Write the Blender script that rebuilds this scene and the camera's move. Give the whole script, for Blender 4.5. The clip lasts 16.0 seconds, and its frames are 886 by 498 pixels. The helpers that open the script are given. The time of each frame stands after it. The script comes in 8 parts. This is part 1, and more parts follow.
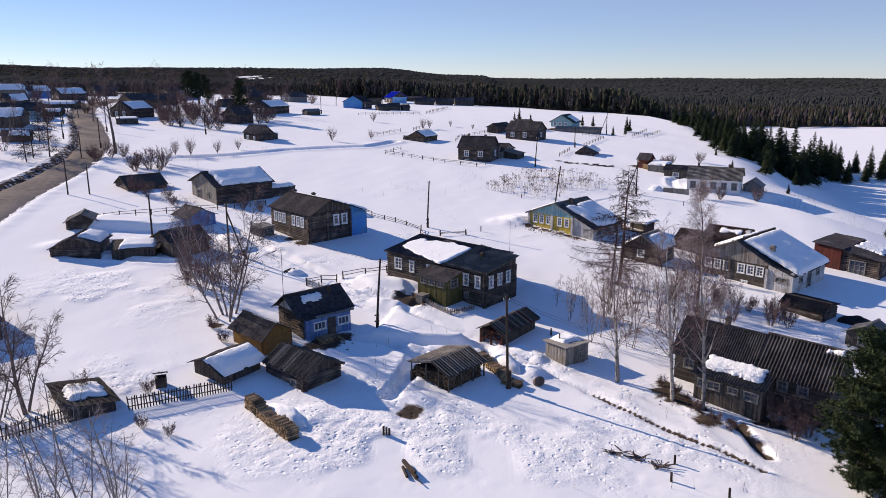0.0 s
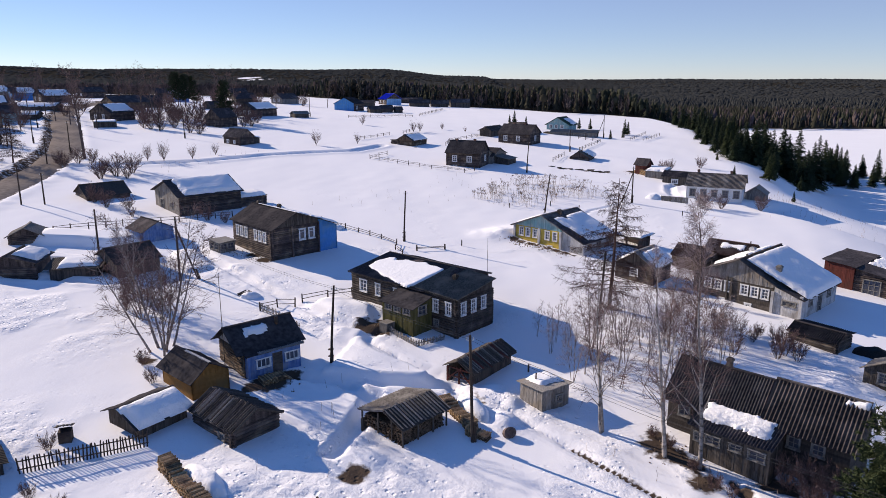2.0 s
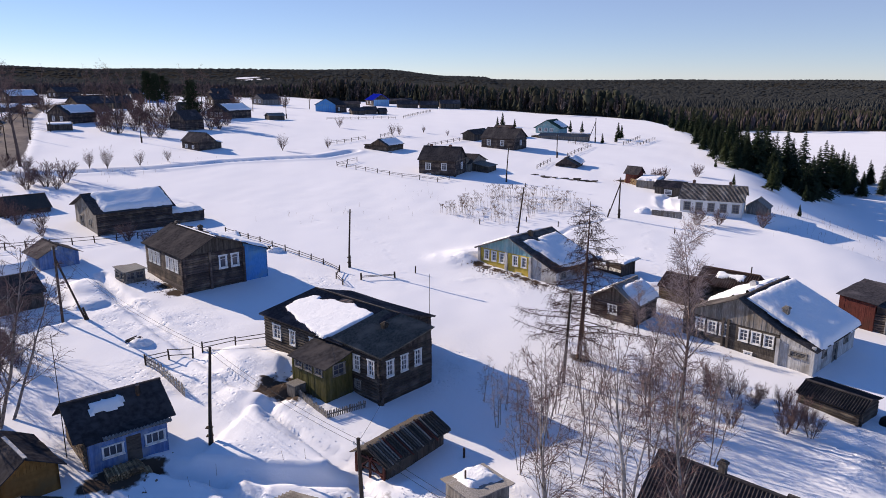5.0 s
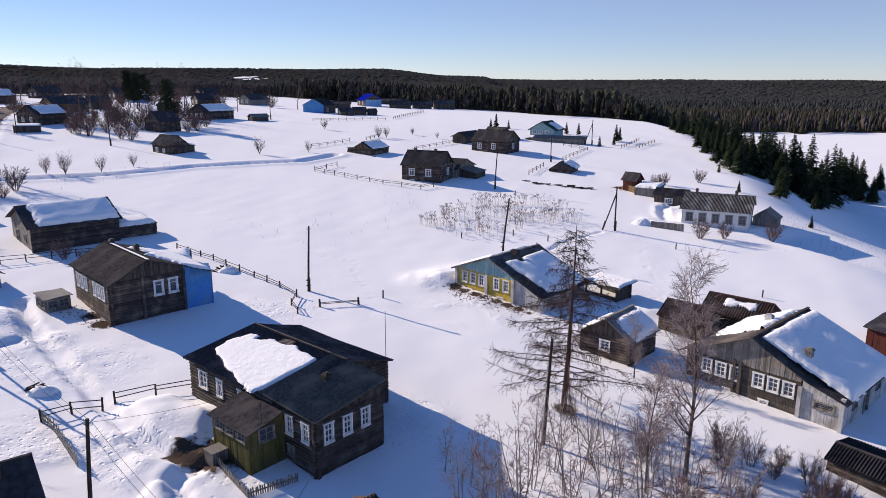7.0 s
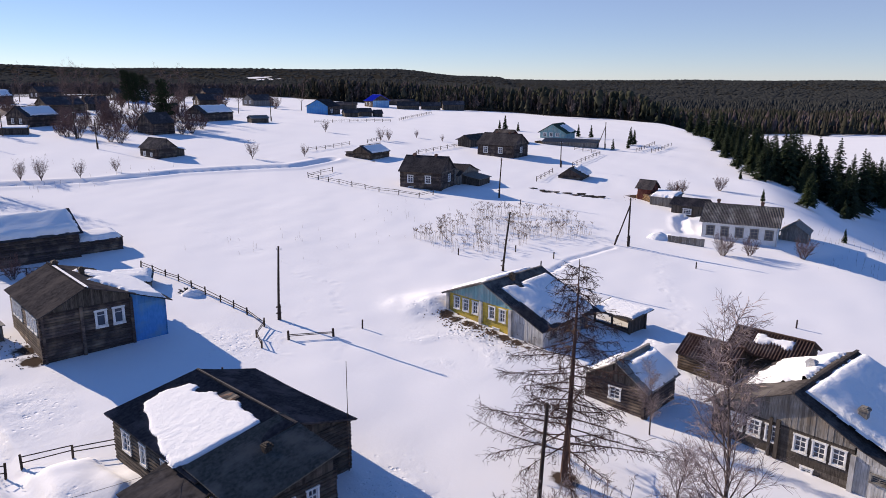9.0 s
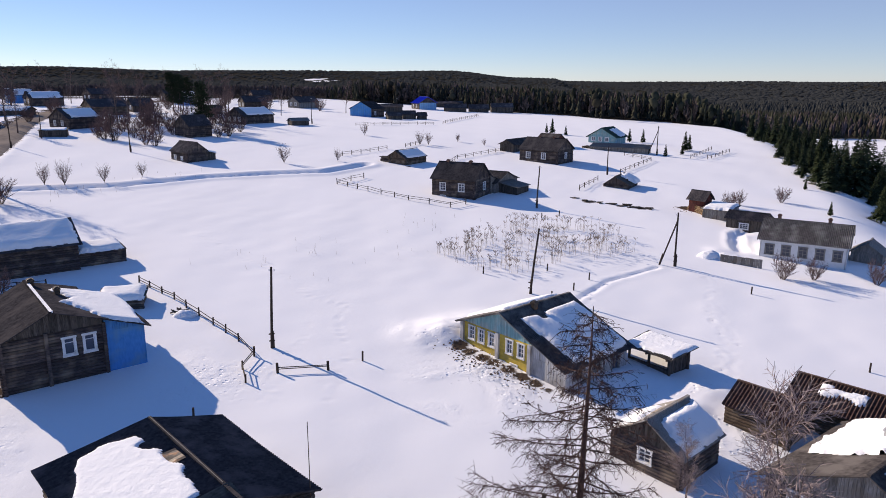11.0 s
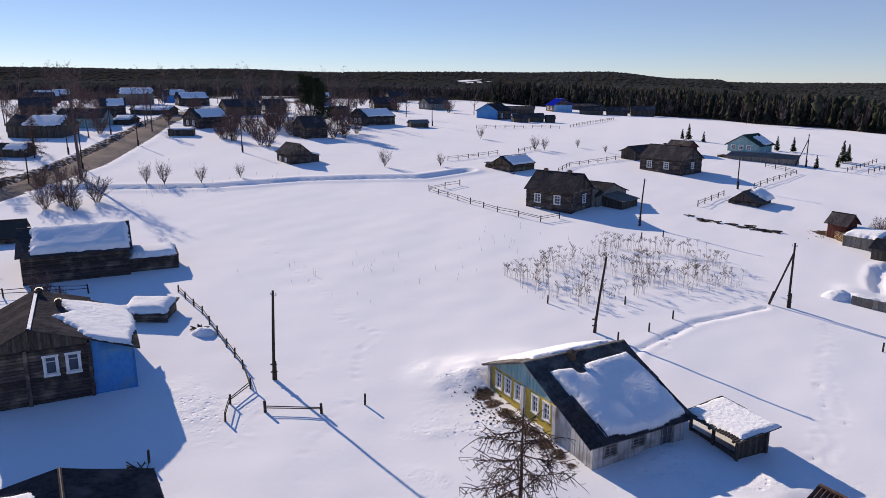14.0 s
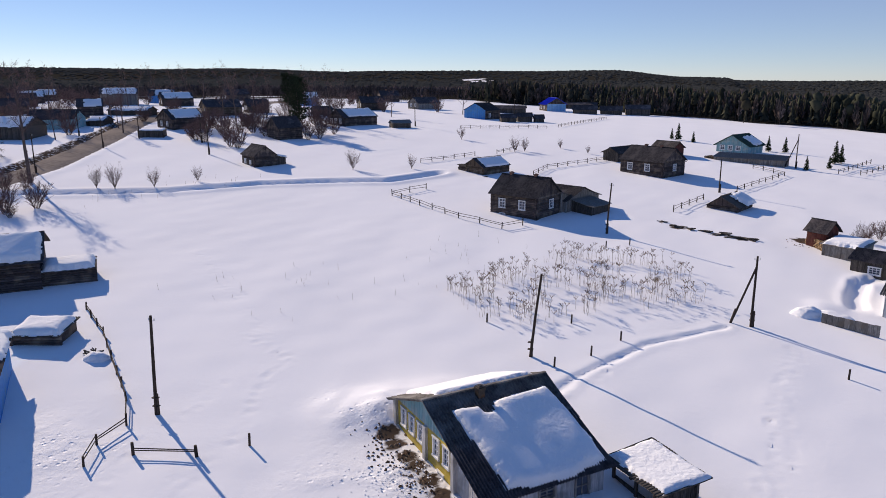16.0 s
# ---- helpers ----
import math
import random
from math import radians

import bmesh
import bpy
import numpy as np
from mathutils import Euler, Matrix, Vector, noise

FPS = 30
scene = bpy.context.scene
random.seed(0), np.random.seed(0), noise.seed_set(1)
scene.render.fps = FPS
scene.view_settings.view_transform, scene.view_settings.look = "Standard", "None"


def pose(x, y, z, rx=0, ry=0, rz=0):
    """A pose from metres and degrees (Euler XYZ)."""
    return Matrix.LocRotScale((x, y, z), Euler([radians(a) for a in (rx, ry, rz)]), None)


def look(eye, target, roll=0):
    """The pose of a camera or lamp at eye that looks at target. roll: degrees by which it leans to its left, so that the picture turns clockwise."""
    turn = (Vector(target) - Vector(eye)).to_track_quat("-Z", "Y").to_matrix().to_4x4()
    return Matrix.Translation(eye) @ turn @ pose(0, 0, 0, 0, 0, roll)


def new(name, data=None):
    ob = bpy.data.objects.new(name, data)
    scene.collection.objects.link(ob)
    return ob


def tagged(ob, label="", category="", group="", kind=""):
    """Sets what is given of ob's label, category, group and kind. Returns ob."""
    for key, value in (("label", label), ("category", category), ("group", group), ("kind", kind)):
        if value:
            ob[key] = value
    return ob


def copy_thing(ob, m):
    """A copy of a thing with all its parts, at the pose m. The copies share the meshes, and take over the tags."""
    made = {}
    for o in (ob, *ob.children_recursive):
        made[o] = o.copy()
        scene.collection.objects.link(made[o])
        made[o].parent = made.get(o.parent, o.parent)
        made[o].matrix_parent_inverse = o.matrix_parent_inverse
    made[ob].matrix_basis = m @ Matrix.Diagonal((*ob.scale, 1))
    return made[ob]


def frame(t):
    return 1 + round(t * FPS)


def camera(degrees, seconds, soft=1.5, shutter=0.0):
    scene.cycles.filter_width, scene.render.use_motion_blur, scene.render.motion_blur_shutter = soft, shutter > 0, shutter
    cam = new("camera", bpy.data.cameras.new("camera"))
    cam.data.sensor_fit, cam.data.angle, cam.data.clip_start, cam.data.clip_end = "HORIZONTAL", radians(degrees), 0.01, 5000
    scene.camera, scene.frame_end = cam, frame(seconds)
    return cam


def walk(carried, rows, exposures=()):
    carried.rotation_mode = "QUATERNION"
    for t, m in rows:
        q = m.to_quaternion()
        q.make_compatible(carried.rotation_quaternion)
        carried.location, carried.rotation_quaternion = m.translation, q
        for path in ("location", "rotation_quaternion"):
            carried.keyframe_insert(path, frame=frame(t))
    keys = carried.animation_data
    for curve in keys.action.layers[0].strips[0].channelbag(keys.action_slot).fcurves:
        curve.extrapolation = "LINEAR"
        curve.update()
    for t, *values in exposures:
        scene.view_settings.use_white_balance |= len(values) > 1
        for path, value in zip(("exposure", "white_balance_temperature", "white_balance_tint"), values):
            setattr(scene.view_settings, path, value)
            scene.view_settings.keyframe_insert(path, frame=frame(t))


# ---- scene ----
cam = camera(63.4, 16.0, soft=0.85)
METRES, EYE, TILT, LEAN, TURN = 76.7, 25.0, 4.594, 6.202, 0.502
ROWS = [
    (0.0, 0.0, 0.0, 0.0, 1.99, -18.23, -6.06),
    (0.5, 0.0083, 0.0274, -0.0011, 2.04, -18.19, -6.06),
    (1.0, 0.0175, 0.0552, -0.002, 2.07, -18.17, -6.05),
    (1.5, 0.028, 0.0837, -0.003, 2.09, -18.16, -6.03),
    (2.0, 0.0401, 0.1124, -0.0037, 2.12, -18.16, -6.02),
    (2.5, 0.0527, 0.142, -0.0048, 2.13, -18.15, -6.02),
    (3.0, 0.0652, 0.1722, -0.0058, 2.14, -18.14, -6.03),
    (3.5, 0.0775, 0.2034, -0.0072, 2.17, -18.14, -6.06),
    (4.0, 0.0895, 0.2351, -0.0082, 2.19, -18.14, -6.07),
    (6.5, 0.1398, 0.4009, -0.0164, 2.24, -18.18, -6.16),
    (7.0, 0.147, 0.4344, -0.0183, 2.23, -18.18, -6.17),
    (7.5, 0.1536, 0.4672, -0.0202, 2.22, -18.18, -6.19),
    (8.0, 0.16, 0.499, -0.022, 2.33, -18.19, -6.18),
    (10.5, 0.2003, 0.6416, -0.0295, 6.34, -18.49, -5.8),
    (11.0, 0.212, 0.6672, -0.03, 7.68, -18.59, -5.65),
    (11.5, 0.2264, 0.6915, -0.0299, 9.43, -18.75, -5.45),
    (12.0, 0.2419, 0.716, -0.0305, 11.16, -18.88, -5.28),
    (12.5, 0.2582, 0.7396, -0.03, 13.48, -19.08, -5.03),
    (13.0, 0.2758, 0.7637, -0.0304, 15.88, -19.25, -4.81),
    (13.5, 0.2923, 0.7883, -0.0306, 17.63, -19.39, -4.63),
    (14.0, 0.308, 0.8129, -0.0304, 19.72, -19.56, -4.41),
    (14.5, 0.3232, 0.8389, -0.0311, 19.87, -19.58, -4.35),
    (15.0, 0.3377, 0.865, -0.0317, 19.99, -19.6, -4.28),
    (15.5, 0.3532, 0.8919, -0.0318, 20.2, -19.65, -4.19),
    (16.0, 0.369, 0.9198, -0.033, 20.25, -19.67, -4.17),
]
walk(cam, [(t, pose(0, 0, EYE, TILT, LEAN, TURN) @ pose(METRES * x, METRES * y, METRES * z, 90 + pitch, roll, yaw)) for t, x, y, z, yaw, pitch, roll in ROWS],
     [(0.0, 0.37, 6830, 18.7), (4.0, 0.4, 6800, 18.7), (8.0, 0.37, 6820, 18.7), (12.5, 0.34, 6880, 18.2), (14.0, 0.19, 6830, 18.2), (16.0, 0.2, 6900, 18.2)])

# ---- light ----
SUN_AZ, SUN_EL = 148.4, 23.4     # degrees: towards the sun, counted from +x
world = bpy.data.worlds.new("world")
scene.world = world
world.use_nodes = True
wn, wl = world.node_tree.nodes, world.node_tree.links
sky = wn.new("ShaderNodeTexSky")
sky.sky_type, sky.sun_disc = "NISHITA", False
sky.sun_elevation, sky.sun_rotation = radians(SUN_EL), radians(90 - SUN_AZ)
sky.air_density, sky.dust_density, sky.ozone_density, sky.altitude = 0.7, 0.05, 4.6, 600
wn["Background"].inputs["Strength"].default_value = 0.162
veil = wn.new("ShaderNodeMix")
veil.data_type = "RGBA"
veil.inputs["B"].default_value = (1.75, 1.72, 2.0, 1)
# pale towards the horizon, deep blue overhead
dome, height, fade = wn.new("ShaderNodeTexCoord"), wn.new("ShaderNodeSeparateXYZ"), wn.new("ShaderNodeMapRange")
wl.new(dome.outputs["Generated"], height.inputs[0])
wl.new(height.outputs["Z"], fade.inputs["Value"])
fade.interpolation_type = "SMOOTHSTEP"
fade.inputs["From Min"].default_value, fade.inputs["From Max"].default_value = 0.18, 0.55
fade.inputs["To Min"].default_value, fade.inputs["To Max"].default_value = 0.62, 0.12
wl.new(fade.outputs[0], veil.inputs["Factor"])
deep = wn.new("ShaderNodeHueSaturation")
deep.inputs["Saturation"].default_value = 1.25
wl.new(sky.outputs[0], deep.inputs["Color"])
wl.new(deep.outputs["Color"], veil.inputs["A"])
wl.new(veil.outputs["Result"], wn["Background"].inputs["Color"])
sun = new("sun", bpy.data.lights.new("sun", "SUN"))
sun.data.energy, sun.data.angle, sun.data.color = 5.0, radians(0.55), (1.0, 0.89, 0.71)
sun.matrix_world = look((0, 0, 0), (-math.cos(radians(SUN_AZ)) * math.cos(radians(SUN_EL)), -math.sin(radians(SUN_AZ)) * math.cos(radians(SUN_EL)), -math.sin(radians(SUN_EL))))


# ---- materials ----
def shader(name, rough=0.8, metal=0.0, spec=0.3):
    m = bpy.data.materials.new(name)
    m.use_nodes = True
    b = m.node_tree.nodes["Principled BSDF"]
    b.inputs["Roughness"].default_value, b.inputs["Metallic"].default_value = rough, metal
    b.inputs["Specular IOR Level"].default_value = spec
    return m, m.node_tree.nodes, m.node_tree.links, b


def surface(name, dark, light, scale=(1, 1, 1), size=6.0, rough=0.85, bump=0.3, stain=None, stain_size=0.7, island=0.0, spec=0.1, metal=0.0, stain_at=0.55, dist=0.02):
    """Two tones by fine grain, blotches of a third tone, a bump, and a change from piece to piece."""
    m, n, l, b = shader(name, rough, metal, spec)
    co = n.new("ShaderNodeTexCoord")
    mp = n.new("ShaderNodeMapping")
    mp.inputs["Scale"].default_value = scale
    l.new(co.outputs["Object"], mp.inputs["Vector"])
    grain = n.new("ShaderNodeTexNoise")
    grain.inputs["Scale"].default_value, grain.inputs["Detail"].default_value = size, 6
    l.new(mp.outputs[0], grain.inputs["Vector"])
    mix = n.new("ShaderNodeMix")
    mix.data_type = "RGBA"
    mix.inputs["A"].default_value, mix.inputs["B"].default_value = (*dark, 1), (*light, 1)
    ramp = n.new("ShaderNodeMapRange")
    ramp.inputs["From Min"].default_value, ramp.inputs["From Max"].default_value = 0.3, 0.7
    l.new(grain.outputs["Fac"], ramp.inputs["Value"])
    l.new(ramp.outputs[0], mix.inputs["Factor"])
    out = mix.outputs["Result"]
    if stain:
        blot = n.new("ShaderNodeTexNoise")
        blot.inputs["Scale"].default_value, blot.inputs["Detail"].default_value = stain_size, 5
        l.new(co.outputs["Object"], blot.inputs["Vector"])
        edge = n.new("ShaderNodeMapRange")
        edge.inputs["From Min"].default_value, edge.inputs["From Max"].default_value = stain_at - 0.06, stain_at + 0.12
        l.new(blot.outputs["Fac"], edge.inputs["Value"])
        m2 = n.new("ShaderNodeMix")
        m2.data_type = "RGBA"
        m2.inputs["B"].default_value = (*stain, 1)
        l.new(out, m2.inputs["A"])
        l.new(edge.outputs[0], m2.inputs["Factor"])
        out = m2.outputs["Result"]
    if island:
        geo = n.new("ShaderNodeNewGeometry")
        vary = n.new("ShaderNodeMapRange")
        vary.inputs["To Min"].default_value, vary.inputs["To Max"].default_value = 1 - island, 1 + island
        who = n.new("ShaderNodeObjectInfo")
        both = n.new("ShaderNodeMath")
        both.operation = "ADD"
        l.new(geo.outputs["Random Per Island"], both.inputs[0])
        l.new(who.outputs["Random"], both.inputs[1])
        part_of = n.new("ShaderNodeMath")
        part_of.operation = "FRACT"
        l.new(both.outputs[0], part_of.inputs[0])
        l.new(part_of.outputs[0], vary.inputs["Value"])
        hsv = n.new("ShaderNodeHueSaturation")
        l.new(out, hsv.inputs["Color"])
        l.new(vary.outputs[0], hsv.inputs["Value"])
        out = hsv.outputs["Color"]
    l.new(out, b.inputs["Base Color"])
    if bump:
        bp = n.new("ShaderNodeBump")
        bp.inputs["Strength"].default_value, bp.inputs["Distance"].default_value = bump, dist
        l.new(grain.outputs["Fac"], bp.inputs["Height"])
        l.new(bp.outputs[0], b.inputs["Normal"])
    return m


def snow_material(name, tint=(0.86, 0.87, 0.9), cover=False):
    m, n, l, b = shader(name, 0.9, 0, 0.0)
    co = n.new("ShaderNodeTexCoord")
    fine, mid = n.new("ShaderNodeTexNoise"), n.new("ShaderNodeTexNoise")
    fine.inputs["Scale"].default_value, fine.inputs["Detail"].default_value = 3.4, 8
    mid.inputs["Scale"].default_value, mid.inputs["Detail"].default_value = 0.11, 4
    for k in (fine, mid):
        l.new(co.outputs["Object"], k.inputs["Vector"])
    mix = n.new("ShaderNodeMix")
    mix.data_type = "RGBA"
    mix.inputs["A"].default_value, mix.inputs["B"].default_value = (*[c * 0.94 for c in tint], 1), (*tint, 1)
    l.new(mid.outputs["Fac"], mix.inputs["Factor"])
    out = mix.outputs["Result"]
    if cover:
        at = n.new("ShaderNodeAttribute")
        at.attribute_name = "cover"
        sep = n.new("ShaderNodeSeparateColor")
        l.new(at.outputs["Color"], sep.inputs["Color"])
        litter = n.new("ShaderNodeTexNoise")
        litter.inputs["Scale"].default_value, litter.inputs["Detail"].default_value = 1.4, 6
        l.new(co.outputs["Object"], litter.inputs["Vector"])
        # Red: forest floor, litter and painted tree shade; Green: soil and painted ditch shade
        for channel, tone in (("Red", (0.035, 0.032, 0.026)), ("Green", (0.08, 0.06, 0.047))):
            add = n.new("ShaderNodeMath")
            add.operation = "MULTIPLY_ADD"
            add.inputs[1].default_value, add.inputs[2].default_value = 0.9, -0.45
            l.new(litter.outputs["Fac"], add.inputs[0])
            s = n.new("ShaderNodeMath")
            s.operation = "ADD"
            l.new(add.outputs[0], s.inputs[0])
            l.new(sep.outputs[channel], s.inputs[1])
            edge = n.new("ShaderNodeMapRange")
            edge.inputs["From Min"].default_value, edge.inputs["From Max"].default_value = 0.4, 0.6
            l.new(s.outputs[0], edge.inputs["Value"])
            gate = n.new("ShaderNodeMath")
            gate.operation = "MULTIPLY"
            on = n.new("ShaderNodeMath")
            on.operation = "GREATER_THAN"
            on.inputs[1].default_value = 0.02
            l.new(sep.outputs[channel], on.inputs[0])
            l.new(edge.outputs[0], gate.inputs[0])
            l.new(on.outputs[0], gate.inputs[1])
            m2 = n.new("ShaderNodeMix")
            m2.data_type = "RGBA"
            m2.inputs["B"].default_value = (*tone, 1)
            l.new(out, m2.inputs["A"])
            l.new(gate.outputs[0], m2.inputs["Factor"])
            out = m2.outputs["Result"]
    l.new(out, b.inputs["Base Color"])
    grit = n.new("ShaderNodeTexNoise")
    grit.inputs["Scale"].default_value, grit.inputs["Detail"].default_value = 1.9, 8
    grit.inputs["Roughness"].default_value = 0.62
    l.new(co.outputs["Object"], grit.inputs["Vector"])
    patch = n.new("ShaderNodeMapRange")
    if cover:
        patch.inputs["From Min"].default_value, patch.inputs["From Max"].default_value = 0.0, 1.0
        patch.inputs["To Min"].default_value, patch.inputs["To Max"].default_value = 0.055, 0.6
        l.new(sep.outputs["Blue"], patch.inputs["Value"])
    else:
        patch.inputs["From Min"].default_value, patch.inputs["From Max"].default_value = 0.42, 0.62
        patch.inputs["To Min"].default_value, patch.inputs["To Max"].default_value = 0.22, 0.5
        l.new(mid.outputs["Fac"], patch.inputs["Value"])
    high = n.new("ShaderNodeMath")
    high.operation = "MULTIPLY"
    l.new(grit.outputs["Fac"], high.inputs[0])
    l.new(patch.outputs[0], high.inputs[1])
    bp = n.new("ShaderNodeBump")
    bp.inputs["Strength"].default_value, bp.inputs["Distance"].default_value = 0.9, 0.34
    if cover:
        # scattered footprints where the snow is trodden
        prints, dent, sunk = n.new("ShaderNodeTexVoronoi"), n.new("ShaderNodeMapRange"), n.new("ShaderNodeMath")
        prints.inputs["Scale"].default_value = 1.6
        l.new(co.outputs["Object"], prints.inputs["Vector"])
        dent.interpolation_type = "SMOOTHSTEP"
        dent.inputs["From Min"].default_value, dent.inputs["From Max"].default_value = 0.1, 0.28
        dent.inputs["To Max"].default_value = 0.36
        l.new(prints.outputs["Distance"], dent.inputs["Value"])
        sunk.operation = "MULTIPLY"
        l.new(dent.outputs[0], sunk.inputs[0])
        l.new(sep.outputs["Blue"], sunk.inputs[1])
        total = n.new("ShaderNodeMath")
        l.new(high.outputs[0], total.inputs[0])
        l.new(sunk.outputs[0], total.inputs[1])
        l.new(total.outputs[0], bp.inputs["Height"])
    else:
        l.new(high.outputs[0], bp.inputs["Height"])
    l.new(bp.outputs[0], b.inputs["Normal"])
    return m


SNOW = snow_material("snow_ground", cover=True)
SNOW_ROOF = snow_material("snow_roof", (0.88, 0.89, 0.91))
BLACKLOG = surface("blackened_log", (0.03623, 0.03019, 0.0276), (0.09488, 0.07935, 0.07072), (0.6, 0.6, 4), 5, 0.85, 0.5, (0.1207, 0.1035, 0.08625), 0.9, 0.35)
DARKESTBOARD = surface("darkest_board", (0.0308, 0.0264, 0.0242), (0.0792, 0.0682, 0.0616), (3, 3, 0.5), 5, 0.9, 0.4, (0.066, 0.055, 0.0484), 0.9, 0.3, 0.15)
DARKLOG = surface("dark_log", (0.042, 0.03375, 0.033), (0.105, 0.084, 0.0795), (0.6, 0.6, 4), 5, 0.85, 0.5, (0.18, 0.1425, 0.1125), 0.8, 0.35)
BROWNLOG = surface("brown_log", (0.06, 0.042, 0.03), (0.15, 0.11, 0.08), (0.6, 0.6, 4), 5, 0.85, 0.5, (0.2, 0.16, 0.12), 0.8, 0.35)
GREYWOOD = surface("weathered_grey_board", (0.13, 0.12, 0.11), (0.29, 0.275, 0.26), (3, 3, 0.5), 5, 0.85, 0.4, (0.2, 0.17, 0.14), 0.9, 0.3)
DARKBOARD = surface("dark_grey_board", (0.0416, 0.0352, 0.032), (0.12, 0.1056, 0.0928), (3, 3, 0.5), 5, 0.85, 0.4, (0.096, 0.08, 0.0672), 0.9, 0.35)
PALEBOARD = surface("pale_grey_board", (0.36, 0.36, 0.36), (0.55, 0.55, 0.56), (3, 3, 0.4), 4, 0.8, 0.3, (0.28, 0.27, 0.26), 0.7, 0.15)
GREENBOARD = surface("olive_paint", (0.0644, 0.0624, 0.0209), (0.1334, 0.1186, 0.0475), (4, 4, 0.5), 4, 0.75, 0.3, (0.09, 0.085, 0.05), 1.2, 0.25)
YELLOW = surface("yellow_paint", (0.5, 0.36, 0.06), (0.62, 0.46, 0.1), (1, 1, 1), 3, 0.7, 0.2, (0.36, 0.3, 0.13), 0.8, 0.08)
OCHRE = surface("ochre_paint", (0.2, 0.1, 0.03), (0.28, 0.15, 0.05), (1, 1, 1), 3, 0.75, 0.2, (0.2, 0.12, 0.05), 0.8, 0.08)
BLUE = surface("blue_paint", (0.045, 0.2, 0.5), (0.07, 0.27, 0.6), (2, 2, 0.6), 3, 0.65, 0.2, (0.1, 0.26, 0.45), 0.8, 0.1)
PALEBLUE = surface("faded_blue_paint", (0.08, 0.15, 0.34), (0.15, 0.25, 0.47), (2, 2, 0.6), 3, 0.7, 0.2, (0.24, 0.31, 0.42), 1.0, 0.15)
TURQUOISE = surface("turquoise_paint", (0.14, 0.31, 0.35), (0.25, 0.42, 0.45), (3, 3, 0.5), 3, 0.7, 0.2, (0.33, 0.4, 0.4), 0.9, 0.2)
ICEBLUE = surface("ice_blue_sheet", (0.2, 0.42, 0.66), (0.28, 0.5, 0.72), (2, 2, 0.6), 3, 0.5, 0.2, (0.3, 0.5, 0.66), 0.8, 0.1)
REDWOOD = surface("red_brown_board", (0.085, 0.03, 0.024), (0.16, 0.055, 0.042), (3, 3, 0.5), 4, 0.8, 0.3, (0.07, 0.035, 0.03), 0.8, 0.2)
WHITEWALL = surface("white_plaster", (0.7, 0.71, 0.72), (0.8, 0.8, 0.8), (1, 1, 1), 3, 0.8, 0.1, (0.6, 0.6, 0.6), 0.6, 0.05)
WHITE = surface("white_paint", (0.72, 0.73, 0.74), (0.82, 0.82, 0.82), (1, 1, 1), 8, 0.6, 0.1, (0.6, 0.6, 0.58), 2.0, 0.05)
GREYPAINT = surface("worn_grey_paint", (0.2, 0.19, 0.18), (0.32, 0.31, 0.29), (1, 1, 1), 8, 0.7, 0.1, (0.14, 0.13, 0.12), 2.0, 0.1)
TAR = surface("tarred_roof", (0.02835, 0.02693, 0.02936), (0.06075, 0.05771, 0.06277), (1, 1, 1), 3, 0.9, 0.3, (0.0729, 0.06683, 0.06885), 0.6, 0.2, 0.0)
SLATE = surface("grey_corrugated_sheet", (0.0374, 0.03315, 0.03315), (0.0884, 0.0782, 0.0748), (1, 1, 1), 4, 0.9, 0.25, (0.1275, 0.1139, 0.1071), 0.5, 0.12, 0.03)
DARKSLATE = surface("mossy_corrugated_sheet", (0.0384, 0.03552, 0.0396), (0.0864, 0.0792, 0.084), (1, 1, 1), 4, 0.95, 0.25, (0.1248, 0.1104, 0.1128), 0.5, 0.12, 0.02)
WORNSLATE = surface("weathered_corrugated_sheet", (0.0675, 0.0621, 0.0594), (0.1755, 0.162, 0.1553), (1, 1, 1), 4, 0.85, 0.25, (0.27, 0.2565, 0.243), 0.7, 0.12, 0.15)
ROOFGREY = surface("grey_olive_sheet", (0.06, 0.06, 0.054), (0.13, 0.128, 0.116), (1, 1, 1), 4, 0.85, 0.25, (0.16, 0.15, 0.135), 0.7, 0.12, 0.1)
PALESLATE = surface("pale_corrugated_sheet", (0.15, 0.15, 0.15), (0.25, 0.25, 0.25), (1, 1, 1), 4, 0.8, 0.25, (0.2, 0.19, 0.18), 0.5, 0.12)
BROWNSLATE = surface("brown_corrugated_sheet", (0.06, 0.035, 0.028), (0.12, 0.075, 0.06), (1, 1, 1), 4, 0.8, 0.25, (0.14, 0.11, 0.1), 0.5, 0.12)
BLUEROOF = surface("blue_metal_sheet", (0.02, 0.035, 0.45), (0.03, 0.06, 0.6), (1, 1, 1), 3, 0.45, 0.1, None, 1, 0.05, 0.5)
BRICK = surface("chimney_brick", (0.14, 0.07, 0.05), (0.26, 0.15, 0.11), (1, 1, 3), 5, 0.9, 0.4, (0.09, 0.08, 0.07), 1.5, 0.2)
STEEL = surface("rusty_steel", (0.04, 0.034, 0.032), (0.08, 0.066, 0.058), (1, 1, 1), 8, 0.55, 0.2, (0.16, 0.08, 0.04), 2, 0.1, 0.5, 0.6)
FIREWOOD = surface("split_firewood", (0.22, 0.14, 0.075), (0.45, 0.32, 0.19), (1, 1, 1), 9, 0.85, 0.4, (0.12, 0.085, 0.06), 1.2, 0.5)
POLEWOOD = surface("dark_pole_wood", (0.03, 0.024, 0.02), (0.08, 0.06, 0.05), (3, 3, 0.3), 5, 0.85, 0.4, None, 1, 0.2)
BARK = surface("grey_brown_bark", (0.07, 0.05, 0.045), (0.15, 0.115, 0.105), (1, 1, 0.4), 8, 0.9, 0.5, None, 1, 0.3)
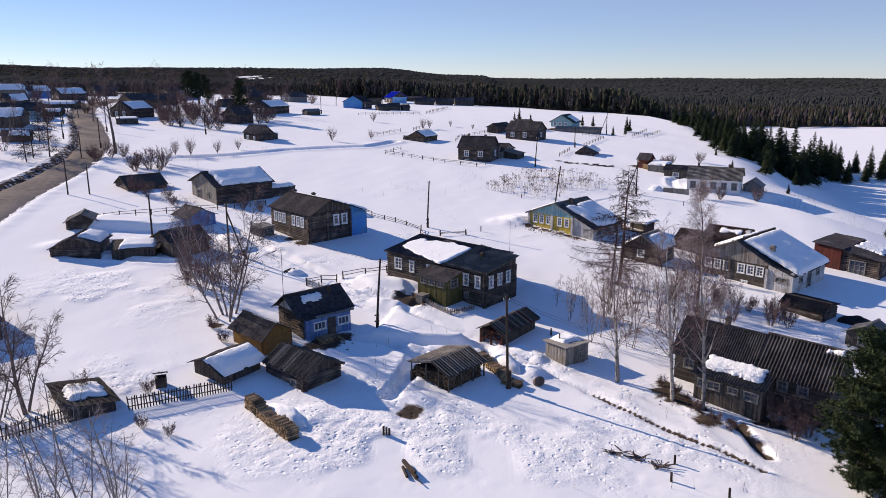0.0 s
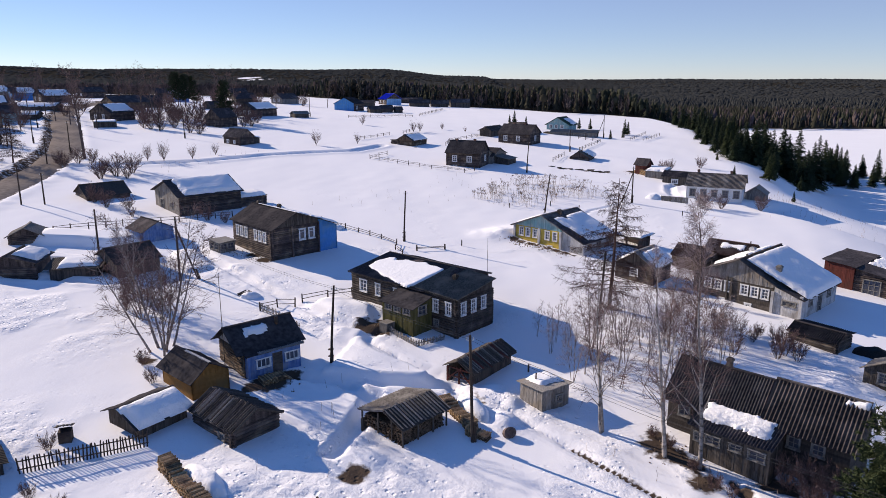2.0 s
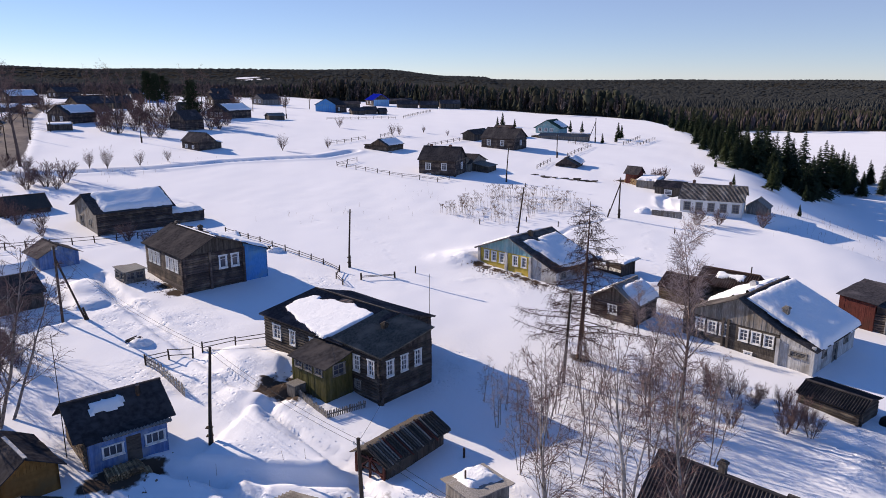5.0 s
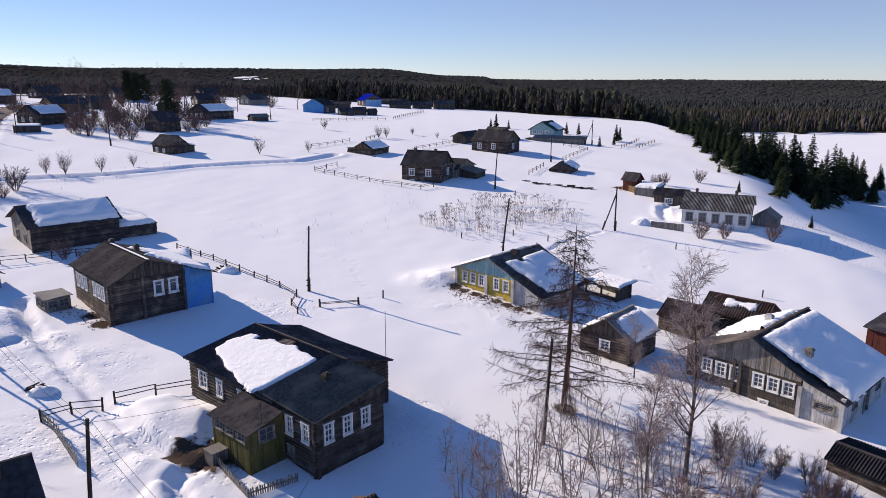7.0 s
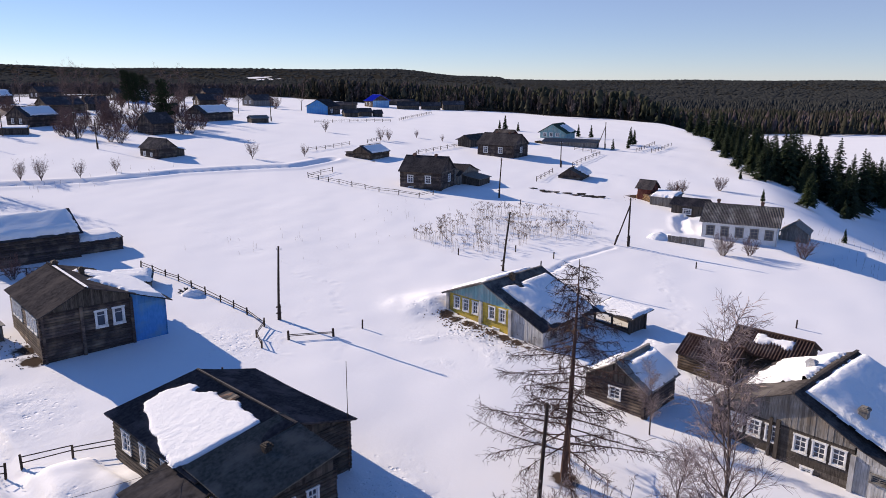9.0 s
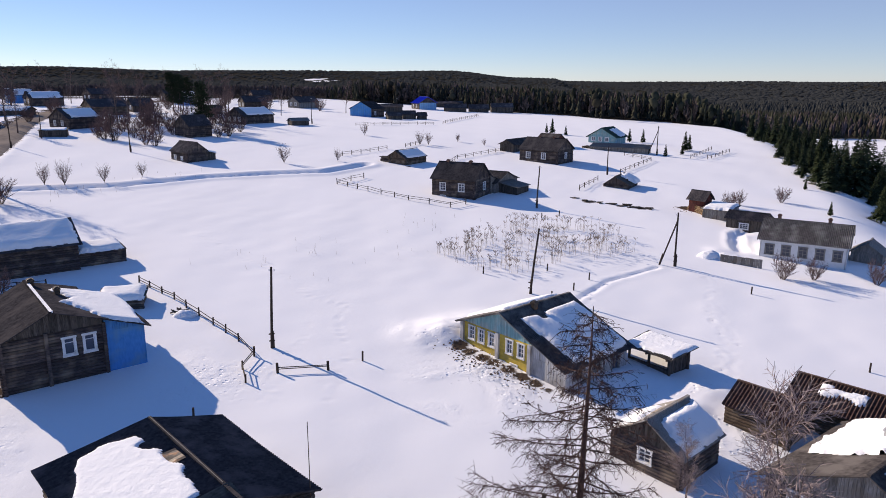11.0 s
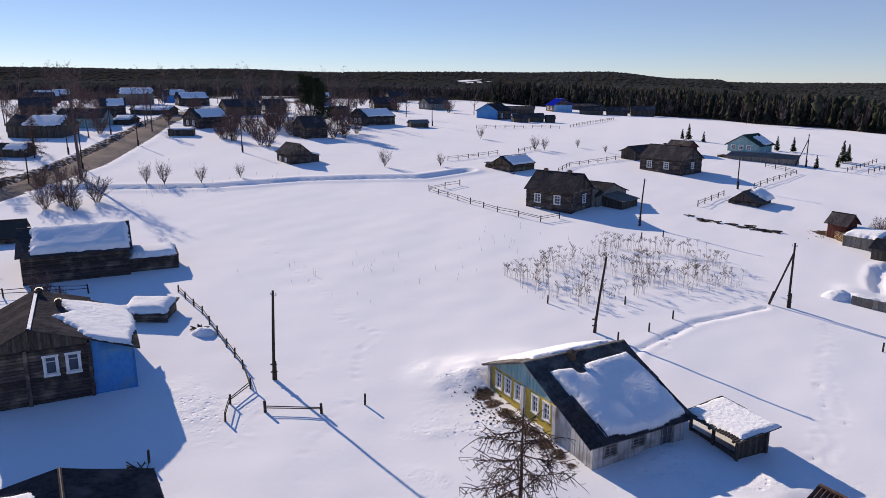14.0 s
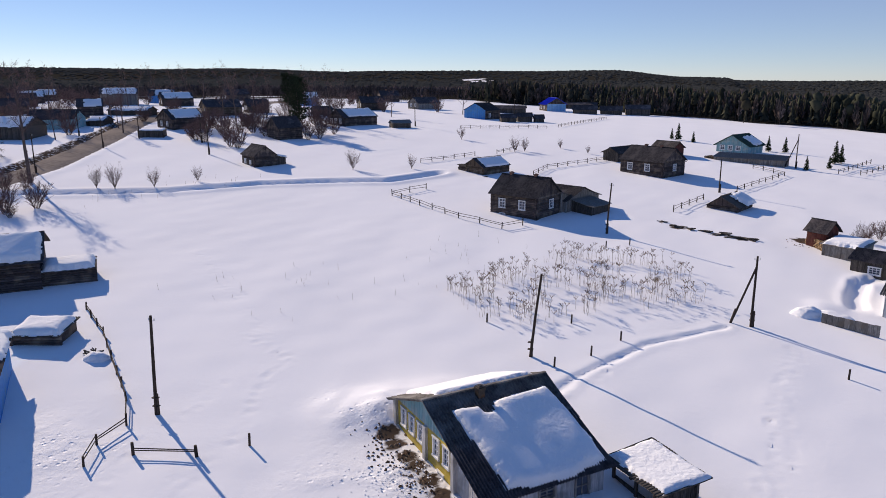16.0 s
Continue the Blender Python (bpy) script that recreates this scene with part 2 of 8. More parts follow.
BIRCH = surface("birch_bark", (0.22, 0.2, 0.185), (0.42, 0.39, 0.37), (1, 1, 2.5), 3, 0.8, 0.3, (0.06, 0.05, 0.045), 2.6, 0.25, stain_at=0.56)
TWIG = surface("reddish_twig", (0.108, 0.0672, 0.0636), (0.204, 0.1344, 0.1236), (1, 1, 1), 3, 0.85, 0.0, None, 1, 0.35)
PALETWIG = surface("grey_pink_twig", (0.2175, 0.1668, 0.1624), (0.377, 0.3045, 0.29), (1, 1, 1), 3, 0.85, 0.0, None, 1, 0.35)
PALEBARK = surface("young_birch_bark", (0.16, 0.135, 0.125), (0.32, 0.285, 0.27), (1, 1, 2.5), 3, 0.8, 0.3, (0.07, 0.055, 0.05), 2.6, 0.25, stain_at=0.58)
LARCH = surface("larch_bark", (0.05, 0.031, 0.026), (0.115, 0.072, 0.06), (1, 1, 0.4), 8, 0.9, 0.5, None, 1, 0.3)
NEEDLE = surface("spruce_needles", (0.018, 0.03, 0.017), (0.044, 0.06, 0.03), (1, 1, 1), 2, 0.8, 0.0, None, 1, 0.4)
PINE = surface("pine_needles", (0.022, 0.035, 0.016), (0.06, 0.075, 0.032), (1, 1, 1), 2, 0.8, 0.0, None, 1, 0.4)
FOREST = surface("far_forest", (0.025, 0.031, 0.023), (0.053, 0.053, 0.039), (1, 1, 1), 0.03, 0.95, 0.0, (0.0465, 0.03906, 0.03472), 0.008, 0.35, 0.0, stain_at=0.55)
# far trees: even greyish tone with the distance haze put into it
FARWOOD = surface("haze_toned_far_wood", (0.042, 0.045, 0.045), (0.05, 0.052, 0.05), (1, 1, 1), 0.01, 0.95, 0.0, None, 1, 0.06, 0.0)
WEED = surface("dry_weed", (0.16, 0.115, 0.085), (0.3, 0.225, 0.17), (1, 1, 1), 5, 0.9, 0.0, None, 1, 0.3)
DIRT = surface("bare_soil", (0.09, 0.055, 0.035), (0.2, 0.13, 0.085), (1, 1, 1), 3, 0.95, 0.6, (0.3, 0.22, 0.15), 0.6, 0.1, dist=0.1)
ROAD = surface("sanded_road", (0.17, 0.147, 0.128), (0.265, 0.232, 0.207), (1, 1, 1), 1.2, 0.85, 0.3, (0.2835, 0.243, 0.2093), 0.09, 0.0, 0.0)
RUBBER = surface("black_rubber", (0.015, 0.015, 0.016), (0.03, 0.03, 0.03), (1, 1, 1), 8, 0.7, 0.2)
WIRE = surface("power_wire", (0.03, 0.03, 0.03), (0.05, 0.05, 0.05), (1, 1, 1), 8, 0.5, 0.0)
CERAMIC = surface("insulator_ceramic", (0.6, 0.6, 0.58), (0.75, 0.75, 0.72), (1, 1, 1), 8, 0.3, 0.0)
RUST = surface("rust_red_sheet", (0.1, 0.03, 0.024), (0.17, 0.052, 0.04), (3, 3, 0.5), 3, 0.7, 0.3, (0.1, 0.04, 0.03), 0.6, 0.12)


def glass_material():
    m, n, l, b = shader("window_glass", 0.08, 0, 0.5)
    co = n.new("ShaderNodeTexCoord")
    t = n.new("ShaderNodeTexNoise")
    t.inputs["Scale"].default_value = 0.8
    l.new(co.outputs["Object"], t.inputs["Vector"])
    r = n.new("ShaderNodeValToRGB")
    r.color_ramp.elements[0].color, r.color_ramp.elements[1].color = (0.02, 0.024, 0.035, 1), (0.14, 0.15, 0.19, 1)
    l.new(t.outputs["Fac"], r.inputs["Fac"])
    l.new(r.outputs[0], b.inputs["Base Color"])
    return m


GLASS = glass_material()

# ---- mesh helpers ----
class Build:
    """Gathers vertices and faces of one mesh."""
    def __init__(self):
        self.v, self.f, self.k = [], [], []

    def add(self, verts, faces, k=0):
        o = len(self.v)
        self.v.extend(verts)
        self.f.extend([tuple(i + o for i in f) for f in faces])
        self.k.extend([k] * len(faces))

    def box(self, x0, y0, z0, x1, y1, z1, k=0):
        self.add([(x0, y0, z0), (x1, y0, z0), (x1, y1, z0), (x0, y1, z0), (x0, y0, z1), (x1, y0, z1), (x1, y1, z1), (x0, y1, z1)],
                 [(0, 3, 2, 1), (4, 5, 6, 7), (0, 1, 5, 4), (1, 2, 6, 5), (2, 3, 7, 6), (3, 0, 4, 7)], k)

    def beam(self, a, b, w, h=None, k=0, n=4, taper=1.0):
        """A bar between two points; n sides."""
        a, b = Vector(a), Vector(b)
        q = (b - a).to_track_quat("Z", "Y")
        h = h or w
        ring = [(math.cos((i + 0.5) * 2 * math.pi / n), math.sin((i + 0.5) * 2 * math.pi / n)) for i in range(n)]
        s = 0.7071 if n == 4 else 0.5
        s2 = s if n == 4 else 0.5
        lo = [a + q @ Vector((c * w * s, d * h * s2, 0)) for c, d in ring]
        hi = [b + q @ Vector((c * w * s * taper, d * h * s2 * taper, 0)) for c, d in ring]
        self.add([tuple(p) for p in lo + hi], [(i, (i + 1) % n, n + (i + 1) % n, n + i) for i in range(n)] + [tuple(reversed(range(n))), tuple(range(n, 2 * n))], k)

    def mesh(self, name, *mats, smooth=False):
        me = bpy.data.meshes.new(name)
        me.from_pydata(self.v, [], self.f)
        for m in mats:
            me.materials.append(m)
        if len(mats) > 1:
            me.polygons.foreach_set("material_index", self.k)
        if smooth:
            me.polygons.foreach_set("use_smooth", [True] * len(me.polygons))
        me.update()
        return me


def part(name, build, mat, parent, label="", m=None, smooth=False):
    data = build.mesh(name, *(mat if isinstance(mat, (list, tuple)) else (mat,)), smooth=smooth) if isinstance(build, Build) else build
    ob = new(name, data)
    ob.parent = parent
    if m is not None:
        ob.matrix_basis = m
    return tagged(ob, label)


def thing(name, label, category, x, y, rz=0, z=None, group=""):
    e = new(name)
    e.empty_display_size = 0.3
    e.matrix_basis = pose(x, y, ground(x, y) if z is None else z, 0, 0, rz)
    return tagged(e, label, category, group)


def solo(name, build, mat, label, category, m=None, group="", kind="", smooth=False):
    data = build.mesh(name, *(mat if isinstance(mat, (list, tuple)) else (mat,)), smooth=smooth) if isinstance(build, Build) else build
    ob = new(name, data)
    if m is not None:
        ob.matrix_basis = m
    return tagged(ob, label, category, group, kind)


# ---- lie of the land ----
def soft_max(a, b, k):
    return b + k * np.logaddexp(0, (a - b) / k)


def ramp(a, b, v):
    s = np.clip((v - a) / (b - a), 0, 1)
    return s * s * (3 - 2 * s)


def brow(y):
    return 60 + 0.23 * (np.clip(y, 100, 215) - 145) + 0.12 * (np.clip(y, 215, 320) - 215)


def land(x, y):
    """Snow-covered land without its small relief."""
    yy = -soft_max(-soft_max(y, 40.0, 6.0), -275.0, 18.0)
    z = 2.44 - 0.04 * -soft_max(-soft_max(x, -150.0, 20.0), -120.0, 15.0) + 0.0445 * (yy - 100)
    steep = ramp(128, 172, y)
    z = z - (9 + 2.5 * steep) * ramp(0, 60 - 23 * steep, x - brow(y) + 3 * steep)
    far = ramp(480, 900, np.hypot(x, y - 60))
    z = z - 10 * far
    az, r = np.degrees(np.arctan2(-x, y - 60)), np.hypot(x, y - 60)
    z = z + 10 * ramp(950, 1700, r) * ramp(27, 36, az) * (1 - 0.3 * ramp(60, 80, az))
    z = z + 29 * ramp(1900, 3000, r) * ramp(1.5, 7, az)
    z = z + 32 * ramp(1300, 4200, r)
    z = z + 4 * far * np.sin(x / 170 + 1) * np.sin(y / 210)
    return z


def near_line(x, y, pts):
    """Distance to a broken line, signed to its left, and the share of the way along it."""
    best, along = np.full(np.shape(x), 1e9), np.zeros(np.shape(x))
    side = np.zeros(np.shape(x))
    n = len(pts) - 1
    for i in range(n):
        (ax, ay), (bx, by) = pts[i], pts[i + 1]
        ux, uy = bx - ax, by - ay
        L = ux * ux + uy * uy
        t = np.clip(((x - ax) * ux + (y - ay) * uy) / L, 0, 1)
        dx, dy = x - ax - t * ux, y - ay - t * uy
        d = np.hypot(dx, dy)
        m = d < best
        best = np.where(m, d, best)
        along = np.where(m, (i + t) / n, along)
        side = np.where(m, np.sign(ux * dy - uy * dx), side)
    return best, along, side


ROAD_LINE = [(-56, 30), (-63, 66), (-70, 96), (-75, 115), (-77.8, 131), (-81.5, 147), (-90, 171), (-106, 200.5), (-124.5, 232), (-140, 264), (-146, 290), (-150, 330), (-160, 390)]
LANE_LINE = [(-78, 150), (-70.6, 154.8), (-54, 164.5), (-44.8, 176), (-35, 183), (-26, 188), (-20.5, 199)]
GRID = {}
DITCH = [(5.6, 60.2), (8.4, 56.5), (10.4, 54.4), (12.8, 51.7), (14.9, 49.3), (18.2, 46.6), (20.2, 44.2)]
PORCH_WAY = [(20.4, 51.2), (20.8, 49.4), (20.9, 47.8), (21.2, 46.0)]
TRENCHES = [  # dug ways: line, half width, depth, bank
    ([(-11.2, 63.2), (-7.0, 62.2), (-4.5, 60.0), (-5.0, 55.5), (-6.2, 52.0)], 0.5, 0.45, 0.25),
    ([(-9.5, 62.8), (-3.5, 62.6), (1.5, 63.0), (3.4, 60.0)], 0.45, 0.4, 0.3),
    ([(-5.2, 73.6), (-6.5, 71.5), (-5.0, 69.0), (-1.0, 66.0), (2.4, 63.5)], 0.5, 0.28, 0.15),
    (DITCH, 0.18, 0.22, 0.06),
    (PORCH_WAY, 0.2, 0.3, 0.04),
    ([(10.0, 58.2), (14.0, 55.0), (17.5, 51.5)], 0.5, 0.1, 0.05),
    ([(-48, 84), (-36, 83.3), (-30, 85)], 0.6, 0.4, 0.3),
    ([(17.6, 117.2), (19.6, 123), (24.2, 131.6), (30.5, 138.5)], 0.15, 0.12, 0.05),
    ([(42.9, 149.0), (43.2, 152), (44.6, 158.2), (49.4, 164.1)], 0.7, 0.3, 0.25),
    ([(-32.6, 98.8), (-27.4, 92.1), (-21.8, 86.5), (-16.0, 80.9), (-12.1, 77.2), (-8.6, 74.2), (-6.2, 73.4)], 0.5, 0.34, 0.14),
]
MOUNDS = [  # x, y, radius, height
    (-6.6, 79.3, 2.4, 1.0), (-8.2, 72.5, 2.2, 0.5), (-11.5, 78.5, 2.8, 0.6), (5.2, 62.2, 1.2, 0.9), (6.3, 60.6, 1.0, 0.7),
    (-31.5, 93.5, 2.2, 0.9), (-9, 57, 2.2, 0.7), (-3.5, 51.8, 1.4, 0.6), (12, 63.5, 2.0, 0.4),
    (6.4, 111.6, 3.0, 0.8), (8.6, 113.6, 3.0, 0.8), (11.5, 116.0, 3.2, 0.7), (-36.5, 92.5, 1.8, 2.2), (-52, 88, 2.2, 1.3), (27, 101.5, 2.0, 0.7), (30, 105, 2.5, 0.7),
    (-11.5, 48.2, 1.5, 0.6), (5.8, 57.6, 1.2, 0.9), (22.5, 106.5, 1.6, 0.5), (40, 148, 1.8, 0.5), (30, 60.5, 4.0, 0.9), (35, 66, 3.0, 0.8), (8.5, 80.5, 1.5, 0.5),
]
PLATEAUS = [([(-9.2, 63.4), (-2.1, 63.2), (1.2, 63.3), (-1.6, 66.2), (-4.8, 70.6), (-7.6, 71.2)], 0.6), ([(-4.0, 58.4), (0.4, 58.9), (1.2, 61.6), (-3.6, 61.8)], 0.4), ([(-10.1, 76.3), (-7.6, 74.4), (-6.4, 75.9), (-6.9, 78.9), (-10.7, 81.7), (-13.2, 79.9)], 0.55), ([(-30.0, 88.2), (-28.3, 88.6), (-27.4, 90.4), (-30.2, 94.0), (-33.0, 97.2), (-34.6, 95.1)], 0.5)]
BANKS = [([(-52, 98.6), (-47, 98.6), (-42.6, 98.0)], 2.4, 1.3), ([(-50, 91.0), (-44, 90.5), (-39.5, 91)], 1.2, 0.6)]
# bare soil: x, y, radius; beside the long house's porch also painted shade
SOIL_AND_SHADE = [(20.9, 50.3, 0.6), (21.1, 48.1, 0.6), (18.2, 50.6, 1.0), (17.3, 54.0, 1.2), (-13.4, 61.4, 1.5), (-12.4, 61.6, 1.2), (-11.8, 63.2, 1.2), (-14.0, 60.6, 0.8), (18.6, 51.0, 1.1), (22.6, 51.2, 1.0), (23.6, 50.6, 1.0), (16.8, 56.6, 1.0), (-4.9, 74.4, 2.1), (-6.9, 74.3, 1.5), (-4.2, 49.7, 1.1), (3.2, 60.3, 1.3), (16.6, 55.2, 1.5), (18.5, 52.9, 1.0), (17.2, 103.2, 0.5), (16.2, 104.1, 0.7), (15.0, 105.0, 0.8), (13.9, 106.0, 0.8), (12.7, 107.0, 0.8), (11.6, 107.9, 0.8), (10.5, 108.8, 0.8), (9.6, 109.8, 0.9), (18.3, 83.2, 1.0), (-22.6, 94.4, 1.2), (-24.3, 96.4, 1.2), (40.5, 175, 1.6), (33, 172.4, 1.2), (29.5, 173.5, 1.0), (24.5, 175.5, 1.2), (0.2, 173.2, 1.2), (-11.5, 200.5, 0.8), (-24, 64.5, 0.8)]


def wave(x, y, s, seed):
    """Smooth rolling noise from a few sines."""
    r = np.random.RandomState(seed)
    z = np.zeros(np.shape(x))
    for i in range(9):
        a, f, p = r.uniform(0, 6.28), r.uniform(0.5, 1.7) / s, r.uniform(0, 6.28)
        z = z + np.sin((x * np.cos(a) + y * np.sin(a)) * f * 6.28 + p)
    return z / 3.0


TABLE = np.random.RandomState(71).uniform(-1, 1, (128, 128))


def grain(x, y, s, turn=0.0):
    """Uneven lumps about s across."""
    c, d = math.cos(turn), math.sin(turn)
    u, v = (x * c + y * d) / s + 400.0, (y * c - x * d) / s + 400.0
    i, j = np.floor(u).astype(int), np.floor(v).astype(int)
    a, b = u - i, v - j
    a, b = a * a * (3 - 2 * a), b * b * (3 - 2 * b)
    t = lambda p, q: TABLE[p % 128, q % 128]
    return (t(i, j) * (1 - a) + t(i + 1, j) * a) * (1 - b) + (t(i, j + 1) * (1 - a) + t(i + 1, j + 1) * a) * b


TRODDEN = [  # x, y, reach along x and y, roughness
    (-6, 46, 13, 6, 1.0), (4, 46, 12, 5, 0.7), (-2, 66, 6, 5, 0.6), (-38, 71, 9, 6, 0.8), (-42, 77, 5, 4, 0.7), (8, 60, 5, 4, 0.8), (-9, 54, 5, 5, 1.0), (16, 50, 6, 6, 0.8), (24, 60, 6, 6, 0.7),
    (12, 103, 4, 4, 0.8), (7, 79, 2.5, 4, 0.8), (22.5, 105.5, 3, 3, 0.7), (28, 100, 3, 4, 0.8), (-26, 90, 6, 6, 0.7), (38, 69, 5, 4, 1.0), (-14, 75, 6, 5, 0.7), (-5.5, 71, 4.5, 4, 1.0), (-22, 87, 6, 5, 0.6), (-30, 92, 5, 5, 0.6), (-1.5, 72, 2.5, 2, 0.9), (-36, 90, 8, 5, 0.6), (-29, 50, 6, 6, 0.8), (6.5, 112, 3, 3, 0.5), (30, 103, 4, 4, 0.6), (-9, 100, 4, 4, 0.4),
]


def relief(x, y):
    """The snow's surface, with banks, dug ways and drifts."""
    z = land(x, y)
    near = 1 - ramp(200, 420, np.hypot(x, y - 110))
    z = z + near * (0.05 * wave(x, y, 19, 3) + 0.012 * wave(x, y, 6.5, 4))
    lived = np.zeros(np.shape(x))
    for px, py, rx, ry, k in TRODDEN:
        lived = np.maximum(lived, k * np.exp(-((x - px) / rx) ** 2 - ((y - py) / ry) ** 2))
    rough = lived * ramp(-0.5, 0.4, grain(x, y, 3.1, 0.4))
    if np.ndim(x) == 2:
        GRID["rough"] = np.clip(rough, 0, 1)
    z = z + rough * (0.06 * grain(x, y, 1.15, 0.3) + 0.11 * grain(x, y, 0.5, 1.1) + 0.05 * np.abs(grain(x, y, 0.8, 2.0)))
    z = z + near * 0.018 * grain(x, y, 2.6, 0.9) * ramp(-0.2, 0.6, grain(x, y, 9.0, 0.2))
    for px, py, r, h in MOUNDS:
        d = np.hypot(x - px, y - py) / r
        z = z + 0.5 * h * np.exp(-d * d * d * 1.2) * (1 + 0.16 * grain(x, y, 0.9, 0.5) + 0.2 * grain(x, y, 1.9, 0.5))
    for pts, hgt in PLATEAUS:
        inside = np.full(np.shape(x), 9.0)
        for (ax, ay), (bx, by) in zip(pts, pts[1:] + pts[:1]):
            L = math.hypot(bx - ax, by - ay)
            inside = np.minimum(inside, ((bx - ax) * (y - ay) - (by - ay) * (x - ax)) / L)
        inside = inside + 0.12 * grain(x, y, 1.4, 0.4)
        z = z + hgt * (0.75 * ramp(0, 0.4, inside) + 0.25 * ramp(0, 2.5, inside))
    for pts, w, hgt in BANKS:
        d, s, _ = near_line(x, y, pts)
        z = z + hgt * (1 - ramp(w * 0.72, w, d + 0.3 * grain(x, y, 2.2, 0.7)))
    for pts, w, depth, bank in TRENCHES:
        d, s, _ = near_line(x, y, pts)
        d = d + 0.16 * grain(x, y, 1.3, 0.7)
        z = z - 1.15 * depth * (1 - ramp(w, w + 0.28, d)) + 0.5 * bank * np.exp(-((d - w - 0.6) / 0.5) ** 2) * (1 + 0.5 * grain(x, y, 1.0, 0.1))
    d, s, side = near_line(x, y, [(53.4, 144.5), (55.7, 136.6), (58.8, 133.2), (64, 127.5), (72, 119), (80, 110)])
    z = z - 1.7 * (side > 0) * ramp(0, 2.6, d + 0.4 * grain(x, y, 3.0, 0.2)) * (1 - ramp(4, 15, d)) * ramp(0, 0.06, s) * (1 - ramp(0.85, 1.0, s))
    d, s, side = near_line(x, y, LANE_LINE)
    z = z - 0.4 * (1 - ramp(0.6, 2.0, d)) + 0.25 * np.exp(-((d - 2.4) / 1.0) ** 2)
    d, s, side = near_line(x, y, ROAD_LINE)
    z = z - 0.35 * (1 - ramp(3.3, 4.2, d)) + 0.5 * np.exp(-((d - 5.2) / 0.9) ** 2) * (1 + 0.3 * wave(x, y, 4, 11)) * (0.35 + 0.65 * (side > 0))
    return z



def ground(x, y):
    """Height of the snow sheet at a place."""
    xs, ys, Z = GRID["x"], GRID["y"], GRID["z"]
    i = min(max(int(np.searchsorted(xs, x)) - 1, 0), len(xs) - 2)
    j = min(max(int(np.searchsorted(ys, y)) - 1, 0), len(ys) - 2)
    u, v = (x - xs[i]) / (xs[i + 1] - xs[i]), (y - ys[j]) / (ys[j + 1] - ys[j])
    return float((Z[j, i] * (1 - u) + Z[j, i + 1] * u) * (1 - v) + (Z[j + 1, i] * (1 - u) + Z[j + 1, i + 1] * u) * v)


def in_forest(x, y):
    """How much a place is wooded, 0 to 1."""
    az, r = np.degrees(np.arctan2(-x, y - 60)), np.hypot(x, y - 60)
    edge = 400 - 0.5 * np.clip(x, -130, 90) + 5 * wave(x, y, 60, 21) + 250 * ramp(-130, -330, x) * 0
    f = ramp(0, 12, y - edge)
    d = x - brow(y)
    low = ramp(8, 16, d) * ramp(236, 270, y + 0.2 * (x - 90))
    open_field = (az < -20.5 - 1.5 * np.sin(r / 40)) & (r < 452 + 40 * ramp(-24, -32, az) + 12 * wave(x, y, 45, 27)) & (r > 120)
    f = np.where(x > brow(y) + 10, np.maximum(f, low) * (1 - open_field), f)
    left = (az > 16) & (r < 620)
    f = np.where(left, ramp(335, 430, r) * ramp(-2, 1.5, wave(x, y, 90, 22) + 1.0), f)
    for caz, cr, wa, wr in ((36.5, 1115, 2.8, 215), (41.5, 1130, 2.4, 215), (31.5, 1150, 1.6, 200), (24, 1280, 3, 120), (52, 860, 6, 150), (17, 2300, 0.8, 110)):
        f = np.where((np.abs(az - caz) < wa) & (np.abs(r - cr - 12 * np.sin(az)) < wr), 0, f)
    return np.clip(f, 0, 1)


TRAILS = [  # line, prints, spread to the sides
    ([(35.7, 137.7), (33.7, 123.7), (32.2, 112.3), (31.0, 104.0)], 190, 0.2),
    ([(36.6, 137.5), (34.9, 123.7), (33.2, 112.3), (32.0, 104.0)], 70, 0.12),
    ([(-29.7, 139.3), (-17.4, 129.2), (-7.8, 120.6), (-2.7, 116.6), (-0.5, 108.0), (2.0, 95.6)], 190, 0.35),
    ([(17.8, 116.5), (20.0, 120.8), (22.1, 127.0), (26.4, 136.6)], 120, 0.3),
    ([(-4.6, 112.0), (-4.2, 103.0), (-3.0, 96.0)], 50, 0.2),
    ([(18.0, 79.0), (21.0, 86.2), (25.4, 86.7), (28.0, 88.0)], 70, 0.25),
    ([(-47.0, 83.0), (-39.2, 75.2), (-33.4, 70.5), (-27.6, 60.8)], 120, 1.4),
    ([(-37.0, 86.6), (-33.0, 80.3), (-35.6, 65.4)], 90, 1.2),
    ([(-18.0, 43.5), (-8.0, 44.5), (2.0, 47.0), (9.0, 50.0)], 170, 0.9),
    ([(-12.0, 39.5), (0.0, 41.0), (12.0, 43.0), (20.0, 41.0)], 160, 1.2),
    ([(-26.0, 44.0), (-18.0, 48.0), (-14.0, 43.0)], 90, 0.7),
    ([(-30.0, 95.0), (-21.8, 86.5), (-12.1, 77.2), (-6.5, 72.5), (-2.0, 67.0), (3.0, 62.8)], 260, 0.4),
    ([(12.0, 47.0), (16.0, 44.5), (18.5, 41.0)], 80, 0.8),
    ([(22.0, 64.0), (27.0, 66.0), (34.0, 68.0), (38.5, 68.5)], 120, 1.2),
]


